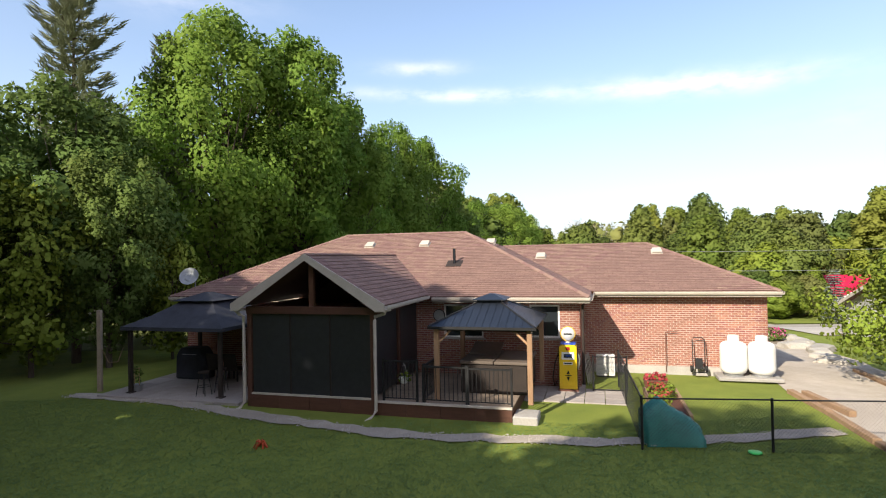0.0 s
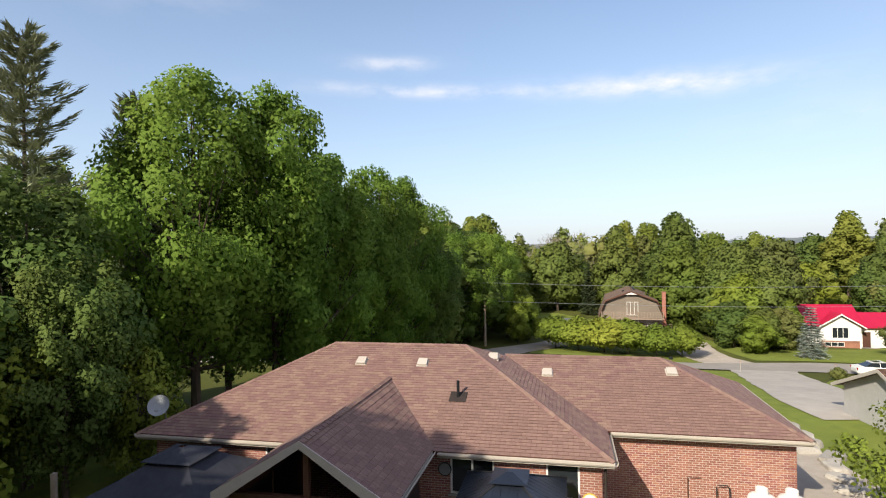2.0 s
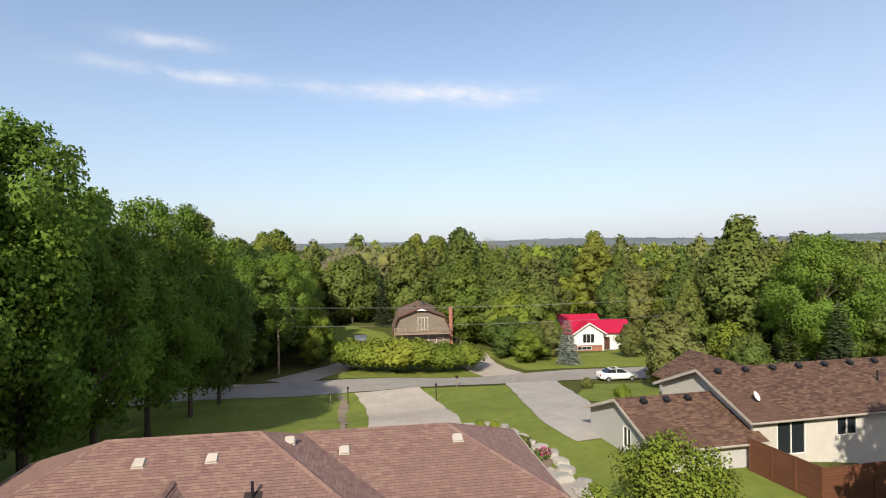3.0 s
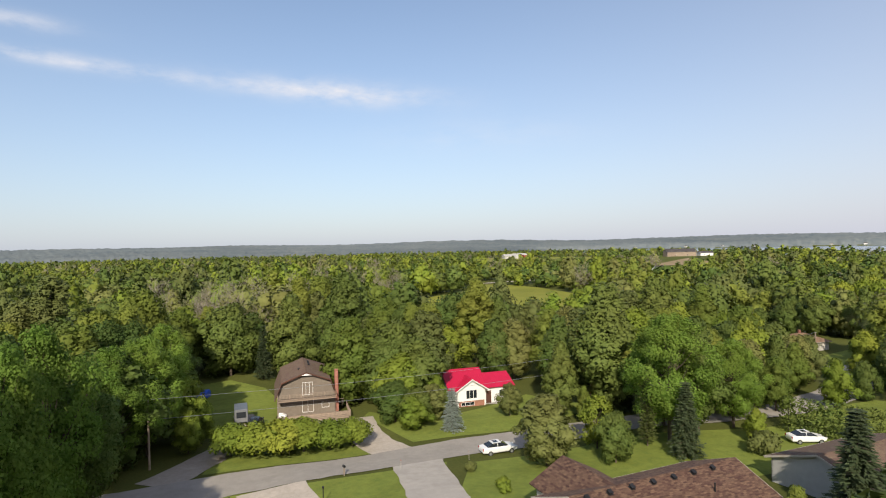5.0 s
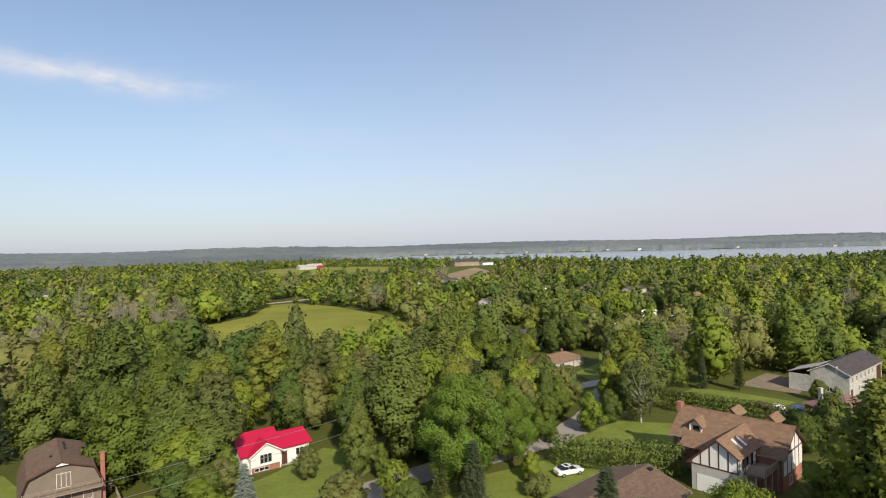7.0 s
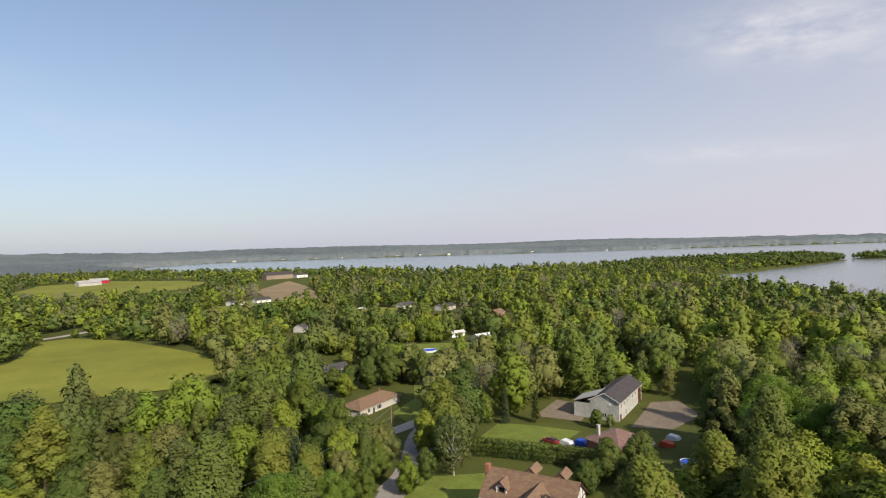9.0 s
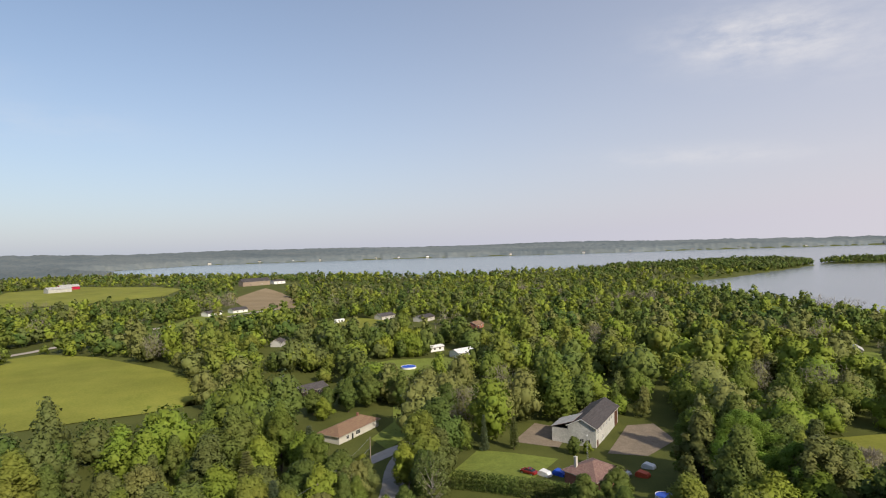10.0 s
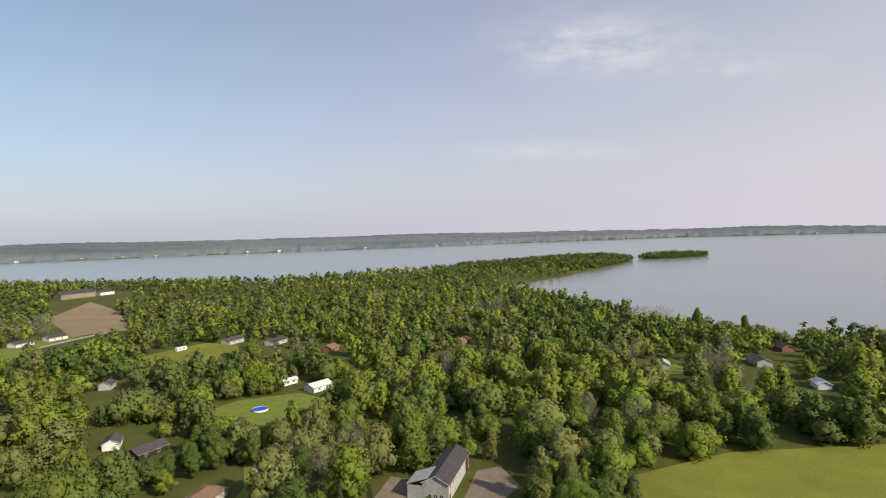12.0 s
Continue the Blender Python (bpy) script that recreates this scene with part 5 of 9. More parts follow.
part("top_trim", Solid().box(-0.24, -0.225, 1.50, 0.24, 0.22, 1.535), BLUE_TARP, pump)
part("dial", Solid().box(-0.20, -0.236, 1.02, 0.20, -0.222, 1.26), WHITE, pump, "white-framed meter dial", bevel=0.004)
part("dial_glass", Solid().box(-0.13, -0.242, 1.08, 0.13, -0.237, 1.20), GLASS, pump)
part("lettering_bar", Solid().box(-0.075, -0.246, 1.13, 0.075, -0.243, 1.155), BLUE_TARP, pump)
part("badge", Solid().box(-0.15, -0.236, 0.86, 0.15, -0.222, 0.94), WHITE, pump)
part("lettering_bar", Solid().box(-0.12, -0.240, 0.88, 0.12, -0.237, 0.92), DARK_PAINT, pump)
part("emblem", Solid().prism([(-0.05, -0.228, 0.56), (0.05, -0.228, 0.56), (0, -0.228, 0.68)], (0, 0.008, 0)).prism([(-0.05, -0.228, 0.46), (0.05, -0.228, 0.46), (0, -0.228, 0.34)], (0, 0.008, 0)), DARK_PAINT, pump)
part("lettering_bar", Solid().box(-0.10, -0.228, 0.495, 0.10, -0.220, 0.525), DARK_PAINT, pump)
part("crest", Solid().box(-0.06, -0.232, 1.32, 0.06, -0.222, 1.42), RED_PAINT, pump)
part("globe_neck", Solid().lathe([(0.08, 1.535), (0.06, 1.58), (0.09, 1.60)], 14), FASCIA, pump)
part("globe", Solid().lathe([(0.05, -0.07), (0.2, -0.06), (0.225, 0.0), (0.2, 0.06), (0.05, 0.07)], 20), LAMP_GLASS, pump, "round white glass globe", m=pose(0, 0, 1.82, 90), smooth=True)
part("globe_rim", Solid().lathe([(0.222, -0.02), (0.24, -0.02), (0.24, 0.02), (0.222, 0.02), (0.222, -0.02)], 20), YELLOW, pump, m=pose(0, 0, 1.82, 90))
part("lettering_bar", Solid().box(-0.13, -0.082, 1.80, 0.13, -0.074, 1.84), DARK_PAINT, pump)
part("hose", Solid().tube([(-0.30, 0.0, 1.2), (-0.42, -0.05, 0.9), (-0.50, -0.05, 0.4), (-0.44, -0.05, 0.12), (-0.36, -0.02, 0.3)], 0.02, 6), RUBBER, pump)
part("nozzle", Solid().tube([(0.31, -0.1, 0.7), (0.36, -0.14, 1.0), (0.33, -0.16, 1.2)], 0.025, 6), STEEL, pump)

# paved strip, slab by slab
patio = tagged(new("patio"), "pinkish square concrete patio slabs", "patio", kind="structure")
patio.matrix_basis = HOUSE
sl = Solid().box(0.008, 0.008, -0.08, 0.592, 0.592, 0.0).mesh("slab", SLAB, 0.008)
rp = random.Random(3)
for i in range(5):
    for j in range(4):
        if i >= 3 and j == 3:
            continue
        part("slab", sl, SLAB, patio, m=pose(-2.0 + i * 0.6, -1.55 + j * 0.6, -0.40 + rp.uniform(-0.006, 0.006), rp.uniform(-0.4, 0.4), rp.uniform(-0.4, 0.4)))
patio2 = tagged(new("patio"), "grey concrete patio slabs under the cloth gazebo", "patio", kind="structure")
patio2.matrix_basis = HOUSE
sl2 = Solid().box(0.006, 0.006, -0.1, 0.894, 0.894, 0.0).mesh("slab", SLAB, 0.008)
for i in range(6):
    for j in range(5):
        part("slab", sl2, SLAB, patio2, m=pose(-15.75 + i * 0.9, -3.85 + j * 0.9, -0.36 + rp.uniform(-0.004, 0.004)))

# heat pump, bins and stored things by the wall
ac = thing("heat_pump", "pale grey heat pump with wire grille by the brick wall", "heat pump", HOUSE @ pose(0.45, 2.35, -0.42))
part("body", Solid().box(-0.32, -0.16, 0.05, 0.32, 0.16, 0.78), WHITE, ac, bevel=0.015)
part("foot", Solid().box(-0.28, -0.14, 0, 0.28, 0.14, 0.05), RUBBER, ac)
for i in range(14):
    part("grille_slat", Solid().box(-0.28, -0.175, 0.12 + i * 0.045, 0.28, -0.163, 0.135 + i * 0.045), STEEL, ac)
for i in range(5):
    fc = thing("folding_chair", "folded grey garden chair leaning on the wall", "chair", HOUSE @ pose(-0.12 + i * 0.05, 1.0 + 0.18 * i, -0.42, 0, 0, 90) @ pose(0, 0, 0, -9 - i), "folded chairs")
    part("frame", Solid().tube([(-0.2, 0, 0), (-0.2, 0, 0.95), (0.2, 0, 0.95), (0.2, 0, 0)], 0.014, 6), STEEL, fc)
    part("seat", Solid().box(-0.18, -0.02, 0.35, 0.18, 0.02, 0.75), BLACK_METAL, fc)
truck = thing("hand_truck", "black metal hand truck leaning against the brick wall", "hand truck", HOUSE @ pose(3.66, 3.0, -0.30, -7))
part("frame", Solid().tube([(-0.2, 0, 0.08), (-0.2, 0, 1.15), (-0.14, 0, 1.22), (0.14, 0, 1.22), (0.2, 0, 1.15), (0.2, 0, 0.08)], 0.018, 6), BLACK_METAL, truck)
part("plate", Solid().box(-0.22, -0.25, 0.0, 0.22, 0.0, 0.015), BLACK_METAL, truck)
part("panel", Solid().box(-0.12, -0.01, 0.12, 0.12, 0.01, 0.5), BLACK_METAL, truck)
for sx in (-0.25, 0.25):
    part("wheel", Solid().lathe([(0.03, -0.03), (0.11, -0.03), (0.12, 0.0), (0.11, 0.03), (0.03, 0.03)], 14), RUBBER, truck, m=pose(sx, 0.05, 0.12, 0, 90))
rod = thing("garden_rod", "thin rusty garden hook standing by the brick wall", "hook", HOUSE @ pose(2.58, 3.22, -0.35), solid=Solid().tube([(0, 0, 0), (0, 0, 1.42), (0.05, 0, 1.45), (0.42, 0, 1.45)], 0.012, 6), material=TERRACOTTA)
for i, (tx, ty) in enumerate(((4.72, 2.78), (5.60, 2.78))):
    tk = thing("propane_tank", "tall white propane tank on a concrete pad", "propane tank", HOUSE @ pose(tx, ty, -0.30), "propane tanks")
    part("body", Solid().lathe([(0.26, 0.06), (0.38, 0.12), (0.425, 0.22), (0.43, 0.30), (0.43, 0.92), (0.425, 1.0), (0.38, 1.10), (0.26, 1.16), (0.05, 1.18)], 28), WHITE, tk, smooth=True)
    part("foot_ring", Solid().lathe([(0.30, 0.0), (0.31, 0.0), (0.31, 0.09), (0.30, 0.09), (0.30, 0.0)], 24), STEEL, tk)
    part("collar", Solid().lathe([(0.17, 1.15), (0.19, 1.15), (0.19, 1.36), (0.17, 1.36), (0.17, 1.15)], 20), WHITE, tk)
    part("valve", Solid().lathe([(0.03, 1.17), (0.04, 1.24), (0.02, 1.30)], 10), STEEL, tk)
pad = thing("concrete_pad", "low concrete pad under the white tanks", "pad", HOUSE @ pose(5.15, 2.78, -0.42), solid=Solid().box(-1.0, -0.52, 0, 1.0, 0.5, 0.12), material=CONCRETE, bevel=0.02)

# chain-link fence
def wire_net(L, h, cell=0.085):
    """A wire net between posts: two sets of slanting wires."""
    s = Solid()
    w = 0.0035
    n = int((L + h) / cell)
    for sgn in (1, -1):
        for i in range(n):
            x0 = i * cell - (h if sgn > 0 else 0)
            a, b = (x0, 0.0), (x0 + sgn * h, h)
            if sgn < 0:
                a, b = (x0, 0.0), (x0 - h, h)
            pts = clip_poly([(a[0], a[1]), (b[0], b[1]), (b[0] + 0.004, b[1]), (a[0] + 0.004, a[1])], [(0, 0), (L, 0), (L, h), (0, h)])
            if len(pts) >= 3:
                s.prism([(px, -w / 2, pz) for px, pz in pts], (0, w, 0))
    return s


def chain_fence(p0, p1, h=1.2, bays=1, gate=False):
    a, b = Vector((*p0, 0)), Vector((*p1, 0))
    L, d = (b - a).length, (b - a).normalized()
    z0, z1 = ground_at(*p0), ground_at(*p1)
    f = thing("chain_link_gate" if gate else "chain_link_fence", "open black chain-link gate" if gate else "black chain-link fence with round posts round the small lawn", "gate" if gate else "fence",
              pose(a.x, a.y, (z0 + z1) / 2, 0, 0, math.degrees(math.atan2(d.y, d.x))), "chain-link fence")
    for i in range(bays + 1):
        part("post", Solid().tube([(i * L / bays, 0, -0.3), (i * L / bays, 0, h + 0.04)], 0.03, 8), BLACK_METAL, f)
    part("top_rail", Solid().tube([(0, 0, h), (L, 0, h)], 0.02, 6), BLACK_METAL, f)
    if gate:
        part("bottom_rail", Solid().tube([(0, 0, 0.1), (L, 0, 0.1)], 0.02, 6), BLACK_METAL, f)
    ob = part("wire_net", wire_net(L, h - 0.06), BLACK_METAL, f, m=pose(0, 0, 0.04))
    ob["kind"] = "stuff"
    return f


chain_fence((4.46, 12.86), (7.24, 12.52))
chain_fence((7.24, 12.52), (10.05, 12.2))
chain_fence((10.05, 12.2), (12.9, 11.9))
chain_fence((4.46, 12.86), (5.25, 16.4))
chain_fence((5.25, 16.4), (5.75, 18.7))
chain_fence((4.75, 18.1), (5.75, 17.85), 1.15, gate=True)


# green tarp over a heap
def tarp_heap():
    """A sheet that hangs over a peaked heap, with folds."""
    ob_h = lambda u, v: 0.95 * max(0.0, 1 - abs(u - 0.3) * 1.15) ** 0.8 * (1 - 0.25 * v) + 0.12 * math.sin(9 * u + 4 * v) * (1 - v) * 0.3 + 0.12
    n, m_ = 22, 14
    vs = [(1.3 * (i / (n - 1)) + 0.03 * math.sin(j * 1.7), 0.9 * (j / (m_ - 1)), max(0.03, ob_h(i / (n - 1), abs(j / (m_ - 1) * 2 - 1) ** 2) * (1 - (abs(j / (m_ - 1) * 2 - 1)) ** 5)) + 0.02 * math.sin(i * 2.1 + j * 3.3)) for j in range(m_) for i in range(n)]
    fs = [(j * n + i, j * n + i + 1, (j + 1) * n + i + 1, (j + 1) * n + i) for j in range(m_ - 1) for i in range(n - 1)]
    vs2 = [(x, y, -0.1) for x, y, z in vs]
    k = len(vs)
    rim = [i for i in range(n)] + [j * n + n - 1 for j in range(1, m_)] + [(m_ - 1) * n + i for i in range(n - 2, -1, -1)] + [j * n for j in range(m_ - 2, 0, -1)]
    s = Solid().add(vs + vs2, fs + [(rim[q], rim[(q + 1) % len(rim)], rim[(q + 1) % len(rim)] + k, rim[q] + k)[::-1] for q in range(len(rim))])
    return s


heap = thing("tarp_covered_heap", "heap under a faded green tarpaulin inside the fence", "tarpaulin", pose(4.62, 13.0, ground_at(5, 13.3), 0, 0, -6), solid=tarp_heap(), material=TARP, smooth=True)

# flower bed, trough and timbers
bed = thing("flower_bed", "raised flower bed with red blooms and timber edge", "flower bed", pose(6.35, 16.3, ground_at(6.3, 16.3), 0, 0, 75))
part("soil", Solid().box(-1.5, -0.42, -0.05, 1.5, 0.42, 0.14), TERRACOTTA, bed)
for y in (-0.46, 0.46):
    part("timber", Solid().box(-1.55, y - 0.045, -0.05, 1.55, y + 0.045, 0.2), TIMBER, bed)
rngb = np.random.default_rng(4)
cs = [(rngb.uniform(-1.3, 1.3), rngb.uniform(-0.3, 0.3), 0.25) for _ in range(14)]
v_, f_ = leaf_cards(rngb, cs, [(0.18, 0.18, 0.2)] * 14, [36] * 14, 0.09)
part("foliage", quads_mesh("foliage", v_, f_, LEAF_LIGHT), None, bed)
v_, f_ = leaf_cards(rngb, [(c[0], c[1], 0.36) for c in cs[::2]], [(0.15, 0.15, 0.1)] * 7, [22] * 7, 0.07)
part("bloom", quads_mesh("blooms", v_, f_, PETALS), None, bed, "red and pink blooms")["kind"] = "stuff"
tro = thing("planter", "brown planter trough with reddish leaves on the grass", "planter", pose(6.75, 18.15, ground_at(6.7, 18.1), 0, 0, -14))
part("trough", Solid().prism([(-0.28, -0.14, 0.0), (0.28, -0.14, 0.0), (0.36, -0.19, 0.36), (-0.36, -0.19, 0.36)], (0, 0.34, 0)), TERRACOTTA, tro, bevel=0.01)
v_, f_ = leaf_cards(rngb, [(-0.2, 0, 0.45), (0.02, 0, 0.48), (0.22, 0, 0.44)], [(0.16, 0.14, 0.14)] * 3, [60] * 3, 0.08)
part("foliage", quads_mesh("foliage", v_, f_, PETALS), None, tro)


def timber(x0, y0, x1, y1, z=0.0, h=0.2):
    d = Vector((x1 - x0, y1 - y0, 0))
    gz_ = (ground_at(x0, y0) + ground_at(x1, y1)) / 2
    return thing("landscape_timber", "weathered square landscaping timber along the gravel drive", "timber", pose(x0, y0, gz_ + z - 0.03, 0, 0, math.degrees(math.atan2(d.y, d.x))), "drive edging", Solid().box(0, -0.1, 0, d.length, 0.1, h), TIMBER, 0.015)


timber(10.75, 17.6, 10.35, 15.2)
timber(10.34, 15.15, 9.85, 12.9)
timber(9.84, 12.85, 9.5, 10.6)
timber(10.95, 17.2, 10.75, 14.9, 0.0, 0.26)
timber(14.3, 18.1, 15.0, 20.6)

# gravel: path round the veranda, side drive
lane("gravel_path", GARDEN_PATH, 0.55, GRAVEL, 0.075, "narrow pale gravel path round the veranda", "path", 0.12, 0.4)
lane("driveway", [(12.2, 8), (12.4, 14), (13.6, 20), (15.0, 25), (15.6, 29), (14.0, 33), (13.0, 37)], (4.8, 4.2), GRAVEL, 0.07, "pale gravel side drive beside the brick house", "driveway")
pebble = Solid().lathe([(0.4, -0.2), (1.0, -0.02), (0.8, 0.3), (0.3, 0.45)], 6).mesh("pebble", STONE)
gp = Solid()
rg = random.Random(8)
line = smooth_line(GARDEN_PATH, 0.05)
for p in line:
    for _ in range(5):
        x_, y_, r_ = p.x + rg.uniform(-0.3, 0.3), p.y + rg.uniform(-0.3, 0.3), rg.uniform(0.012, 0.03)
        z_ = -0.5
        gp.add([(x_ - r_, y_ - r_, 0), (x_ + r_, y_ - r_ * 0.6, 0), (x_ + r_ * 0.5, y_ + r_, 0), (x_, y_, r_)], [(0, 1, 3), (1, 2, 3), (2, 0, 3), (2, 1, 0)])
zz = land(np.array([p[0] for p in gp.v]), np.array([p[1] for p in gp.v])) + 0.07
gp.v = [(p[0], p[1], p[2] + q) for p, q in zip(gp.v, zz)]
thing("gravel", "loose pale grey gravel stones on the path", "gravel", solid=gp, material=STONE, kind="stuff")


def boulder(x, y, w, d, h, seed, turn=0, lift=0.0):
    rb = random.Random(seed)
    bm = bmesh.new()
    bmesh.ops.create_icosphere(bm, subdivisions=2, radius=1.0)
    for v in bm.verts:
        q = v.co.copy()
        n_ = noise.noise(q * 1.3 + Vector((seed * 3.1, 0, 0)))
        v.co = Vector((math.copysign(abs(q.x) ** 0.6, q.x) * w / 2, math.copysign(abs(q.y) ** 0.6, q.y) * d / 2, math.copysign(abs(q.z) ** 0.5, q.z) * h / 2)) * (1 + 0.25 * n_)
    me = bpy.data.meshes.new("boulder")
    bm.to_mesh(me)
    bm.free()
    me.materials.append(STONE)
    ob = new("boulder", me)
    ob.matrix_basis = pose(x, y, ground_at(x, y) + h * 0.25 + lift, 0, 0, turn)
    return tagged(ob, "flat pale limestone boulder edging the garden", "boulder", "garden boulders")


for i, (bx, by, bw, bd, bh) in enumerate(((17.0, 27.3, 1.5, 1.0, 0.5), (17.4, 26.0, 1.7, 0.9, 0.5), (16.6, 24.9, 1.3, 0.8, 0.4), (15.9, 23.6, 1.2, 0.8, 0.35), (15.4, 22.3, 1.4, 0.7, 0.35), (18.6, 38.9, 1.0, 0.7, 0.5), (19.3, 37.7, 1.1, 0.8, 0.5), (19.3, 36.3, 1.0, 0.7, 0.5),
                                           (19.1, 35.0, 1.1, 0.8, 0.5), (18.9, 33.7, 1.0, 0.8, 0.5), (18.9, 32.4, 1.2, 0.8, 0.5), (19.0, 31.0, 1.2, 0.8, 0.5), (18.6, 29.6, 1.2, 0.9, 0.5), (18.0, 28.3, 1.1, 0.9, 0.5), (17.4, 39.4, 0.9, 0.7, 0.45))):
    boulder(bx, by, bw, bd, bh, i, i * 37)
drape("garden_bed", [(16.3, 39), (18.6, 38.6), (18.9, 36), (18.5, 30), (17, 29), (16.2, 33)], DIRT, 0.07, 1.0, "mulched front garden bed inside the boulders", "garden bed")
for k, x_, y_, h_ in (("bush_light", 17.3, 37.6, 1.0), ("bush_light", 18.3, 37.2, 0.9), ("bush", 17.6, 32.6, 1.2), ("bush_light", 17.2, 35.2, 0.8), ("bush", 15.9, 30.6, 1.1)):
    plant(k, x_, y_, h_, 1.0, "front garden shrubs")
fl = thing("flowering_shrub", "low pink flowering shrub in the front garden", "bush", pose(17.9, 30.6, ground_at(17.9, 30.6)))
v_, f_ = leaf_cards(rngb, [(0, 0, 0.4), (0.4, 0.2, 0.35), (-0.3, 0.3, 0.4)], [(0.4, 0.4, 0.35)] * 3, [90] * 3, 0.14)
part("foliage", quads_mesh("foliage", v_, f_, LEAF_DEEP), None, fl)
v_, f_ = leaf_cards(rngb, [(0, 0, 0.55), (0.4, 0.2, 0.5)], [(0.38, 0.38, 0.3)] * 2, [60] * 2, 0.10)
part("bloom", quads_mesh("blooms", v_, f_, PINK), None, fl, "pink blooms")["kind"] = "stuff"
# roof fittings of the house
for cx, cy, cz, tilt_ in ((-9.3, 4.1, EAVE + SLOPE * 4.1, 24.7), (-6.8, 4.1, EAVE + SLOPE * 4.1, 24.7), (-2.1, 5.75, EAVE + 0.45 * 2.85, 24.2), (2.6, 6.0, EAVE + 0.45 * 3.1, 24.2), (-4.2, 5.35, EAVE + SLOPE * 4.2, 24.7)):
    roof_vent(house, pose(cx, cy, cz + 0.02, tilt_), FASCIA, 0.45)
pp = part("vent_pipe", Solid().tube([(-5.08, 2.36, 3.55), (-5.08, 2.36, 4.28)], 0.055, 10), DARK_PAINT, house, "black vent pipe with flashing")
part("flashing", Solid().box(-0.3, -0.26, 0, 0.3, 0.26, 0.02), DARK_WOOD, house, m=pose(-5.08, 2.36, EAVE + SLOPE * 2.36 + 0.02, 24.7))
dish = thing("satellite_dish", "grey satellite dish on the end of the roof", "satellite dish", HOUSE @ pose(-15.9, 1.0, EAVE + 0.1))
part("dish", Solid().lathe([(0.02, 0.0), (0.2, 0.03), (0.38, 0.11), (0.385, 0.118), (0.2, 0.042), (0.02, 0.012)][::-1], 24), DISH_GREY, dish, m=pose(-0.1, -0.1, 0.62, 62, 0, 20))
part("mast", Solid().tube([(0, 0.1, 0), (-0.02, 0.12, 0.4), (-0.08, 0.0, 0.6)], 0.025, 8), STEEL, dish)
part("arm", Solid().tube([(-0.08, -0.1, 0.45), (-0.0, -0.5, 0.55)], 0.015, 6), STEEL, dish)
clock = thing("wall_dial", "round grey dial on the brick wall", "dial", HOUSE @ pose(-5.17, 0.40, 1.92, 90))
part("rim", Solid().lathe([(0.19, -0.03), (0.215, -0.03), (0.215, 0.03), (0.19, 0.03), (0.19, -0.03)], 24), BLACK_METAL, clock)
part("face", Solid().lathe([(0.02, -0.02), (0.19, -0.02), (0.19, 0.02), (0.02, 0.02)], 24), STEEL, clock)
part("downspout", Solid().tube([(-0.05, 0.1, EAVE - 0.1), (-0.25, 0.38, EAVE - 0.3), (-0.25, 0.38, -0.3)], 0.045, 8), DARK_WOOD, house)

# cloth gazebo with garden furniture
cg = thing("gazebo", "cloth-roofed gazebo with dark posts and a raised vent", "gazebo", HOUSE @ pose(-13.1, -1.65, -0.36))
def canopy(x, y, z0, x1, y1, z1, sag=0.0):
    s = Solid()
    c0 = [(-x, -y), (x, -y), (x, y), (-x, y)]
    c1 = [(-x1, -y1), (x1, -y1), (x1, y1), (-x1, y1)]
    n = 8
    for k in range(4):
        rows = []
        for j in range(n + 1):
            t_ = j / n
            a_ = Vector((*c0[k], z0)).lerp(Vector((*c1[k], z1)), t_)
            b_ = Vector((*c0[(k + 1) % 4], z0)).lerp(Vector((*c1[(k + 1) % 4], z1)), t_)
            row = []
            for i in range(n + 1):
                q = a_.lerp(b_, i / n)
                q.z -= sag * math.sin(math.pi * t_) + sag * 0.6 * math.sin(math.pi * i / n) * (1 - t_)
                row.append(q)
            rows.append(row)
        vs = [q for r in rows for q in r]
        s.add(vs, [(j * (n + 1) + i, j * (n + 1) + i + 1, (j + 1) * (n + 1) + i + 1, (j + 1) * (n + 1) + i) for j in range(n) for i in range(n)])
        s.add([q - Vector((0, 0, 0.015)) for q in vs], [(j * (n + 1) + i, (j + 1) * (n + 1) + i, (j + 1) * (n + 1) + i + 1, j * (n + 1) + i + 1) for j in range(n) for i in range(n)])
    return s


part("canopy", canopy(1.95, 1.9, 2.22, 0.62, 0.6, 2.98, 0.06), CANVAS_DARK, cg, "dark grey cloth canopy", smooth=True)
part("valance", Solid().box(-1.95, -1.92, 2.10, 1.95, -1.90, 2.22).box(-1.96, -1.9, 2.10, -1.94, 1.9, 2.22).box(1.94, -1.9, 2.10, 1.96, 1.9, 2.22), CANVAS_DARK, cg)
part("vent_canopy", canopy(0.85, 0.82, 3.0, 0.1, 0.1, 3.25, 0.02), CANVAS_DARK, cg, smooth=True)
for sx in (-1, 1):
    for sy in (-1, 1):
        part("post", Solid().box(sx * 1.75 - 0.06, sy * 1.7 - 0.06, 0, sx * 1.75 + 0.06, sy * 1.7 + 0.06, 2.2), DARK_WOOD, cg, bevel=0.006)
        part("foot", Solid().box(sx * 1.75 - 0.11, sy * 1.7 - 0.11, 0, sx * 1.75 + 0.11, sy * 1.7 + 0.11, 0.03), DARK_WOOD, cg)
bbq = thing("covered_grill", "grill under a black cover with a steel handle", "grill", HOUSE @ pose(-14.3, -0.9, -0.36))
part("cover", Solid().prism([(-0.65, -0.3, 0), (0.65, -0.3, 0), (0.62, -0.3, 0.85), (0.42, -0.3, 1.15), (-0.42, -0.3, 1.15), (-0.62, -0.3, 0.85)], (0, 0.6, 0)), CANVAS_DARK, bbq, bevel=0.05)
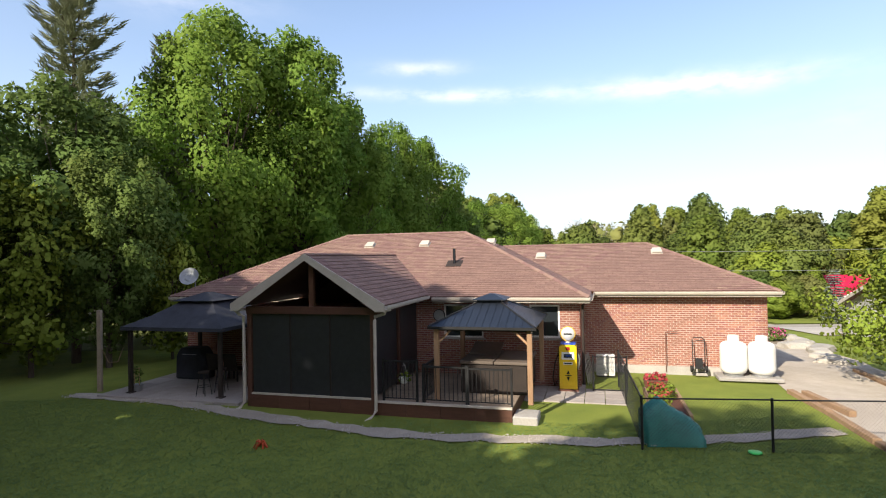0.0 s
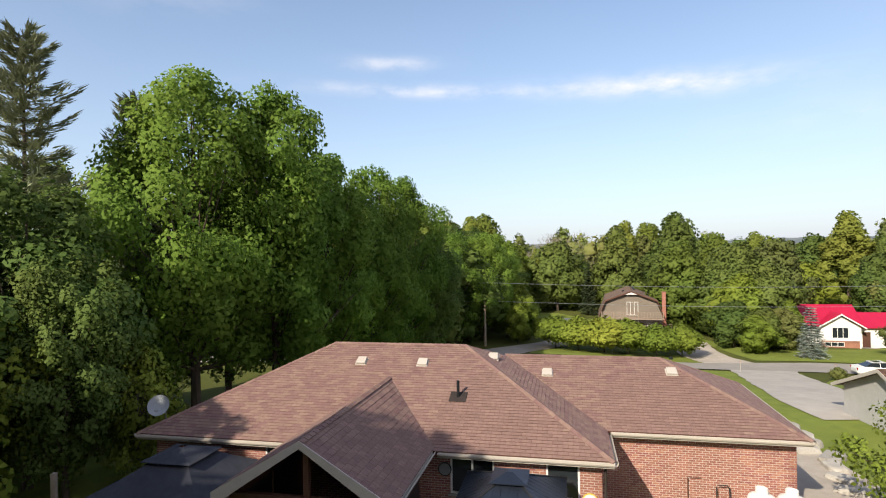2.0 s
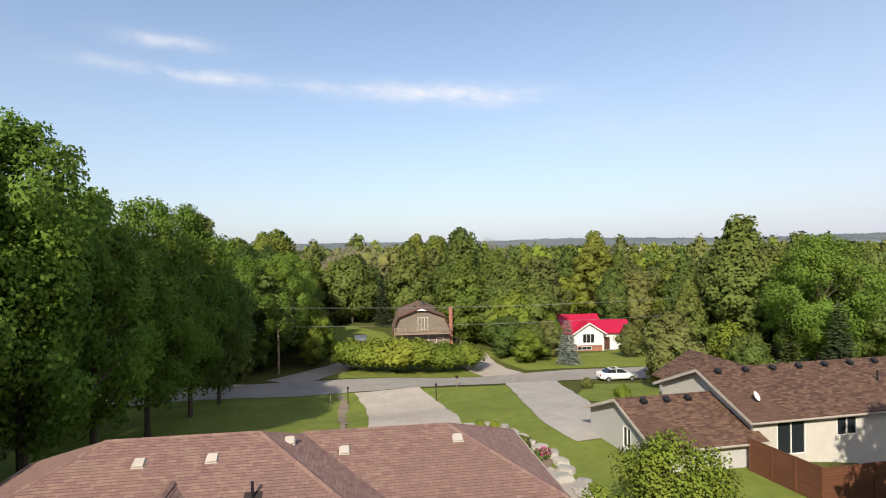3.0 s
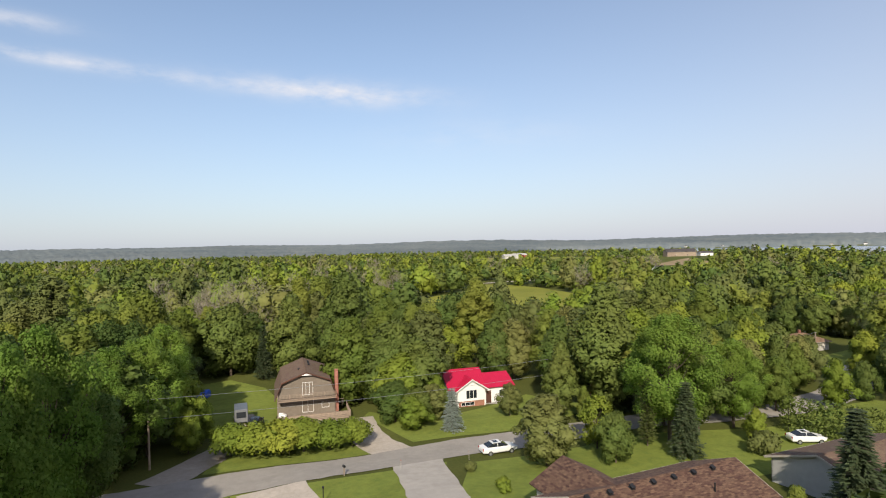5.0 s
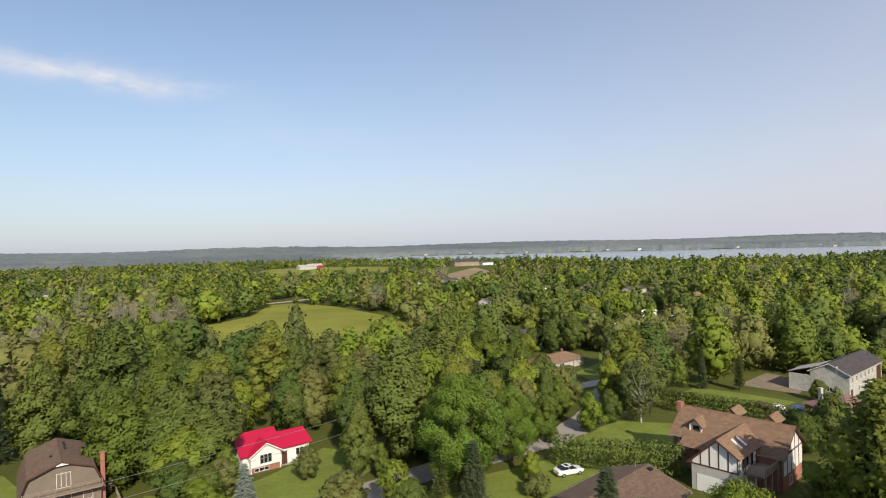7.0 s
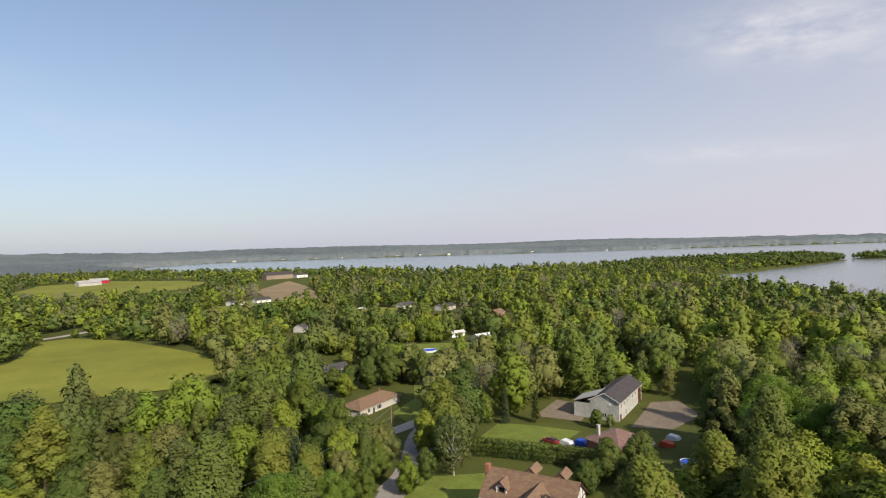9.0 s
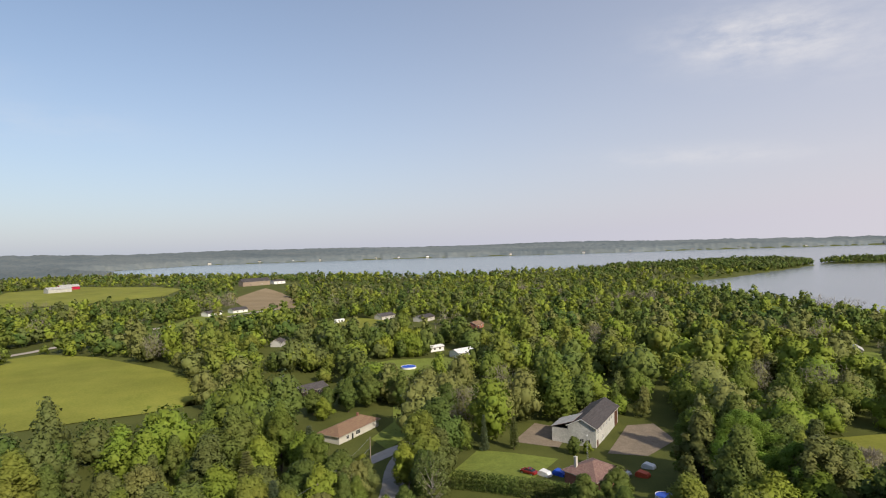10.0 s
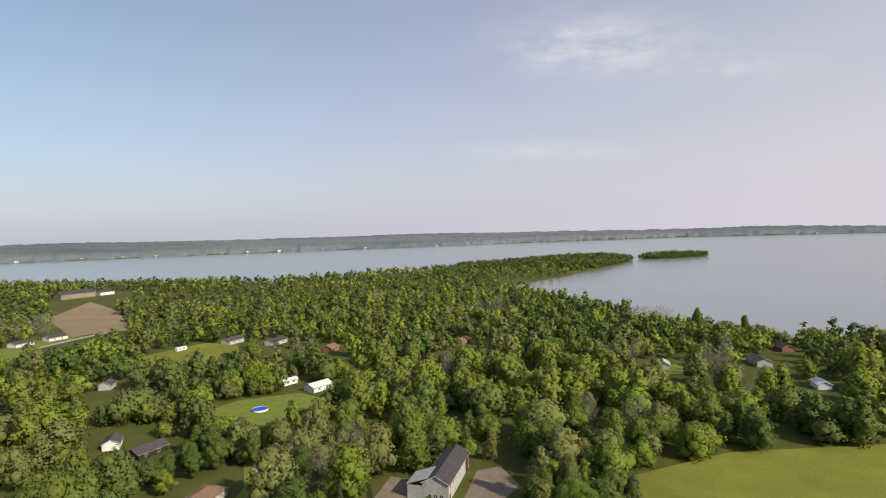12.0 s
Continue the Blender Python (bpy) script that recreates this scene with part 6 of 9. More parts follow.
part("handle", Solid().tube([(-0.3, -0.33, 0.92), (0.3, -0.33, 0.92)], 0.012, 6), STEEL, bbq)


def stool(x, y, turn):
    ob = thing("bar_stool", "tall dark metal bar stool on the patio", "stool", HOUSE @ pose(x, y, -0.36, 0, 0, turn), "bar stools")
    part("seat", Solid().lathe([(0.16, 0.72), (0.19, 0.73), (0.19, 0.77), (0.16, 0.78)], 14), DARK_WOOD, ob)
    for k in range(4):
        a_ = math.pi / 4 + k * math.pi / 2
        part("leg", Solid().tube([(0.13 * math.cos(a_), 0.13 * math.sin(a_), 0.72), (0.24 * math.cos(a_), 0.24 * math.sin(a_), 0)], 0.014, 6), BLACK_METAL, ob)
    part("foot_ring", Solid().tube([(0.19 * math.cos(q * math.pi / 6), 0.19 * math.sin(q * math.pi / 6), 0.3) for q in range(13)], 0.01, 5), BLACK_METAL, ob)


stool(-12.1, -3.2, 0)
stool(-11.9, -2.6, 20)
cab = thing("side_table", "dark wooden side table with pale legs by the screen", "table", HOUSE @ pose(-11.0, -1.6, -0.36))
part("top", Solid().box(-0.5, -0.3, 0.82, 0.5, 0.3, 0.87), GREY_WOOD, cab)
for sx in (-0.45, 0.45):
    for sy in (-0.25, 0.25):
        part("leg", Solid().box(sx - 0.03, sy - 0.03, 0, sx + 0.03, sy + 0.03, 0.82), GREY_WOOD, cab)
for sx in (-13.2, -12.5):
    ch = thing("patio_chair", "dark woven patio chair under the cloth gazebo", "chair", HOUSE @ pose(sx, -1.0, -0.36, 0, 0, 180), "patio chairs")
    part("seat", Solid().box(-0.27, -0.27, 0.38, 0.27, 0.27, 0.45), DARK_WOOD, ch, bevel=0.01)
    part("backrest", Solid().prism([(-0.27, 0.24, 0.45), (0.27, 0.24, 0.45), (0.25, 0.36, 1.0), (-0.25, 0.36, 1.0)], (0, 0.03, 0)), DARK_WOOD, ch)
    for lx in (-0.24, 0.24):
        for ly in (-0.24, 0.24):
            part("leg", Solid().box(lx - 0.02, ly - 0.02, 0, lx + 0.02, ly + 0.02, 0.38), BLACK_METAL, ch)
pot = thing("plant_pot", "pale green pot with a small trellis plant", "plant pot", HOUSE @ pose(-14.85, -3.1, -0.36))
part("pot", Solid().lathe([(0.14, 0), (0.2, 0.2), (0.21, 0.22), (0.18, 0.2)], 14), STEEL, pot)
part("trellis", Solid().tube([(-0.1, 0, 0.2), (-0.1, 0, 0.8)], 0.012, 5).tube([(0.1, 0, 0.2), (0.1, 0, 0.8)], 0.012, 5).tube([(-0.1, 0, 0.5), (0.1, 0, 0.5)], 0.01, 5).tube([(-0.1, 0, 0.75), (0.1, 0, 0.75)], 0.01, 5), CEDAR, pot)
v_, f_ = leaf_cards(rngb, [(0, 0, 0.4), (0.05, 0, 0.65)], [(0.14, 0.14, 0.2)] * 2, [30] * 2, 0.09)
part("foliage", quads_mesh("foliage", v_, f_, LEAF_DEEP), None, pot)
hb = thing("hanging_basket", "pale hanging basket with trailing plants by the railing", "plant basket", HOUSE @ pose(-5.2, -3.3, 0.35))
part("basket", Solid().lathe([(0.08, 0), (0.13, 0.08), (0.16, 0.16), (0.14, 0.15)], 12), WHITE, hb)
part("hanger", Solid().tube([(-0.14, 0, 0.16), (0, 0, 0.6), (0.14, 0, 0.16)], 0.006, 4), WHITE, hb)
v_, f_ = leaf_cards(rngb, [(0, 0, 0.18)], [(0.24, 0.24, 0.16)], [60], 0.08)
part("foliage", quads_mesh("foliage", v_, f_, LEAF_LIGHT), None, hb)
yp = thing("yard_post", "weathered wooden yard post with a cable hook", "post", pose(-12.0, 19.6, ground_at(-12, 19.6)))
part("post", Solid().box(-0.07, -0.07, -0.3, 0.07, 0.07, 2.85), GREY_WOOD, yp, bevel=0.01)
part("cable", Solid().tube([(0.07, 0, 1.5), (0.4, -0.15, 1.05), (0.8, -0.3, 1.1), (1.05, -0.4, 1.6)], 0.012, 5), TIMBER, yp)
orange = thing("orange_toy", "faded orange-red plastic toy heap on the lawn", "toy", pose(-4.45, 13.5, ground_at(-4.5, 13.5) + 0.04))
for i in range(6):
    a_ = i * 1.05
    part("loop", Solid().tube([(0.16 * math.cos(a_), 0.1 * math.sin(a_), 0.0), (0.10 * math.cos(a_ + 0.5), 0.12 * math.sin(a_), 0.16), (-0.12 * math.cos(a_), 0.1, 0.03)], 0.025, 6), ORANGE, orange)
fris = thing("flying_disc", "bright green flying disc lying on the lawn", "disc", pose(6.8, 12.45, ground_at(6.8, 12.45) + 0.05), solid=Solid().lathe([(0.13, 0.0), (0.145, 0.01), (0.14, 0.035), (0.1, 0.045), (0.02, 0.045)], 20), material=GREEN_PLASTIC, smooth=True)

# ---- houses of the neighbourhood ----
def board_wall(parent, p0, p1, z0, z1, material, holes=(), thick=0.16, pitch=0.0, name="wall", peak=None):
    """A wall from p0 to p1 (outside on the right of that way) with openings; pitch: height of its lapped boards; peak: a gable's (place along, height)."""
    a, b = Vector((*p0, 0)), Vector((*p1, 0))
    L, ex = (b - a).length, (b - a).normalized()
    back = Vector((-ex.y, ex.x, 0)) * thick
    at = lambda x, z: a + ex * x + Vector((0, 0, z))
    w = Solid()
    rs = [r for r in rects_around(0, L, z0, z1, holes) if r[2] - r[0] > 0.01 and r[3] - r[1] > 0.01]
    for x0, q0, x1, q1 in rs:
        w.prism([at(x0, q0), at(x1, q0), at(x1, q1), at(x0, q1)], back)
    if peak:
        w.prism([at(0, z1), at(L, z1), at(*peak)], back)
    ob = part(name, w, material, parent)
    if pitch:
        for x0, q0, x1, q1 in rs:
            clad(ob, "board", [at(x0, q0), at(x1, q0), at(x1, q1), at(x0, q1)], 60.0, pitch, 0.006, 0.004, material, bond=0, lift=0.001, tilt=0.012, rest="lap_board")
        if peak:
            clad(ob, "board", [at(0, z1), at(L, z1), at(*peak)], 60.0, pitch, 0.006, 0.004, material, bond=0, lift=0.001, tilt=0.012, rest="lap_board")
    return ob


def wall_window(parent, p0, p1, x, z, w, h, sashes=2, mat=WHITE, sill=False):
    """A window in the wall from p0 to p1, x along it."""
    a, b = Vector((*p0, 0)), Vector((*p1, 0))
    ex = (b - a).normalized()
    q = a + ex * x
    return window(parent, pose(q.x, q.y, z, 0, 0, math.degrees(math.atan2(ex.y, ex.x))) , w, h, mat, sashes, sill)


def gable_body(ob, x0, x1, y0, y1, foot, eave, ridge, walls, roof, over=0.45, wins=(), pitch=0.0, shingle=(0.6, 0.29), trim=FASCIA, loose=0, sides="snew"):
    """A house body with its ridge along x: walls, two roof planes, rake boards, gutters, and windows (side, along, sill, width, height, sashes)."""
    ym = (y0 + y1) / 2
    corner = {"s": ((x0, y0), (x1, y0)), "e": ((x1, y0), (x1, y1)), "n": ((x1, y1), (x0, y1)), "w": ((x0, y1), (x0, y0))}
    for s in sides:
        p0, p1 = corner[s]
        hs = [(a - w / 2, z, a + w / 2, z + h) for sd, a, z, w, h, n in wins if sd == s]
        board_wall(ob, p0, p1, foot, eave, walls, hs, pitch=pitch, peak=((y1 - y0) / 2, ridge) if s in "ew" else None)
        for sd, a, z, w, h, n in wins:
            if sd == s:
                wall_window(ob, p0, p1, a, z, w, h, n)
    k = (ridge - eave) / ((y1 - y0) / 2)
    e, r = eave - k * over + 0.08, ridge + 0.08
    roof_slab(ob, [(x0 - over, y0 - over, e), (x1 + over, y0 - over, e), (x1 + over, ym, r), (x0 - over, ym, r)], *shingle, roof, loose, (x0, y0, e))
    roof_slab(ob, [(x1 + over, y1 + over, e), (x0 - over, y1 + over, e), (x0 - over, ym, r), (x1 + over, ym, r)], *shingle, roof)
    ridge_caps(ob, (x0 - over, ym, r), (x1 + over, ym, r), roof)
    for x in (x0 - over - 0.03, x1 + over + 0.005):
        for y, s in ((y0 - over, 1), (y1 + over, -1)):
            part("rake_board", Solid().prism([(x, y, e + 0.02), (x, ym, r + 0.02), (x, ym, r - 0.18), (x, y, e - 0.18)], (0.025, 0, 0)), trim, ob)
    gutter(ob, (x0 - over, y0 - over, e), (x1 + over, y0 - over, e))
    gutter(ob, (x1 + over, y1 + over, e), (x0 - over, y1 + over, e))


def hip_body(ob, x0, x1, y0, y1, foot, eave, ridge, walls, roof, over=0.5, wins=(), pitch=0.0, shingle=(0.6, 0.29)):
    """A house body under a hipped roof with its ridge along x."""
    corner = {"s": ((x0, y0), (x1, y0)), "e": ((x1, y0), (x1, y1)), "n": ((x1, y1), (x0, y1)), "w": ((x0, y1), (x0, y0))}
    for s in "snew":
        p0, p1 = corner[s]
        hs = [(a - w / 2, z, a + w / 2, z + h) for sd, a, z, w, h, n in wins if sd == s]
        board_wall(ob, p0, p1, foot, eave, walls, hs, pitch=pitch)
        for sd, a, z, w, h, n in wins:
            if sd == s:
                wall_window(ob, p0, p1, a, z, w, h, n)
    X0, X1, Y0, Y1, ym = x0 - over, x1 + over, y0 - over, y1 + over, (y0 + y1) / 2
    run = (Y1 - Y0) / 2
    A, B = (X0 + run, ym, ridge), (X1 - run, ym, ridge)
    roof_slab(ob, [(X0, Y0, eave), (X1, Y0, eave), B, A], *shingle, roof)
    roof_slab(ob, [(X1, Y1, eave), (X0, Y1, eave), A, B], *shingle, roof)
    roof_slab(ob, [(X1, Y0, eave), (X1, Y1, eave), B], *shingle, roof)
    roof_slab(ob, [(X0, Y1, eave), (X0, Y0, eave), A], *shingle, roof)
    for p, q in ((A, B), (A, (X0, Y0, eave)), (A, (X0, Y1, eave)), (B, (X1, Y0, eave)), (B, (X1, Y1, eave))):
        ridge_caps(ob, p, q, roof)
    for p, q in (((X0, Y0, eave), (X1, Y0, eave)), ((X1, Y0, eave), (X1, Y1, eave)), ((X1, Y1, eave), (X0, Y1, eave)), ((X0, Y1, eave), (X0, Y0, eave))):
        gutter(ob, p, q)


def chimney(ob, x, y, z0, z1, w=0.6, d=0.45, mat=BRICK):
    s = Solid().box(x - w / 2, y - d / 2, z0, x + w / 2, y + d / 2, z1)
    s.box(x - w / 2 - 0.05, y - d / 2 - 0.05, z1, x + w / 2 + 0.05, y + d / 2 + 0.05, z1 + 0.1)
    return part("chimney", s, mat, ob)


# vinyl-sided neighbour with its garage
nbr = thing("vinyl_house", "long low house with pale vinyl siding and dark brown shingle roof", "house", pose(28.77, 24.69, 0, 0, 0, -12.2))
gable_body(nbr, 0, 16.2, 0, 9.2, -1.9, 1.72, 3.59, CREAM, SHINGLE_DARK, wins=(("s", 2.6, -0.65, 2.0, 2.1, 2), ("s", 6.6, 0.2, 1.5, 1.25, 2), ("s", 9.9, 0.4, 0.8, 0.95, 1), ("s", 14.2, 0.2, 1.3, 1.25, 2)), pitch=0.12, shingle=(0.33, 0.145), loose=150)
gable_body(nbr, -6.45, -0.1, -0.4, 7.9, -2.6, 0.70, 2.28, GREY_SIDING, SHINGLE_DARK, wins=(("w", 4.9, -0.55, 0.95, 1.35, 2),), pitch=0.12, shingle=(0.33, 0.145), loose=150, sides="snw")
for i in range(7):
    x = 0.8 + i * 2.1
    roof_vent(nbr, pose(x, 4.1, 3.59 - 0.405 * 0.5 + 0.1, 21))
for x in (-5.2, -3.6, -2.1):
    roof_vent(nbr, pose(x, 3.2, 2.28 - 0.39 * 0.55 + 0.1, 20))
part("vent_pipe", Solid().tube([(11.5, 2.2, 2.4), (11.5, 2.2, 3.4)], 0.06), BLACK_METAL, nbr)
part("dish", Solid().lathe([(0.02, 0.0), (0.16, 0.03), (0.30, 0.10), (0.31, 0.11), (0.16, 0.045), (0.02, 0.015)], 16), WHITE, nbr, "small grey dish", m=pose(1.2, 1.2, 2.6, 60, 0, 30))
board_wall(nbr, (1.3, 11.6), (1.3, 9.3), -1.9, 1.7, CREAM)
board_wall(nbr, (7.3, 11.6), (1.3, 11.6), -1.9, 1.7, CREAM, peak=(3.0, 3.1))
roof_slab(nbr, [(0.8, 12.0, 1.62), (0.8, 8.6, 1.62), (4.3, 5.2, 3.45), (4.3, 12.0, 3.45)], 0.33, 0.2, SHINGLE_DARK)
roof_slab(nbr, [(7.8, 8.6, 1.62), (7.8, 12.0, 1.62), (4.3, 12.0, 3.45), (4.3, 5.2, 3.45)], 0.33, 0.2, SHINGLE_DARK)

# privacy fence and patio behind the neighbour
def privacy_fence(p0, p1, h, name="privacy_fence"):
    a, b = Vector((*p0, 0)), Vector((*p1, 0))
    L, d = (b - a).length, (b - a).normalized()
    f = thing(name, "dark red-brown stained board fence round the patio", "fence", pose(a.x, a.y, ground_at(a.x, a.y) - 0.05, 0, 0, math.degrees(math.atan2(d.y, d.x))), "patio fence")
    n = int(L / 1.9) + 1
    for i in range(n + 1):
        part("post", Solid().box(i * L / n - 0.06, -0.06, -0.4, i * L / n + 0.06, 0.06, h + 0.05), FENCE_RED, f)
    bd = Solid().box(0, -0.02, 0, 1, 0.02, 0.145).mesh("board", FENCE_RED)
    rows = int(h / 0.155)
    for i in range(n):
        for k in range(rows):
            ob = part("board", bd, FENCE_RED, f)
            ob.matrix_basis = Matrix.Translation((i * L / n + 0.062, 0, 0.1 + k * 0.155)) @ Matrix.Diagonal((L / n - 0.124, 1, 1, 1))
    return f


FENCE_RED = surface("red-brown fence stain", (0.095, 0.036, 0.018), (0.165, 0.065, 0.034), 3, 0.75, bump=0.15, stretch=(1, 1, 5), each=0.12)
privacy_fence((27.6, 24.0), (27.0, 19.6), 1.9)
privacy_fence((27.0, 19.6), (33.0, 18.2), 1.9)


# gambrel house across the street
gam = thing("gambrel_house", "brown gambrel-roofed house with grey-brown boards, balcony and long wooden deck", "house", pose(33.1, 88.6, -5.3, 0, 0, -19))
W, D = 4.6, 12.0
GZ = ((5.0, 3.3), (3.9, 6.0), (0.0, 7.5))
for y, flip in ((0.0, 1), (D, -1)):
    prof = [(-W, 0), (W, 0), (W, 3.6), (3.7, 5.9), (0, 7.3), (-3.7, 5.9), (-W, 3.6)]
    part("wall", Solid().prism([(x, y, z) for x, z in prof], (0, 0.16 * flip, 0)), OLIVE_SIDING, gam)
    clad(gam, "board", [(-W * flip, y, 0.3), (W * flip, y, 0.3), (W * flip, y, 3.6), (3.7 * flip, y, 5.9), (0, y, 7.3), (-3.7 * flip, y, 5.9), (-W * flip, y, 3.6)], 60, 0.16, 0.006, 0.004, OLIVE_SIDING, bond=0, lift=0.001, tilt=0.014, rest="lap_board")
for x in (-W, W - 0.16):
    part("wall", Solid().box(x, 0.16, 0, x + 0.16, D - 0.16, 3.4), OLIVE_SIDING, gam)
for s in (1, -1):
    y0, y1 = (-0.6, D + 0.4) if s > 0 else (D + 0.4, -0.6)
    roof_slab(gam, [(s * 5.0, y0, 3.2), (s * 5.0, y1, 3.2), (s * 3.85, y1, 6.05), (s * 3.85, y0, 6.05)], 0.6, 0.29, SHINGLE_BROWN)
    roof_slab(gam, [(s * 3.95, y0, 6.0), (s * 3.95, y1, 6.0), (0, y1, 7.5), (0, y0, 7.5)], 0.6, 0.29, SHINGLE_BROWN)
ridge_caps(gam, (0, -0.6, 7.5), (0, D + 0.4, 7.5), SHINGLE_BROWN)
part("rake_board", Solid().prism([(-4.0, -0.63, 6.0), (0, -0.63, 7.5), (4.0, -0.63, 6.0), (3.9, -0.63, 5.82), (0, -0.63, 7.3), (-3.9, -0.63, 5.82)], (0, 0.03, 0)), BROWN_TRIM, gam)
part("gable_panel", Solid().prism([(-1.1, -0.60, 6.95), (1.1, -0.60, 6.95), (0, -0.60, 7.38)], (0, 0.03, 0)), WHITE, gam)
chimney(gam, 4.92, 0.9, 0, 7.2, 0.55, 0.6, BRICK)
for x in (-0.7,):
    window(gam, pose(x + 0.9, -0.02, 3.7), 1.7, 2.05, WHITE, 3, False)
    window(gam, pose(x + 0.9, -0.02, 0.9), 1.8, 2.1, WHITE, 2, False)
window(gam, pose(3.0, -0.02, 1.4), 1.2, 1.0, WHITE, 1, False)
roof_vent(gam, pose(-1.0, 4, 7.1, 0, -21, 0))
for y in (6.5, 8.0, 9.4):
    roof_vent(gam, pose(0.7, y, 7.22, 0, 21, 0))


def rail_run(ob, a, b, h, gap, mat, post_gap=1.8, thick=0.05, top=0.06):
    """A railing from a to b: posts, top and bottom rails, balusters."""
    a, b = Vector(a), Vector(b)
    L, d = (b - a).length, (b - a).normalized()
    m = pose(*a, 0, 0, math.degrees(math.atan2(d.y, d.x)))
    n = max(1, round(L / post_gap))
    pm = Solid().box(-0.045, -0.045, 0, 0.045, 0.045, h + 0.05).mesh("post", mat)
    for i in range(n + 1):
        part("post", pm, mat, ob, m=m @ pose(L * i / n, 0, 0))
    part("rail", Solid().box(0, -top / 2, h - 0.05, L, top / 2, h), mat, ob, m=m)
    part("rail", Solid().box(0, -0.02, 0.08, L, 0.02, 0.13), mat, ob, m=m)
    bm_ = Solid().box(-thick / 2, -thick / 2, 0.13, thick / 2, thick / 2, h - 0.05).mesh("baluster", mat)
    for i in range(1, int(L / gap)):
        part("baluster", bm_, mat, ob, m=m @ pose(i * gap, 0, 0))


def plank_floor(ob, x0, y0, x1, y1, z, mat, across=0.14, thick=0.04):
    n = int((y1 - y0) / across)
    pl = Solid().box(x0, 0, 0, x1, across - 0.012, thick).mesh("plank", mat)
    for i in range(n):
        part("plank", pl, mat, ob, m=pose(0, y0 + i * across, z))


part("balcony_floor", Solid().box(-4.5, -1.5, 3.15, 4.6, -0.61, 3.35), GREY_WOOD, gam)
rail_run(gam, (-4.5, -1.45, 3.35), (4.6, -1.45, 3.35), 0.95, 0.22, GREY_WOOD)
gdeck = thing("deck", "long weathered wooden deck with plank railing", "deck", pose(33.1, 88.6, -5.3, 0, 0, -19))
plank_floor(gdeck, -4.6, -3.6, 6.6, -0.1, 0.55, GREY_WOOD)
for x in (-4.5, -1.8, 1.0, 3.8, 6.5):
    part("post", Solid().box(x - 0.08, -3.6, -0.4, x + 0.08, -3.45, 0.55), GREY_WOOD, gdeck)
for k in range(5):
    part("rail_board", Solid().box(-4.6, -3.66, 0.15 + k * 0.27, 6.6, -3.62, 0.36 + k * 0.27), GREY_WOOD, gdeck)
rail_run(gdeck, (6.6, -3.6, 0.6), (6.6, 1.5, 0.6), 1.0, 0.2, GREY_WOOD)
for i, z in enumerate((0.0, 0.4, 0.8, 1.2, 1.6, 2.0)):
    part("tread", Solid().box(5.0, 3.4 - i * 0.3, z, 6.2, 3.7 - i * 0.3, z + 0.05), GREY_WOOD, gdeck)

# red-roofed house
red = thing("red_roofed_house", "white house with bright red steel roof and brick base", "house", pose(57.8, 76.6, -5.4, 0, 0, -18))


def steel_roof(ob, poly, mat=RED_METAL, rib=0.4):
    P = [Vector(p) for p in poly]
    nz = (P[1] - P[0]).cross(P[2] - P[0]).normalized()
    r = part("roof", Solid().prism(P, -nz * 0.08), mat, ob)
    clad(r, "panel", poly, rib, 30.0, 0.012, 0.03, mat, bond=0, rest="steel_rib")


# main part with its front gable, and the lower part beside it
board_wall(red, (-2.5, 0), (2.5, 0), 1.0, 3.0, WHITE, [(1.5, 1.35, 3.5, 2.85)], pitch=0.12, peak=(2.5, 4.5))
board_wall(red, (-2.5, 0.05), (2.5, 0.05), -0.6, 1.0, BRICK, [(0.6, 0.2, 3.0, 0.8)])
wall_window(red, (-2.5, 0), (2.5, 0), 2.5, 1.35, 2.0, 1.5, 3)
wall_window(red, (-2.5, 0.05), (2.5, 0.05), 1.8, 0.2, 2.4, 0.6, 3)
board_wall(red, (2.5, 0), (2.5, 1.2), -0.6, 3.0, WHITE)
board_wall(red, (-2.5, 0.7), (-2.5, 0), -0.6, 3.0, WHITE)
board_wall(red, (-3.6, 0.8), (-2.5, 0.8), -0.6, 3.0, WHITE)
board_wall(red, (-3.6, 8.4), (-3.6, 0.8), -0.6, 3.0, WHITE, [(2.0, 0.9, 3.2, 2.1), (5.0, 0.9, 6.2, 2.1)], pitch=0.12, peak=(3.8, 5.4))
wall_window(red, (-3.6, 8.4), (-3.6, 0.8), 2.6, 0.9, 1.2, 1.2, 2)
wall_window(red, (-3.6, 8.4), (-3.6, 0.8), 5.6, 0.9, 1.2, 1.2, 2)
board_wall(red, (2.7, 1.2), (8.0, 1.2), -0.6, 2.9, WHITE, [(2.9, 0.9, 4.3, 2.1), (0.4, -0.1, 1.4, 2.1)], pitch=0.12)
wall_window(red, (2.7, 1.2), (8.0, 1.2), 3.6, 0.9, 1.4, 1.2, 2)
part("door", Solid().box(3.1, 1.24, -0.1, 4.1, 1.3, 2.1), BROWN_TRIM, red, "dark front door")
board_wall(red, (8.0, 1.2), (8.0, 8), -0.6, 2.9, WHITE, peak=(3.4, 4.3))
board_wall(red, (2.8, 8.4), (2.8, 0.8), 2.9, 3.0, WHITE, peak=(3.8, 5.4))
board_wall(red, (8.0, 8), (-3.6, 8), -0.6, 2.9, WHITE)
steel_roof(red, [(-4.0, 0.3, 2.9), (3.2, 0.3, 2.9), (3.2, 4.6, 5.6), (-4.0, 4.6, 5.6)])
steel_roof(red, [(3.2, 8.9, 2.9), (-4.0, 8.9, 2.9), (-4.0, 4.6, 5.6), (3.2, 4.6, 5.6)])
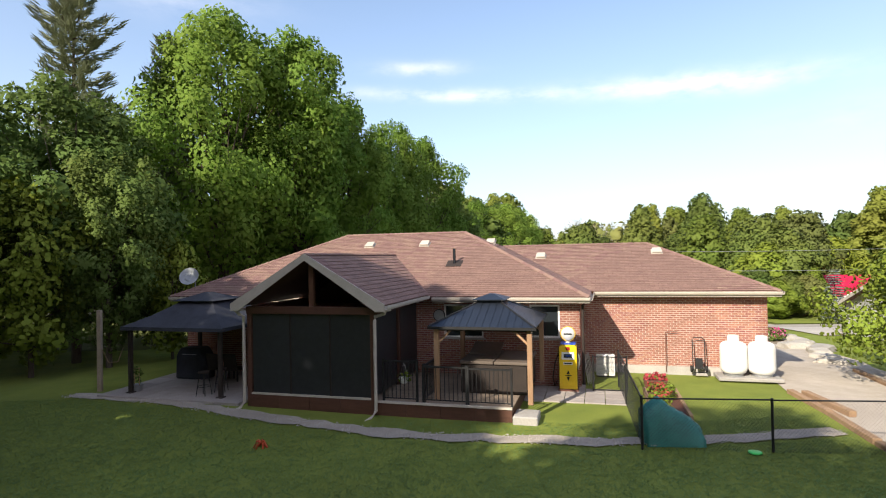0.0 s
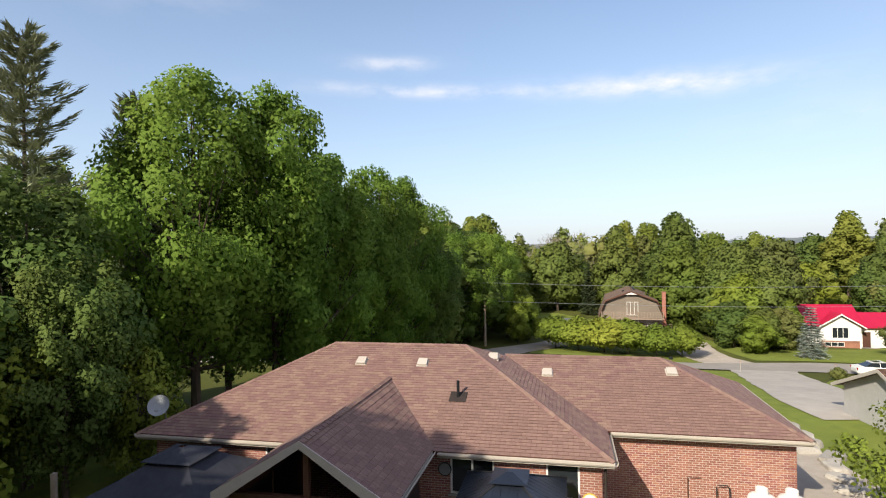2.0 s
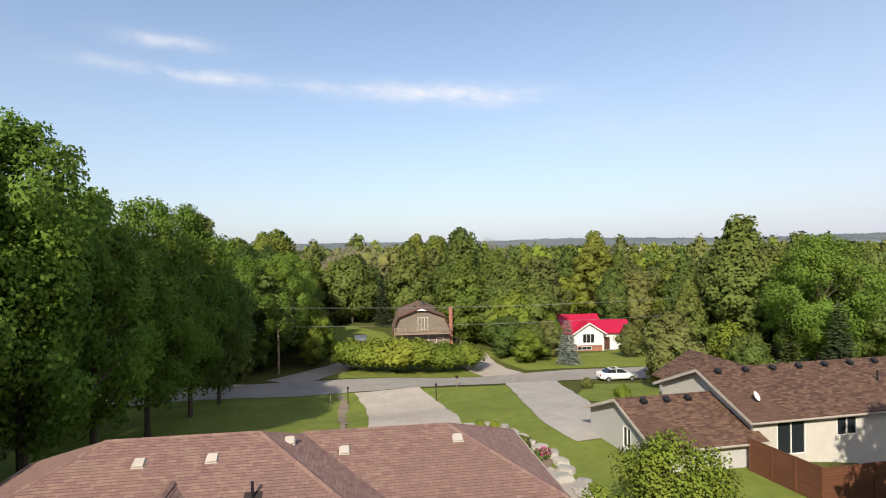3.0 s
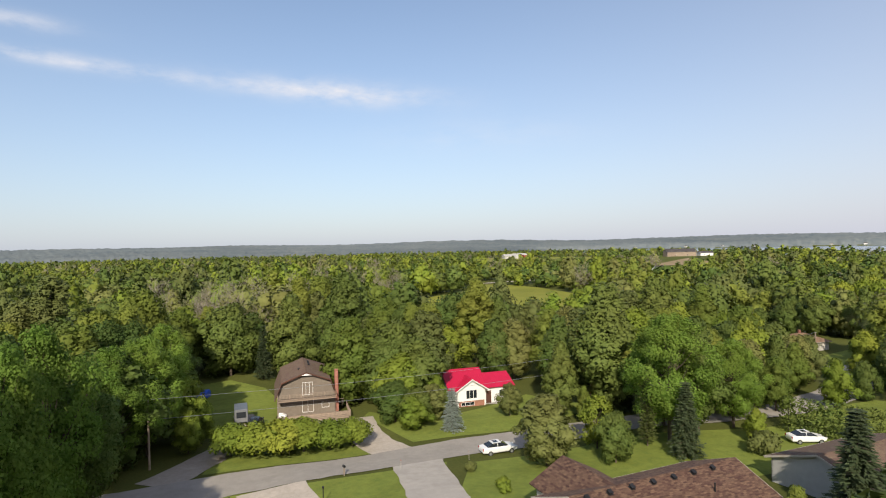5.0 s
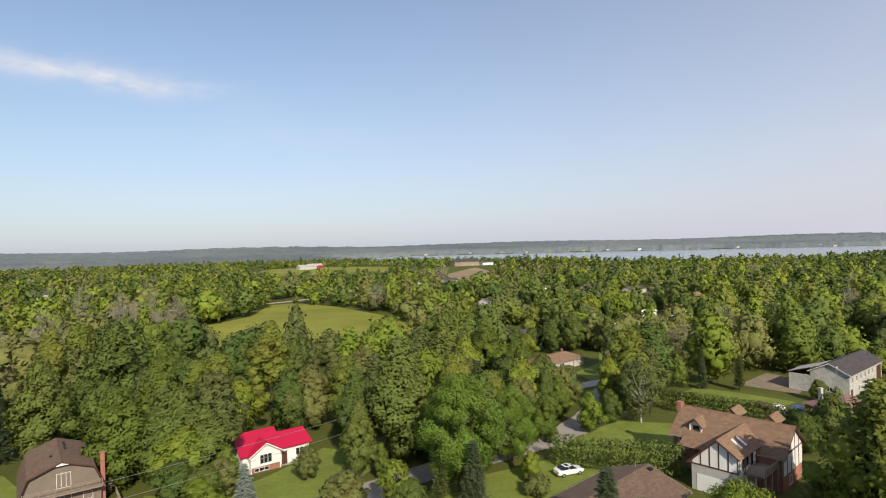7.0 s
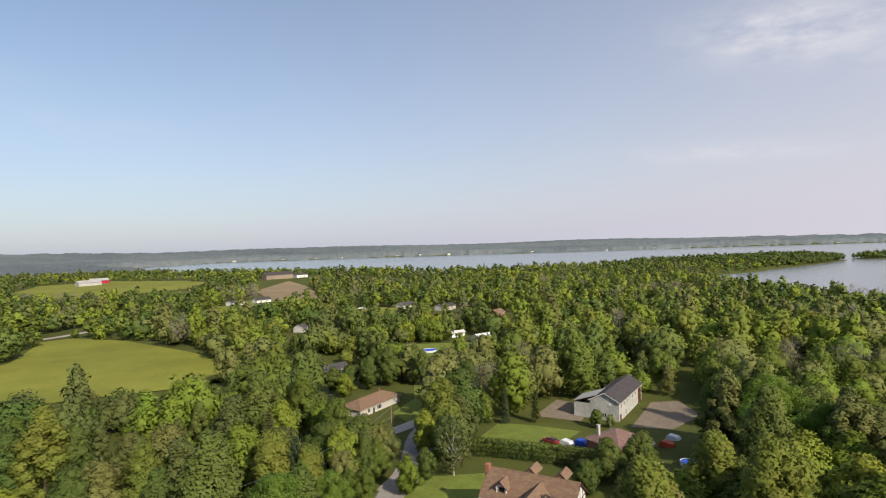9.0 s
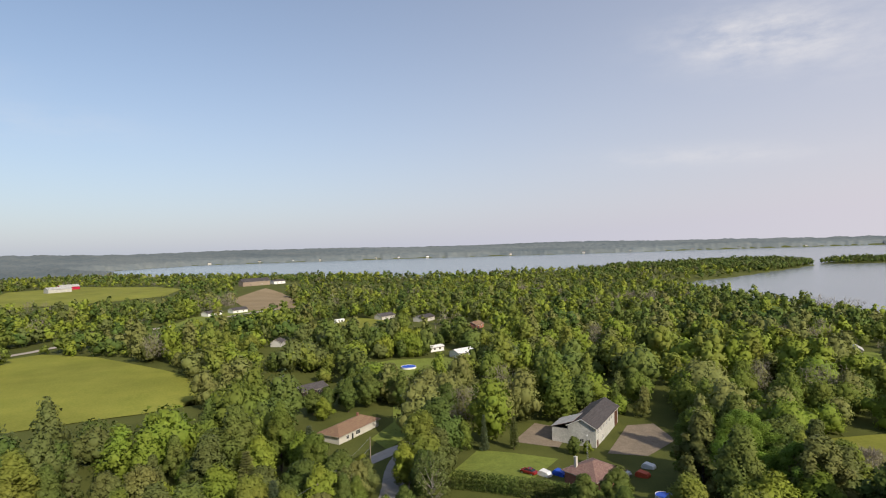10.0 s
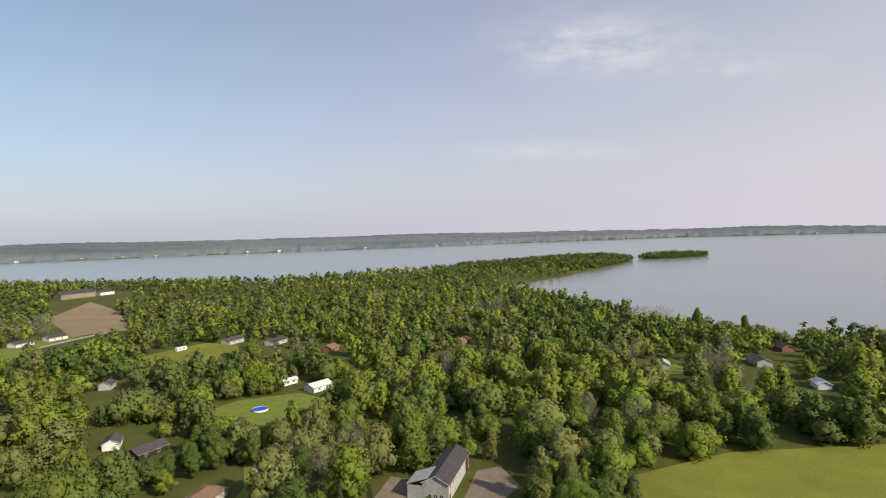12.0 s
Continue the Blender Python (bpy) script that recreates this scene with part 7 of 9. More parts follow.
steel_roof(red, [(3.0, -0.5, 2.85), (3.0, 0.6, 2.85), (0, 3.6, 4.75), (0, -0.5, 4.75)])
steel_roof(red, [(-3.0, 0.6, 2.85), (-3.0, -0.5, 2.85), (0, -0.5, 4.75), (0, 3.6, 4.75)])
steel_roof(red, [(2.9, 0.7, 2.75), (8.5, 0.7, 2.75), (8.5, 4.6, 4.5), (2.9, 4.6, 4.5)])
steel_roof(red, [(8.5, 8.5, 2.75), (2.9, 8.5, 2.75), (2.9, 4.6, 4.5), (8.5, 4.6, 4.5)])
for s in (1, -1):
    part("rake_board", Solid().prism([(s * 3.0, -0.54, 2.87), (0, -0.54, 4.77), (0, -0.54, 4.57), (s * 3.0, -0.54, 2.67)], (0, 0.03, 0)), WHITE, red)
part("step", Solid().box(2.8, -1.4, -0.6, 5.0, 1.1, -0.02), CONCRETE, red)

# brown-roofed bungalow beside the cedar hedge
hipn = thing("brown_roofed_bungalow", "low bungalow with plain brown gabled roof and pale walls", "house", pose(66.0, 22.2, 0, 0, 0, -14))
gable_body(hipn, -7.5, 7.5, -5.2, 5.2, -4.2, -0.45, 1.35, GREY_SIDING, SHINGLE_BROWN, wins=(("s", 4, -2.3, 1.2, 1.1, 2), ("s", 11, -2.3, 1.2, 1.1, 2), ("e", 3, -2.3, 1.6, 1.3, 2)))
part("vent_pipe", Solid().tube([(6.3, 0.9, 0.9), (6.3, 0.9, 1.9)], 0.07), STEEL, hipn, "galvanised vent pipe")
part("roof_box", Solid().box(6.6, -1.0, 0.95, 7.2, -0.5, 1.45), BLACK_METAL, hipn)

def timbered(ob, a, b, z0, z1, peak, name="gable_wall"):
    """A white gable with dark upright timbers."""
    a, b = Vector((*a, 0)), Vector((*b, 0))
    L, ex = (b - a).length, (b - a).normalized()
    out = Vector((ex.y, -ex.x, 0))
    at = lambda x, z: a + ex * x + Vector((0, 0, z))
    w = part(name, Solid().prism([at(0, z0), at(L, z0), at(L, z1), at(L / 2, peak), at(0, z1)], -out * 0.16), WHITE, ob)
    n = 5
    for i in range(n + 1):
        x = 0.06 + (L - 0.12) * i / n
        top = z1 + (peak - z1) * (1 - abs(x - L / 2) / (L / 2))
        part("timber", Solid().prism([at(x - 0.08, z0), at(x + 0.08, z0), at(x + 0.08, top - 0.1), at(x - 0.08, top - 0.1)], out * 0.04), BROWN_TRIM, ob)
    part("timber", Solid().prism([at(0, z1 - 0.1), at(L, z1 - 0.1), at(L, z1 + 0.08), at(0, z1 + 0.08)], out * 0.045), BROWN_TRIM, ob)
    return w


# half-timbered house: local -y looks to the street, +x to the pool
TUD = pose(90.5, 12.2, -3.5, 0, 0, -104)
tud = thing("half_timbered_house", "large tan-roofed house with half-timbered white gables and upper deck", "house", TUD)
gable_body(tud, -7.2, 7.6, -4.1, 4.1, -0.8, 5.0, 8.1, BRICK, SHINGLE_TAN, over=0.5, wins=(("s", 1.6, 2.9, 1.5, 1.6, 2), ("e", 3.2, 0.4, 1.2, 1.3, 2)), trim=BROWN_TRIM)
chimney(tud, -7.75, -0.4, -0.8, 8.6, 0.7, 1.0, BRICK_ORANGE)
timbered(tud, (7.66, -4.1), (7.66, 4.1), 2.2, 4.9, 8.0)
# front wing: one long and one short roof slope over a timbered gable, above a pale lower storey
WX0, WX1, WXR, WY = -2.1, 4.5, 1.9, -10.5
part("lower_wall", Solid().box(WX0 + 0.5, WY, -0.8, WX1, WY + 0.16, 3.55), GREY_SIDING, tud, "pale lower wall with a wide garage door")
part("garage_door", Solid().box(WX0 + 1.2, WY - 0.05, -0.6, WX1 - 0.8, WY - 0.01, 2.3), WHITE, tud)
slope_z = lambda x: 3.6 + (7.45 - 3.6) * (x - WX0) / (WXR - WX0) if x < WXR else 7.45 - (7.45 - 5.75) * (x - WXR) / (WX1 - WXR)
gable = part("gable_wall", Solid().prism([(WX0, WY, 3.57), (WX1, WY, 3.57), (WX1, WY, 5.75), (WXR, WY, 7.45)], (0, 0.16, 0)), WHITE, tud)
for i in range(6):
    x = WX0 + 0.55 + (WX1 - 0.1 - WX0 - 0.55) * i / 5
    part("timber", Solid().box(x - 0.08, WY - 0.04, 3.6, x + 0.08, WY - 0.005, slope_z(x) - 0.12), BROWN_TRIM, gable)
part("timber", Solid().box(WX0, WY - 0.045, 3.5, WX1, WY - 0.006, 3.68), BROWN_TRIM, gable)
for x0, x1 in ((WX0, WXR), (WXR, WX1)):
    part("timber", Solid().prism([(x0, WY - 0.042, slope_z(x0 + 1e-6) - 0.02), (x1, WY - 0.042, slope_z(x1) - 0.02), (x1, WY - 0.042, slope_z(x1) - 0.2), (x0, WY - 0.042, slope_z(x0 + 1e-6) - 0.2)], (0, 0.03, 0)), BROWN_TRIM, gable)
board_wall(tud, (WX1, WY + 0.17), (WX1, -4.2), -0.8, 5.7, WHITE, [(1.0, 4.0, 1.8, 5.2), (2.4, 4.0, 3.2, 5.2), (3.9, 3.6, 4.8, 5.5)])
for q, z, w_, h_ in ((1.4, 4.0, 0.8, 1.2), (2.8, 4.0, 0.8, 1.2), (4.35, 3.6, 0.9, 1.9)):
    wall_window(tud, (WX1, WY + 0.17), (WX1, -4.2), q, z, w_, h_, 1, BROWN_TRIM)
for q in (0.08, 2.1, 3.55, 6.0):
    part("timber", Solid().box(WX1 + 0.01, WY + 0.17 + q - 0.07, 3.6, WX1 + 0.05, WY + 0.17 + q + 0.07, 5.65), BROWN_TRIM, tud)
board_wall(tud, (WX0 + 0.5, -4.2), (WX0 + 0.5, WY + 0.17), -0.8, 3.9, WHITE)
roof_slab(tud, [(WX1 + 0.4, WY - 0.5, 5.58), (WX1 + 0.4, -2.8, 5.58), (WXR, -0.6, 7.6), (WXR, WY - 0.5, 7.6)], 0.5, 0.25, SHINGLE_TAN)
roof_slab(tud, [(WX0 - 0.1, -4.4, 3.62), (WX0 - 0.1, WY - 0.5, 3.62), (WXR, WY - 0.5, 7.6), (WXR, -0.6, 7.6)], 0.5, 0.25, SHINGLE_TAN)
for x0, x1, z0, z1 in ((WX0 - 0.1, WXR, 3.64, 7.62), (WX1 + 0.4, WXR, 5.60, 7.62)):
    part("rake_board", Solid().prism([(x0, WY - 0.53, z0), (x1, WY - 0.53, z1), (x1, WY - 0.53, z1 - 0.2), (x0, WY - 0.53, z0 - 0.2)], (0, 0.03, 0)), BROWN_TRIM, tud)
roof_slab(tud, [(-5.4, -6.4, 4.0), (-1.6, -6.4, 4.0), (-0.4, -4.1, 5.2), (-5.4, -4.1, 5.2)], 0.5, 0.25, SHINGLE_TAN)
for q in (-5.2, -2.9):
    part("post", Solid().box(q - 0.08, -6.2, -0.8, q + 0.08, -6.04, 4.0), BROWN_TRIM, tud)
for q in (-8.2, -6.6):
    part("skylight", Solid().prism([(4.0, q, 6.2), (4.0, q + 0.45, 6.2), (2.7, q + 0.45, 7.1), (2.7, q, 7.1)], (0.04, 0, 0.07)), WHITE, tud)
# dormers
board_wall(tud, (-5.0, -3.2), (-3.2, -3.2), 5.3, 6.5, WHITE, [(0.4, 5.5, 1.4, 6.4)], peak=(0.9, 7.4))
wall_window(tud, (-5.0, -3.2), (-3.2, -3.2), 0.9, 5.5, 1.0, 0.9, 2, BROWN_TRIM)
for q in (-5.0, -3.35):
    part("wall", Solid().box(q, -3.48, 5.3, q + 0.15, -1.6, 6.5), WHITE, tud)
roof_slab(tud, [(-2.8, -3.9, 6.3), (-2.8, -1.7, 6.3), (-4.1, -0.8, 7.55), (-4.1, -3.9, 7.55)], 0.4, 0.25, SHINGLE_TAN)
roof_slab(tud, [(-5.4, -1.7, 6.3), (-5.4, -3.9, 6.3), (-4.1, -3.9, 7.55), (-4.1, -0.8, 7.55)], 0.4, 0.25, SHINGLE_TAN)
for q in (-0.6, 4.6):
    roof_slab(tud, [(q + 1.1, 0.6, 7.75), (q + 1.1, 4.0, 7.75), (q, 4.0, 8.75), (q, 0.6, 8.75)], 0.5, 0.25, SHINGLE_TAN)
    roof_slab(tud, [(q - 1.1, 4.0, 7.75), (q - 1.1, 0.6, 7.75), (q, 0.6, 8.75), (q, 4.0, 8.75)], 0.5, 0.25, SHINGLE_TAN)
    part("dormer_gable", Solid().prism([(q - 1.05, 0.75, 7.2), (q + 1.05, 0.75, 7.2), (q + 1.05, 0.75, 7.75), (q, 0.75, 8.7), (q - 1.05, 0.75, 7.75)], (0, 0.15, 0)), SHINGLE_TAN, tud)
tdeck = thing("deck", "raised grey wooden deck with balusters beside the half-timbered house", "deck", TUD)
plank_floor(tdeck, WX1 + 0.1, -9.1, 7.2, -4.2, 3.5, GREY_WOOD, 0.2)
rail_run(tdeck, (WX1 + 0.1, -9.1, 3.55), (7.2, -9.1, 3.55), 1.0, 0.2, GREY_WOOD)
rail_run(tdeck, (7.2, -9.1, 3.55), (7.2, -2.0, 3.55), 1.0, 0.2, GREY_WOOD)
for x, y in ((4.9, -8.9), (7.1, -8.9), (7.1, -4.4), (6.0, -8.9), (7.1, -6.6)):
    part("post", Solid().box(x - 0.1, y - 0.1, -0.8, x + 0.1, y + 0.1, 3.5), GREY_WOOD, tdeck)
part("beam", Solid().box(WX1 + 0.1, -9.0, 3.25, 7.2, -8.8, 3.5), GREY_WOOD, tdeck)

# houses farther off
bung = thing("brick_bungalow", "pale brick bungalow with brown hipped roof and chimney", "house", pose(165, 69.5, -8.2, 0, 0, -17))
hip_body(bung, -13.0, 6.5, -4, 4, -0.6, 2.7, 4.6, CREAM, SHINGLE_TAN, wins=(("s", 9, 0.9, 2.2, 1.3, 3), ("s", 4, 0.9, 1.2, 1.2, 2), ("s", 6.3, 0.0, 1.0, 2.0, 1)))
chimney(bung, 1.5, 0.5, 3.5, 5.3, 0.5, 0.5)
barnw = thing("workshop", "long two-storey peeling white workshop with dark shingle roof and lean-to", "house", pose(170.5, -3.95, -7.0, 0, 0, -17.9))
gable_body(barnw, -12.2, 12.2, -4.0, 4.0, -0.6, 5.45, 7.55, OLD_WHITE, SHINGLE_GREY, wins=[("s", 2.2 + i * 3.0, 3.3, 1.1, 1.3, 2) for i in range(6)] + [("s", 7.0, 0.4, 1.1, 1.6, 2), ("w", 2.2, 0.9, 1.1, 1.1, 2), ("w", 4.0, 0.9, 1.1, 1.1, 2), ("w", 5.8, 0.9, 1.1, 1.1, 2)], pitch=0.25, trim=WHITE)
part("door", Solid().box(-11.4, -4.10, -0.3, -10.2, -4.02, 1.9), BROWN_TRIM, barnw, "dark side door")
part("big_door", Solid().box(8.0, -4.12, -0.3, 11.2, -4.02, 4.6), BROWN_TRIM, barnw, "tall dark open workshop doorway")
roof_slab(barnw, [(-3.5, 9.0, 4.4), (-12.6, 9.0, 4.4), (-12.6, 2.2, 6.75), (-3.5, 2.2, 6.75)], 0.8, 0.4, PALE_ROOF)
board_wall(barnw, (-12.2, 8.7), (-12.2, 4.05), -0.6, 4.2, OLD_WHITE, pitch=0.25)
board_wall(barnw, (-3.7, 8.7), (-12.2, 8.7), -0.6, 4.1, OLD_WHITE, pitch=0.25)
board_wall(barnw, (-3.7, 4.05), (-3.7, 8.7), -0.6, 4.1, OLD_WHITE)
brn = thing("brown_roofed_house", "low house with dark red-brown hipped roof among trees", "house", pose(129.0, -2.5, -4.2, 0, 0, -40))
hip_body(brn, -5, 5, -4.4, 4.4, -0.6, 2.5, 4.6, BRICK, SHINGLE, wins=(("s", 3, 0.9, 1.3, 1.2, 2),))
chimney(brn, -3.4, 2.4, 2.5, 5.6, 0.6, 0.6, CREAM)
mast = thing("antenna_mast", "slim galvanised lattice mast beside the brown roof", "mast", pose(133.0, -1.2, -5.0))
for k in range(3):
    a_ = 2 * math.pi * k / 3
    part("pole", Solid().tube([(0.18 * math.cos(a_), 0.18 * math.sin(a_), -0.5), (0.18 * math.cos(a_), 0.18 * math.sin(a_), 9.6)], 0.03, 6), STEEL, mast)
for i in range(16):
    part("brace", Solid().lathe([(0.17, 0.0), (0.21, 0.0), (0.21, 0.05), (0.17, 0.05)], 3, (0, 0, 0.3 + 0.6 * i)), STEEL, mast)
part("lamp_head", Solid().box(-0.35, -0.12, 9.6, 0.35, 0.12, 9.8), WHITE, mast, "white lamp head")
drk = thing("grey_bungalow", "dark-walled bungalow with grey shingle roof", "house", pose(210.1, 107.6, -9.6, 0, 0, -30))
gable_body(drk, -6, 6, -3.6, 3.6, -0.6, 2.7, 4.3, DARK_WOOD, SHINGLE_GREY, wins=(("s", 3, 0.9, 1.2, 1.2, 2), ("s", 8, 0.9, 1.6, 1.2, 2)))


def small_house(name, label, x, y, turn, L, Wd, h, rise, walls, roof, category="house"):
    ob = thing(name, label, category, pose(x, y, ground_at(x, y), 0, 0, turn))
    gable_body(ob, -L / 2, L / 2, -Wd / 2, Wd / 2, -0.6, h, h + rise, walls, roof, wins=(("s", L * 0.3, 0.9, 1.3, 1.1, 2), ("s", L * 0.7, 0.9, 1.3, 1.1, 2)), shingle=(1.2, 0.6))
    return ob


for a in (("bungalow", "white-roofed bungalow among willows", 286, 58, -40, 12, 8, 2.7, 1.5, WHITE, WHITE), ("bungalow", "small red-roofed house among the trees", 372, 66, -20, 10, 7, 2.7, 1.8, BRICK, SHINGLE_TAN),
          ("bungalow", "grey-roofed house behind willows", 395, 108, -20, 16, 8, 2.8, 1.8, CREAM, SHINGLE_GREY), ("bungalow", "long grey-roofed house at the meadow", 400, 140, -25, 14, 8, 2.8, 1.8, CREAM, SHINGLE_GREY),
          ("bungalow", "white low house on the farm lane", 406, 292, -15, 14, 8, 2.8, 1.5, WHITE, SHINGLE_GREY), ("bungalow", "white house with grey roof on the farm lane", 428, 282, -25, 14, 8, 2.8, 1.8, WHITE, SHINGLE_GREY),
          ("shed", "small shed with pale blue steel roof", 300, -128, -20, 8, 6, 2.8, 1.6, CREAM, GREY_SIDING), ("bungalow", "dark-roofed house by the lakeside lawn", 300, -182, -10, 14, 8, 2.8, 1.8, GREY_SIDING, SHINGLE_GREY),
          ("bungalow", "white cottage near the shore", 252, -182, -15, 9, 6, 2.6, 1.2, WHITE, WHITE), ("bungalow", "brown cottage behind the shore trees", 330, -215, -10, 12, 7, 2.7, 1.8, BRICK, SHINGLE_GREY),
          ("bungalow", "brick house with white porch in the wood", 383, -22, -30, 13, 8, 2.8, 1.6, BRICK, SHINGLE_TAN), ("bungalow", "white house glimpsed over the trees", 520, 190, -20, 13, 8, 3.2, 1.8, WHITE, SHINGLE_GREY),
          ("bungalow", "white cottage near the lake", 640, 60, -20, 12, 8, 3.5, 1.8, WHITE, SHINGLE_GREY), ("shed", "white workshop shed behind the bungalow", 298, 76, -40, 9, 4, 2.5, 0.8, WHITE, WHITE),
          ("barn", "long brown barn with a white gable end", 688, 425, -30, 40, 12, 6, 4, GREY_WOOD, SHINGLE_GREY, "barn"), ("barn", "white steel barn beside the barnyard", 720, 408, -30, 18, 10, 4, 2, WHITE, SHINGLE_GREY, "barn"),
          ("barn", "white and red farm shed on the hill", 640, 700, -20, 30, 13, 5, 3, OLD_WHITE, PALE_ROOF, "barn"), ("barn", "red farm barn on the hill", 690, 735, -20, 26, 12, 5, 3, RED_METAL, PALE_ROOF, "barn"),
          ("bungalow", "white farmhouse far across the wood", 172, 470, -10, 12, 8, 6, 2.5, WHITE, SHINGLE_GREY), ("bungalow", "brick farmhouse far across the wood", 140, 440, -10, 12, 8, 4, 2, BRICK, SHINGLE),
          ("shed", "grey garden shed in the wood clearing", 292, 168, 10, 8, 6, 2.6, 1.6, GREY_SIDING, SHINGLE_GREY), ("shed", "dark shed beside the bungalow", 218, 125, 20, 8, 6, 2.6, 1.6, WHITE, SHINGLE_GREY)):
    small_house(*a)


# cottages along the far shore
rc = random.Random(44)
far_pts = [p for p in LAKE[-8:]]
for i in range(len(far_pts) - 1):
    (ax, ay), (bx, by) = far_pts[i], far_pts[i + 1]
    for _ in range(7):
        q = rc.random()
        cx, cy = ax + (bx - ax) * q, ay + (by - ay) * q
        d = math.hypot(cx, cy)
        cx, cy = cx * (1 + rc.uniform(4, 26) / d), cy * (1 + rc.uniform(4, 26) / d)
        if lake_distance(np.array([cx]), np.array([cy]))[0] < 2 or d < 1500:
            continue
        w, l, e = rc.uniform(5, 8), rc.uniform(9, 16), rc.uniform(3.2, 5.5)
        cot = thing("cottage", "small pale cottage on the far wooded shore", "house", pose(cx, cy, ground_at(cx, cy) + 2.0, 0, 0, math.degrees(math.atan2(-cx, cy)) + rc.uniform(-30, 30)), "cottages on the far shore")
        part("wall", Solid().box(-l / 2, -w / 2, -3, l / 2, w / 2, e), WHITE if rc.random() < 0.6 else CREAM, cot)
        part("roof", Solid().prism([(-l / 2 - 0.4, -w / 2 - 0.4, e), (-l / 2 - 0.4, w / 2 + 0.4, e), (-l / 2 - 0.4, 0, e + w * 0.35)], (l + 0.8, 0, 0)), SHINGLE_GREY if rc.random() < 0.7 else SHINGLE_TAN, cot)

# ---- street, cars and named trees ----
def car(x, y, turn, paint, label, length=4.8):
    """A four-door saloon: lofted body, glasshouse, wheels, lamps."""
    ob = thing("car", label, "car", pose(x, y, ground_at(x, y) + 0.11, 0, 0, turn))
    k = length / 4.8
    # sections along x: (x, half width, sill, belt)
    secs = [(-2.38, 0.62, 0.42, 0.72), (-2.30, 0.80, 0.30, 0.92), (-1.75, 0.90, 0.24, 0.98), (-0.9, 0.92, 0.22, 0.95), (0.4, 0.92, 0.22, 0.92), (1.2, 0.91, 0.22, 0.90), (1.9, 0.88, 0.24, 0.80), (2.28, 0.74, 0.30, 0.66), (2.40, 0.55, 0.36, 0.56)]
    ring = lambda s: [(s[0] * k, y_, z_) for y_, z_ in ((-s[1] * 0.9, s[2]), (-s[1], s[2] + 0.15), (-s[1], s[3] - 0.14), (-s[1] * 0.88, s[3]), (s[1] * 0.88, s[3]), (s[1], s[3] - 0.14), (s[1], s[2] + 0.15), (s[1] * 0.9, s[2]))]
    vs = [p for s in secs for p in ring(s)]
    fs = [(i * 8 + j, i * 8 + (j + 1) % 8, (i + 1) * 8 + (j + 1) % 8, (i + 1) * 8 + j) for i in range(len(secs) - 1) for j in range(8)]
    fs += [tuple(range(7, -1, -1)), tuple(range((len(secs) - 1) * 8, len(secs) * 8))]
    part("body", Solid().add(vs, fs), paint, ob, smooth=False, bevel=0.02)
    gh = [(-1.75, 0.72, 0.96), (-1.0, 0.60, 1.36), (0.15, 0.60, 1.40), (1.15, 0.74, 0.90)]
    vs = [q for gx_, w_, z_ in gh for q in ((gx_ * k, -w_, z_), (gx_ * k, w_, z_))]
    base = [(gx_ * k, s_ * 0.80, 0.86) for gx_, _, _ in gh for s_ in (-1, 1)]
    roof = part("roof", Solid().add([(-1.02 * k, -0.60, 1.375), (0.18 * k, -0.60, 1.415), (0.18 * k, 0.60, 1.415), (-1.02 * k, 0.60, 1.375), (-1.02 * k, -0.58, 1.33), (0.18 * k, -0.58, 1.37), (0.18 * k, 0.58, 1.37), (-1.02 * k, 0.58, 1.33)],
                             [(0, 1, 2, 3), (7, 6, 5, 4), (0, 4, 5, 1), (1, 5, 6, 2), (2, 6, 7, 3), (3, 7, 4, 0)]), paint, ob, bevel=0.01)
    part("sunroof", Solid().box(-0.75 * k, -0.4, 1.405, -0.15 * k, 0.4, 1.412), GLASS, ob)
    part("windscreen", Solid().add([(0.18 * k, -0.58, 1.37), (0.18 * k, 0.58, 1.37), (1.15 * k, 0.76, 0.90), (1.15 * k, -0.76, 0.90), (0.1 * k, -0.56, 1.34), (0.1 * k, 0.56, 1.34), (1.0 * k, 0.74, 0.88), (1.0 * k, -0.74, 0.88)], [(0, 3, 2, 1), (4, 5, 6, 7), (0, 1, 5, 4), (1, 2, 6, 5), (2, 3, 7, 6), (3, 0, 4, 7)]), GLASS, ob)
    part("rear_window", Solid().add([(-1.02 * k, -0.58, 1.33), (-1.02 * k, 0.58, 1.33), (-1.78 * k, 0.74, 0.95), (-1.78 * k, -0.74, 0.95), (-0.95 * k, -0.56, 1.3), (-0.95 * k, 0.56, 1.3), (-1.6 * k, 0.72, 0.93), (-1.6 * k, -0.72, 0.93)], [(0, 1, 2, 3), (7, 6, 5, 4), (0, 4, 5, 1), (1, 5, 6, 2), (2, 6, 7, 3), (3, 7, 4, 0)]), GLASS, ob)
    for s_ in (-1, 1):
        for x0, x1, t0, t1 in ((-1.62, -0.42, -0.98, -0.42), (-0.36, 1.05, -0.36, 0.14)):
            part("side_window", Solid().prism([(x0 * k, s_ * 0.80, 0.92), (x1 * k, s_ * 0.80, 0.92), (t1 * k, s_ * 0.61, 1.33), (t0 * k, s_ * 0.61, 1.33)], (0, -s_ * 0.03, 0)), GLASS, ob)
        part("pillar", Solid().prism([(-0.42 * k, s_ * 0.815, 0.9), (-0.36 * k, s_ * 0.815, 0.9), (-0.36 * k, s_ * 0.615, 1.36), (-0.42 * k, s_ * 0.615, 1.36)], (0, -s_ * 0.03, 0)), paint, ob)
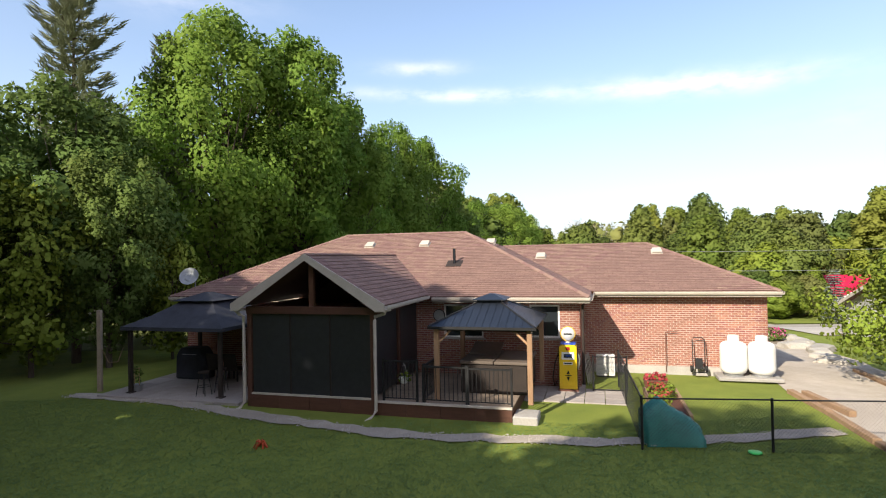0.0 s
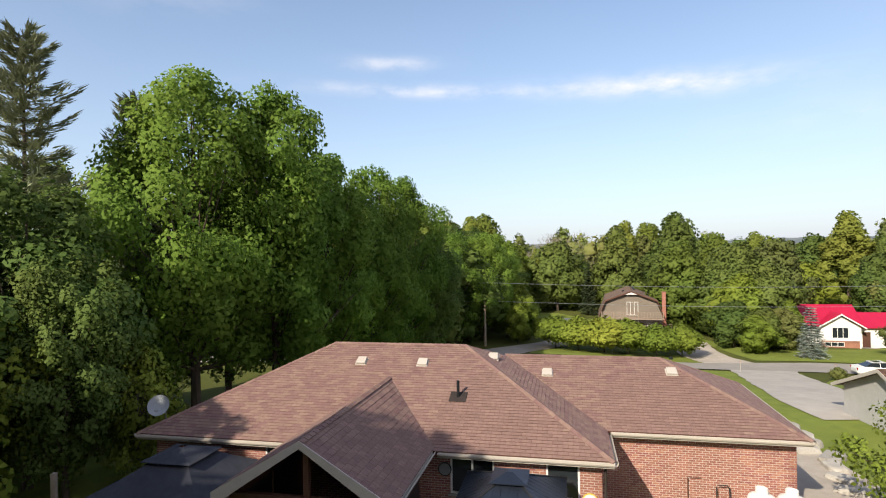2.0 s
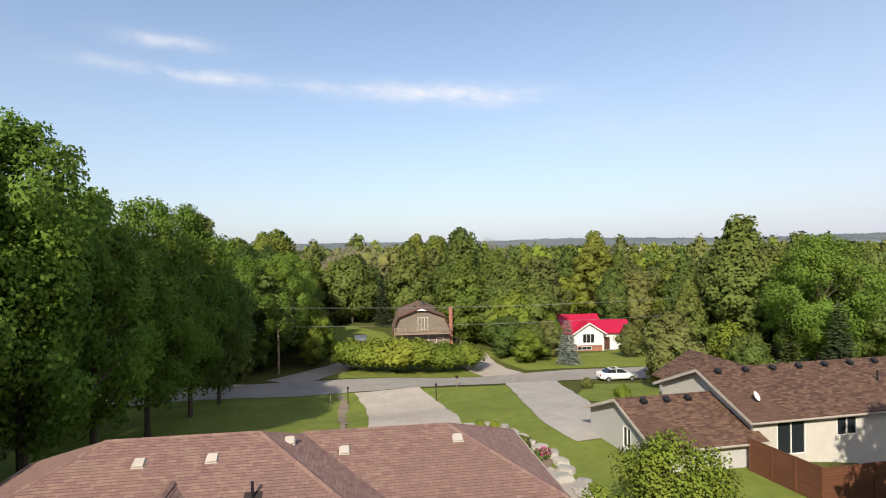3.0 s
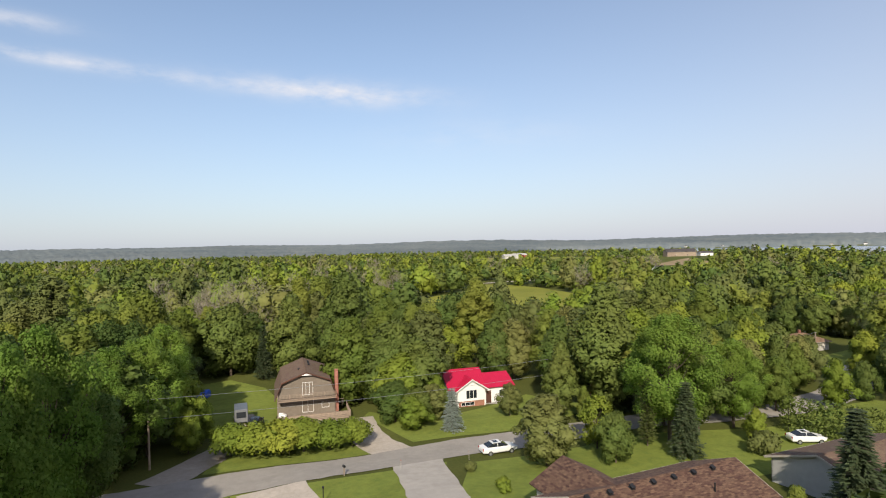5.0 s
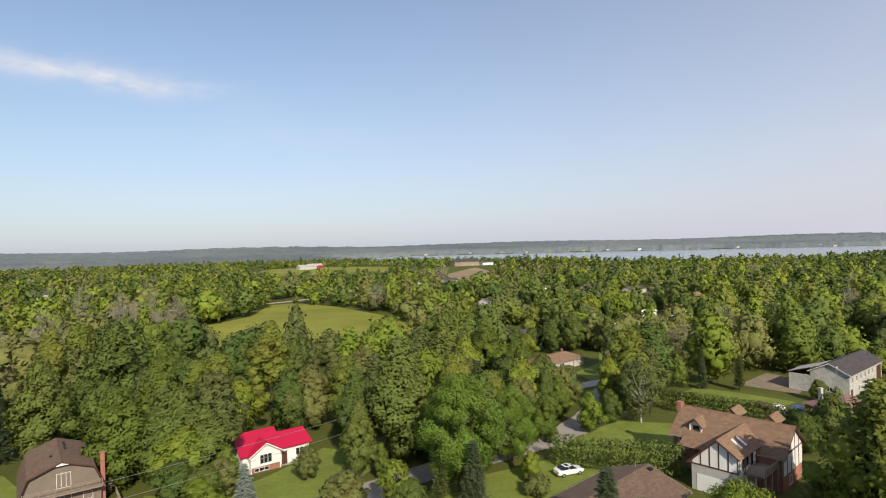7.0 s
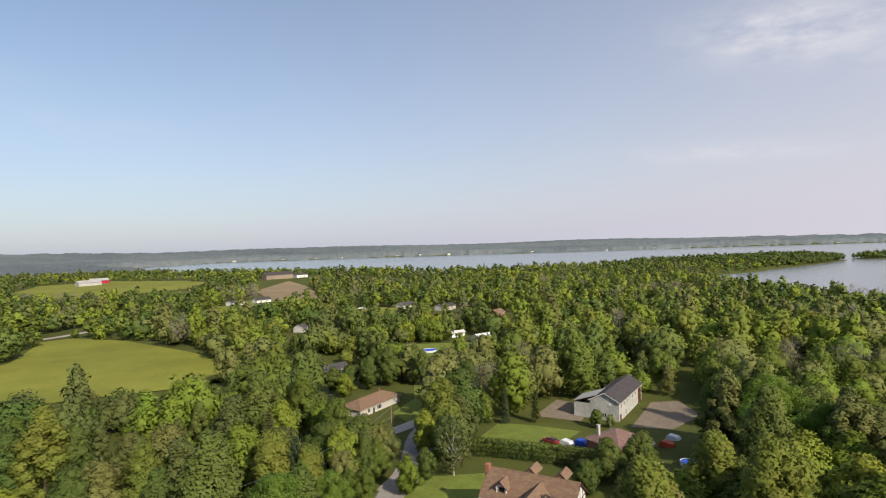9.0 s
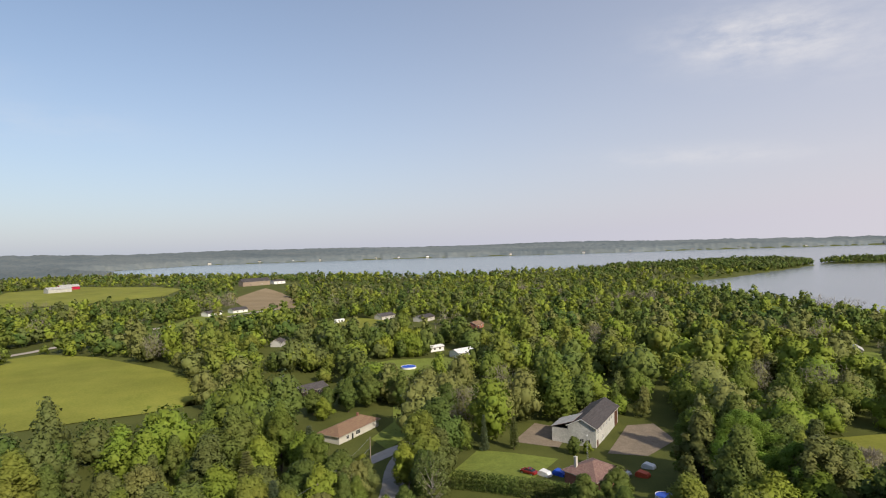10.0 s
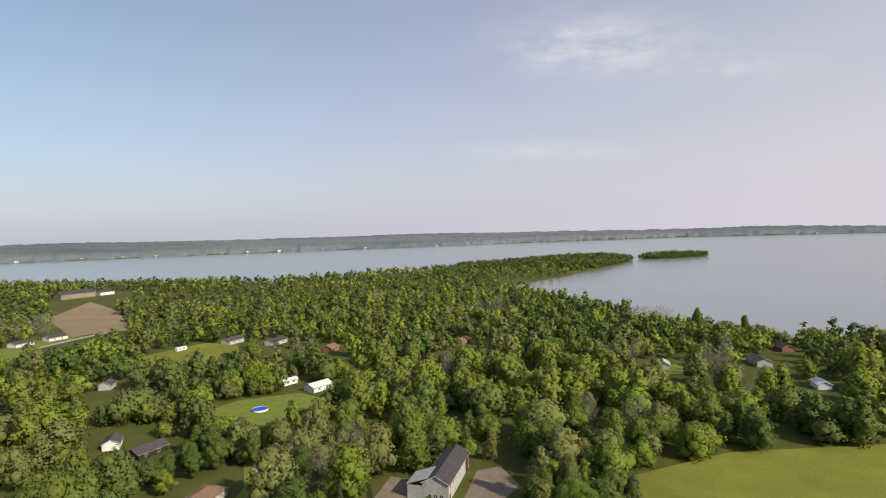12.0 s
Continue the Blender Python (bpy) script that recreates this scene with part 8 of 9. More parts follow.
        part("mirror", Solid().box(0.82 * k, s_ * 0.98 - 0.09, 0.90, 0.98 * k, s_ * 0.98 + 0.09, 1.04), paint, ob, bevel=0.02)
        part("headlight", Solid().box(2.15 * k, s_ * 0.62 - 0.14, 0.56, 2.33 * k, s_ * 0.62 + 0.14, 0.70), LAMP_GLASS, ob)
        part("tail_light", Solid().box(-2.36 * k, s_ * 0.68 - 0.10, 0.62, -2.26 * k, s_ * 0.68 + 0.10, 0.88), RED_GLASS, ob)
        for wx in (-1.42, 1.45):
            wh = part("wheel", Solid().lathe([(0.20, -0.1), (0.32, -0.1), (0.335, -0.05), (0.335, 0.05), (0.32, 0.1), (0.20, 0.1)], 20), RUBBER, ob, m=pose(wx * k, s_ * 0.82, 0.22, 90))
            part("rim", Solid().lathe([(0.02, -0.104), (0.20, -0.104), (0.21, 0.0), (0.20, 0.104), (0.02, 0.104)], 16), STEEL, wh)
    return ob


car(45.4, 55.6, -16, CAR_WHITE, "white four-door saloon car parked on the street edge", 4.9)
car(78.2, 33.0, -36, CAR_WHITE, "white coupe parked on the drive by the hedge", 4.6)
car(24.6, 87.8, 62, DARK_PAINT, "black car parked beside the camper", 4.6)
car(133.0, 12.6, 60, RED_PAINT, "dark red car on the lawn behind the hedge", 4.4)
for x, y, mat, lab in ((132.4, 8.8, WHITE, "pale tarp-covered trailer on the lawn"), (133.6, 5.4, BLUE_TARP, "blue tarp-covered boat on the lawn"), (22.2, 111, BLUE_TARP, "blue tarp-covered load at the edge of the wood"), (135, -9.5, STEEL, "grey utility trailer in the yard"),
                       (134, -13.5, ORANGE, "orange-red skip in the yard"), (142, -15.8, WHITE, "small white box in the yard")):
    s = Solid().prism([(-1.6, -0.9, 0.15), (1.6, -0.9, 0.15), (1.5, -0.9, 1.0), (0.9, -0.9, 1.5), (-1.2, -0.9, 1.3), (-1.6, -0.9, 0.8)], (0, 1.8, 0))
    thing("covered_trailer", lab, "trailer", pose(x, y, ground_at(x, y) - 0.12, 0, 0, 60), solid=s, material=mat, bevel=0.08)
camper = thing("truck_camper", "small grey camper trailer with a dark rear window", "camper", pose(23.6, 92.0, ground_at(23.6, 92), 0, 0, -15))
part("body", Solid().box(-1.0, -2.0, 0.5, 1.0, 2.0, 2.5), STEEL, camper, bevel=0.06)
part("window", Solid().box(-0.7, -2.03, 1.2, 0.7, -2.0, 2.1), GLASS, camper)
for s_ in (-1, 1):
    part("wheel", Solid().lathe([(0.1, -0.1), (0.33, -0.1), (0.35, 0), (0.33, 0.1), (0.1, 0.1)], 16), RUBBER, camper, m=pose(s_ * 0.95, 0.2, 0.35, 0, 90))
part("drawbar", Solid().box(-0.08, -2.9, 0.45, 0.08, -1.9, 0.55).box(-0.05, -2.9, 0.0, 0.05, -2.8, 0.5), BLACK_METAL, camper)
rv = thing("caravan", "white caravan parked in the meadow", "caravan", pose(376, 166, ground_at(376, 166), 0, 0, -25))
part("body", Solid().prism([(-4.0, -1.2, 0.5), (3.6, -1.2, 0.5), (4.0, -1.2, 1.4), (3.4, -1.2, 2.9), (-4.0, -1.2, 2.9)], (0, 2.4, 0)), WHITE, rv, bevel=0.08)
part("window", Solid().box(-2.4, -1.24, 1.5, -1.0, -1.21, 2.2), GLASS, rv)
part("window", Solid().box(0.6, -1.24, 1.5, 2.2, -1.21, 2.2), GLASS, rv)
for s_ in (-1, 1):
    part("wheel", Solid().lathe([(0.1, -0.1), (0.36, -0.1), (0.38, 0), (0.36, 0.1), (0.1, 0.1)], 16), RUBBER, rv, m=pose(-0.4, s_ * 1.1, 0.38, 90))
for px_, py_ in ((34.6 - 5.2, 90.2), (34.0 - 4.8, 88.6)):
    tk = thing("oil_tank", "white water tank beside the grey deck", "tank", pose(px_, py_, ground_at(px_, py_)), "white tanks")
    part("body", Solid().lathe([(0.3, 0.0), (0.5, 0.05), (0.52, 0.2), (0.52, 0.9), (0.45, 1.05), (0.15, 1.1)], 18), WHITE, tk)

# poles and wires
POLES = ((-30, 79.5, 8.6), (8.4, 76.0, 8.4), (70.5, 61.5, 8.8), (97, 50, 9), (131, 52, 9))
ends = []
for px_, py_, h_ in POLES:
    g_ = ground_at(px_, py_)
    p_ = thing("utility_pole", "grey wooden utility pole along the street", "pole", pose(px_, py_, g_), "street poles")
    part("pole", Solid().tube([(0, 0, -0.5), (0, 0, h_)], 0.15, 8, 0.10), GREY_WOOD, p_)
    for z_ in (h_ - 0.1, h_ - 1.2, h_ - 2.6):
        part("insulator", Solid().lathe([(0.03, 0), (0.05, 0.03), (0.03, 0.1)], 8, (0, -0.15, z_)), STEEL, p_)
    if px_ == 70.5:
        part("transformer", Solid().lathe([(0.18, -0.45), (0.24, -0.4), (0.24, 0.35), (0.2, 0.42), (0.05, 0.45)], 14, (0, -0.42, h_ - 1.6)), STEEL, p_, "grey transformer can")
        part("bracket", Solid().box(-0.05, -0.25, h_ - 1.7, 0.05, -0.05, h_ - 1.6), STEEL, p_)
    ends.append((px_, py_, g_ + h_))
wires = Solid()
for (ax, ay, az), (bx, by, bz) in zip(ends[:-1], ends[1:]):
    for dz_ in (0.0, -2.4):
        pts = []
        for i in range(13):
            t_ = i / 12
            pts.append((ax + (bx - ax) * t_, ay - 0.15 + (by - ay) * t_, az + dz_ + (bz - az) * t_ - 0.6 * math.sin(math.pi * t_)))
        wires.tube(pts, 0.022, 4)
thing("overhead_wire", "sagging grey overhead wires between the street poles", "wire", solid=wires, material=STEEL, kind="stuff")
for px_, py_, h_ in ((12.9, 58.3, 1.6), (21.0, 54.3, 1.6)):
    lp = thing("drive_lamp_post", "short black lamp post beside the gravel driveway", "lamp post", pose(px_, py_, ground_at(px_, py_)), "drive lamp posts")
    part("post", Solid().tube([(0, 0, -0.2), (0, 0, h_)], 0.05, 8), BLACK_METAL, lp)
    part("lantern", Solid().lathe([(0.05, h_), (0.10, h_ + 0.03), (0.12, h_ + 0.2), (0.06, h_ + 0.27), (0.01, h_ + 0.3)], 8), BLACK_METAL, lp)
mb = thing("mailbox", "grey mailbox on a wooden post at the street", "mailbox", pose(26.2, 60.4, ground_at(26.2, 60.4)))
part("post", Solid().box(-0.05, -0.05, -0.2, 0.05, 0.05, 1.0), GREY_WOOD, mb)
part("box", Solid().prism([(-0.1, -0.22, 1.0), (0.1, -0.22, 1.0), (0.1, -0.22, 1.15), (0.05, -0.22, 1.24), (-0.05, -0.22, 1.24), (-0.1, -0.22, 1.15)], (0, 0.44, 0)), BLACK_METAL, mb)
for px_, py_ in ((32.3, 57.9), (11.2, 58.7), (2.0, 57.5), (24.0, 72.0), (40.5, 55.4)):
    mk = thing("marker_stake", "thin pale marker stake at the street edge", "stake", pose(px_, py_, ground_at(px_, py_)), "marker stakes")
    part("stake", Solid().tube([(0, 0, -0.2), (0, 0, 1.1)], 0.02, 6), FASCIA, mk)
    part("cap", Solid().box(-0.03, -0.03, 1.1, 0.03, 0.03, 1.16), ORANGE, mk)
bench = thing("garden_swing", "small red garden bench under the round tree", "bench", pose(43.6, 44.2, ground_at(43.6, 44.2), 0, 0, 20))
part("seat", Solid().box(-0.75, -0.25, 0.40, 0.75, 0.25, 0.45), RED_PAINT, bench)
part("backrest", Solid().box(-0.75, 0.22, 0.5, 0.75, 0.27, 0.95), RED_PAINT, bench)
for sx in (-0.65, 0.65):
    part("leg", Solid().box(sx - 0.04, -0.22, 0, sx + 0.04, 0.25, 0.40), RED_PAINT, bench)

# trees and shrubs with a place of their own
for k, x, y, h, s, g in (("street_tree", 17.6, 75.2, 4.2, 1.22, "street hedge"), ("street_tree", 20.2, 73.8, 4.4, 1.22, "street hedge"), ("street_tree", 23.4, 73.2, 4.6, 1.28, "street hedge"), ("street_tree", 26.2, 72.6, 4.5, 1.28, "street hedge"),
                         ("street_tree", 29.4, 71.3, 4.1, 1.16, "street hedge"), ("street_tree", 32.4, 70.6, 4.0, 1.16, "street hedge"), ("blue_spruce", 46.5, 66.9, 6.2, 1.1, ""), ("wood_c", 45.6, 47.2, 8.4, 1.25, ""), ("maple_a", 63.5, 43.0, 16.5, 1.1, ""),
                         ("maple_b", 69.0, 47.5, 14.0, 1.1, ""), ("spruce", 59.4, 38.2, 9.0, 1.35, ""), ("wood_f", 51.8, 42.4, 6.0, 1.1, ""), ("spruce", 71.5, 55.0, 7.0, 1.0, ""), ("wood_c", 57.8, 67.0, 5.2, 1.1, ""), ("wood_d", 42.4, 71.0, 5.0, 1.5, "shrubbery"), ("wood_f", 44.6, 73.0, 5.5, 1.6, "shrubbery"), ("wood_f", 42.4, 76.2, 6.5, 1.5, "shrubbery"), ("wood_c", 47.6, 73.6, 5.5, 1.5, "shrubbery"),
                         ("wood_d", 45.0, 79.0, 10.0, 1.3, "shrubbery"), ("wood_h", 49.0, 80.0, 12.0, 1.2, "shrubbery"), ("wood_f", 46.5, 86.0, 12.0, 1.2, "shrubbery"), ("wood_d", 44.5, 92.0, 9.0, 1.3, "shrubbery"), ("wood_d", 49.5, 75.0, 6.5, 0.9, "shrubbery"), ("bush", 68.0, 33.4, 3.0, 1.1, ""), ("bush", 37.6, 51.4, 1.3, 0.9, "lawn shrubs"),
                         ("bush_light", 36.3, 44.4, 1.2, 1.0, "lawn shrubs"), ("bush_light", 35.2, 43.0, 1.1, 1.0, "lawn shrubs"), ("apple", 16.2, 18.9, 5.0, 1.0, ""), ("apple", 66.0, 9.0, 7.5, 1.0, ""), ("spruce", 54.5, 19.6, 10.2, 1.5, ""), ("wood_f", 57.5, 16.8, 6.6, 1.2, ""), ("wood_d", 61.5, 14.2, 5.5, 1.1, ""), ("wood_h", 64.5, 12.5, 5.0, 1.0, ""), 
                         ("birch", 107.0, 29.8, 12.5, 1.1, ""), ("wood_a", 74.0, 50.5, 11.0, 1.0, ""), ("wood_e", 63.0, 56.5, 5.5, 1.0, ""), ("wood_c", 112, 46, 9, 1.0, ""), ("wood_a", 86.5, 51, 12, 1.1, ""), ("wood_d", 80.5, 49.5, 9.5, 1.1, ""),
                         ("wood_f", 116, 34, 10, 1.0, ""), ("wood_b", 100, 46, 10, 1.0, ""), ("wood_d", 121, 40, 10, 1.0, ""), ("wood_c", 76.0, 2.0, 6.0, 1.0, ""), ("bush", 78.0, 8.5, 2.2, 1.0, ""), ("wood_f", 108, 2, 5, 1.0, ""), ("wood_f", 112, -8, 5.5, 1.0, ""), ("wood_d", 60, 12, 6.5, 1.0, ""),
                         ("wood_a", 88, 44, 8, 1.0, ""), ("spruce", 150, 26, 10, 0.9, ""), ("pine", 152, 18, 9, 1.0, ""), ("wood_f", 151.5, 2.0, 5.0, 1.1, ""), ("wood_d", 152.5, -1.5, 3.6, 1.1, ""), ("birch", 104, 47, 10, 1.0, ""), ("wood_f", 94, 55, 10, 1.0, ""),
                         ("wood_f", 175, 42, 13, 1.0, ""), ("wood_e", 45, 20.5, 5.5, 1.3, ""), ("wood_a", 394, -228, 15, 0.8, ""), ("wood_a", 424, -208, 17, 0.8, ""), ("wood_d", 86.5, -10.0, 11.5, 1.45, ""), ("wood_b", 184, 80, 12, 1.2, ""), ("wood_h", 191, 75, 13, 1.1, ""), ("wood_b", 197, 68, 14, 1.1, ""), ("wood_f", 186, 89, 9, 1.1, ""), ("wood_h", 200, 79, 13, 1.1, ""), ("wood_f", 194, 86, 10, 1.1, ""), ("wood_b", 205, 87, 12, 1.1, ""), ("wood_g", 203, 70, 14, 1.1, ""), ("wood_b", 190, 62, 13, 1.1, ""), ("wood_d", 172, 84, 8, 1.2, ""), ("wood_h", 180, 92, 9, 1.2, ""), ("wood_f", 110, 0, 8.5, 1.1, ""), ("wood_f", 113, -6.5, 9, 1.1, ""), ("wood_b", 106, -7, 8, 1.2, ""), ("wood_f", 103, 4, 6.5, 1.2, ""), ("wood_b", 136, -24, 11, 1.2, ""), ("maple_a", 119.5, -31.0, 18, 1.25, "trees by the field"), ("maple_b", 108, -37, 16, 1.3, "trees by the field"), ("wood_a", 112, -46, 15, 1.3, "trees by the field"), ("wood_f", 128, -40, 14, 1.3, "trees by the field"), ("wood_d", 103, -28, 9, 1.2, "trees by the field"),
                         ("wood_b", 70.0, 43.0, 15.5, 1.1, ""), ("maple_a", 76.5, 41.5, 12.5, 1.0, ""), ("young_maple", 54.8, 47.5, 7.0, 1.0, ""), ("pine", 59.5, 43.5, 9.0, 0.8, ""), ("wood_d", 72.5, 36.5, 4.5, 1.0, ""), ("wood_f", 82, 44, 9, 1.0, ""), ("wood_c", 91, 46.5, 10, 1.0, ""), ("wood_d", 97, 36.2, 7.5, 1.0, ""), ("wood_a", 88.5, 41.2, 8.5, 1.0, ""), ("wood_f", 104.5, 35.0, 6.5, 1.0, ""), ("wood_c", 110, 47, 9, 1.0, ""), ("wood_d", 117.5, 49, 8, 1.0, ""), ("wood_a", 103, 44.5, 8.5, 1.0, ""), ("wood_b", 62, 60, 12, 1.0, ""), ("wood_b", 68, 66, 15, 1.0, ""), ("wood_a", 74, 60, 14, 1.1, "")):
    plant(k, x, y, h, s, g)
for x, y, h in ((289, 92, 12), (282, 84, 12), (296, 86, 12), (276, 98, 11), (303, 96, 12), (290, 104, 11)):
    plant("willow", x, y, h, 1.15, "weeping willows")


def cedar_hedge(pts, h, w, label, seed):
    """A clipped hedge: upright leaf clumps over a long rounded block."""
    rng = np.random.default_rng(seed)
    line = smooth_line(pts, 1.0)
    cs = [(p.x + rng.uniform(-0.2, 0.2), p.y + rng.uniform(-0.2, 0.2), 0.0) for p in line]
    zb = land(np.array([c[0] for c in cs]), np.array([c[1] for c in cs]))
    centres, radii = [], []
    for (x, y, _), z in zip(cs, zb):
        for q in range(4):
            centres.append((x, y, z + h * (0.14 + 0.24 * q)))
            radii.append((w / 2 * (1.05 - 0.10 * q), w / 2 * (1.05 - 0.10 * q), h * 0.19 * rng.uniform(0.85, 1.2)))
    v, f, vn = leaf_cards(rng, centres, radii, [105] * len(centres), 0.27, inner=0.6, normals=True)
    ob = thing("cedar_hedge", label, "hedge")
    part("foliage", quads_mesh("foliage", v, f, LEAF_DEEP, vn), None, ob)
    tr = Solid()
    for (x, y, _), z in list(zip(cs, zb))[::2]:
        tr.tube([(x, y, z - 0.2), (x, y, z + h * 0.7)], 0.08, 5, 0.03)
    part("stem", tr, BARK, ob)["kind"] = "stuff"


cedar_hedge([(81.0, 36.5), (83.0, 28.0), (84.2, 18.6)], 4.6, 2.6, "tall dense cedar hedge beside the drive", 31)
cedar_hedge([(120.5, 28.0), (118.5, 14.0), (115.5, 1.0)], 4.0, 2.6, "long cedar hedge behind the half-timbered house", 32)
pool = thing("round_pool", "round blue garden pool with a white rim", "pool", pose(253, 78, ground_at(253, 78)))
part("wall", Solid().lathe([(3.5, 0), (3.6, 0), (3.6, 1.1), (3.5, 1.1), (3.5, 0)], 28), WHITE, pool)
part("water", Solid().lathe([(3.49, 0.1), (3.49, 0.95), (0.1, 0.95)], 28), BLUE_TARP, pool)
pool2 = thing("round_pool", "small round blue garden pool", "pool", pose(119.5, -16, ground_at(119.5, -16)))
part("wall", Solid().lathe([(1.7, 0), (1.75, 0), (1.75, 0.8), (1.7, 0.8), (1.7, 0)], 24), WHITE, pool2)
part("water", Solid().lathe([(1.69, 0.1), (1.69, 0.7), (0.1, 0.7)], 24), BLUE_TARP, pool2)
terrace = thing("pool_terrace", "pale concrete pool terrace beside the half-timbered house", "terrace", pose(94.5, -1.0, ground_at(94.5, -1)), solid=Solid().box(-3, -3.4, -0.5, 3, 3, 0.12), material=CONCRETE, bevel=0.05)
# neighbour's garden furniture
for i, (x, y) in enumerate(((37.2, 20.9), (38.1, 20.5), (37.9, 21.6))):
    pc = thing("plastic_chair", "white plastic garden chair on the neighbour's lawn", "chair", pose(x, y, ground_at(x, y), 0, 0, 70 * i), "white garden chairs")
    part("seat", Solid().box(-0.25, -0.25, 0.40, 0.25, 0.25, 0.44), WHITE, pc)
    part("backrest", Solid().prism([(-0.25, 0.22, 0.44), (0.25, 0.22, 0.44), (0.22, 0.34, 0.9), (-0.22, 0.34, 0.9)], (0, 0.03, 0)), WHITE, pc)
    for lx in (-0.22, 0.22):
        for ly in (-0.22, 0.22):
            part("leg", Solid().tube([(lx, ly, 0.42), (lx * 1.15, ly * 1.15, 0)], 0.02, 6), WHITE, pc)

# ---- fields and clearings ----
FIELDS = (
    ("meadow", [(120, 190), (165, 150), (185, 140), (213, 160), (248, 250), (250, 288), (236, 294), (190, 255), (140, 240)], MEADOW, "mown bright green hay meadow beside the lane"),
    ("meadow", [(456, 562), (500, 498), (560, 462), (640, 500), (700, 590), (745, 766), (655, 805), (520, 690)], MEADOW, "bright hill meadow before the farm"),
    ("field", [(440, 278), (466, 246), (560, 300), (600, 336), (640, 380), (540, 362)], PLOUGHED, "dry brown ploughed field below the barn"),
    ("meadow", [(120, -50), (162, -56), (178, -98), (180, -150), (182, -260), (120, -260), (95, -120)], MEADOW, "rough bright green field beyond the trees"),
    ("meadow", [(316, 172), (340, 115), (392, 134), (402, 160), (352, 190)], MEADOW, "green meadow with a parked caravan"),
    ("lawn", [(222, 92), (232, 64), (268, 52), (280, 66), (270, 92), (256, 102)], GRASS, "lawn with pools between willows"),
    ("lawn", [(150, 54), (170, 50), (196, 52), (192, 66), (174, 60), (158, 62)], GRASS, "lawn before the brick bungalow"),
    ("lawn", [(128, 32), (150, 28), (147, 6), (130, 11), (124, 20)], GRASS, "fenced lawn behind the cedar hedge"),
    ("lawn", [(86, 40), (106, 34), (110, 22), (96, 22), (84, 22)], GRASS, "lawn beside the half-timbered house"),
    ("lawn", [(84, 3), (100, 2), (104, -14), (84, -14)], GRASS, "lawn round the pool"),
    ("lawn", [(366, -212), (400, -226), (384, -258), (346, -246)], GRASS, "lakeside lawn under single trees"),
    ("lawn", [(285, -120), (305, -124), (305, -138), (285, -140)], GRASS, "grass round the blue-roofed shed"),
    ("lawn", [(390, 300), (440, 290), (444, 268), (400, 274), (300, 250), (290, 262)], GRASS, "grass by the farm lane"),
    ("yard", [(154, -6.8), (178, -14), (180, -22), (166, -26), (153, -17)], DIRT, "bare sandy yard before the workshop"),
    ("yard", [(158, 19), (176, 14), (172, 3), (156, 6)], DIRT, "bare earth patch behind the workshop"),
)
for nm, poly, mat, lab in FIELDS:
    far_ = max(abs(c) for p in poly for c in p)
    drape(nm, poly, mat, 0.08 if far_ < 200 else 0.3, 5.0 if far_ < 200 else 14.0, lab, nm)
lane("lane", [(160, 330), (243, 303), (270, 300), (330, 290), (404, 272), (470, 256)], 6.0, GRAVEL, 0.25, "pale gravel farm lane through the fields", "road", step=8)
lane("lane", [(128, 60), (150, 52), (158, 46), (165, 44), (180, 52), (190, 60)], 5.0, ASPHALT, 0.14, "grey drive to the bungalow", "driveway", step=4)

CLEAR = [[(116, 42), (152, 50), (150, 68), (110, 54)], [(108, 36), (126, 36), (128, -4), (108, -4)], [(154, 16), (176, 12), (186, -12), (178, -24), (160, -26), (150, -14)], [(94, -16), (118, -24), (124, 6), (98, 6)], [(-60, -60), (42, -60), (44, 18), (66, 14), (78, 28), (108, 34), (112, 44), (60, 60), (72, 62), (72, 86), (50, 86), (44, 74), (42, 90), (42, 103), (32, 124), (16, 122), (12, 92), (4, 70), (-80, 84), (-80, 70), (-2, 66), (-14, 62), (-30, 20)],
         [(84, 28), (74, 6), (88, -16), (108, -14), (112, 24), (110, 36), (96, 40)], [(122, 34), (147, 28), (150, 10), (166, 4), (172, -16), (158, -28), (136, -26), (118, -20), (116, -6), (124, 10)],
         [(148, 50), (200, 50), (198, 68), (180, 78), (158, 82), (150, 70)], [(195, 92), (212, 86), (222, 104), (204, 116), (192, 112)],
         [(272, 48), (298, 48), (304, 80), (290, 84)], [(60, 50), (80, 42.5), (96, 37), (112, 36.5), (135, 42), (152, 45), (150, 52), (134, 50), (112, 43.5), (97, 43.5), (82, 49)]] + [f[1] for f in FIELDS] + [[(px * k, py * k) for px, py in f[1]] for f in FIELDS for k in (0.95, 0.9, 0.85) if abs(f[1][0][0]) > 400] + [[(px * k, py * k) for px, py in FIELDS[0][1]] for k in (0.94, 0.88, 0.82)]


def inside(poly, x, y):
    r = np.zeros(np.shape(x), bool)
    for i in range(len(poly)):
        (ax, ay), (bx, by) = poly[i], poly[(i + 1) % len(poly)]
        r ^= ((ay > y) != (by > y)) & (x < (bx - ax) * (y - ay) / ((by - ay) if by != ay else 1e-9) + ax)
    return r


def lane_clear(x, y, pts, half):
    ok = np.ones(np.shape(x), bool)
    for (ax, ay), (bx, by) in zip(pts[:-1], pts[1:]):
        k = np.clip(((x - ax) * (bx - ax) + (y - ay) * (by - ay)) / ((bx - ax) ** 2 + (by - ay) ** 2), 0, 1)
        ok &= np.hypot(x - ax - k * (bx - ax), y - ay - k * (by - ay)) > half
    return ok


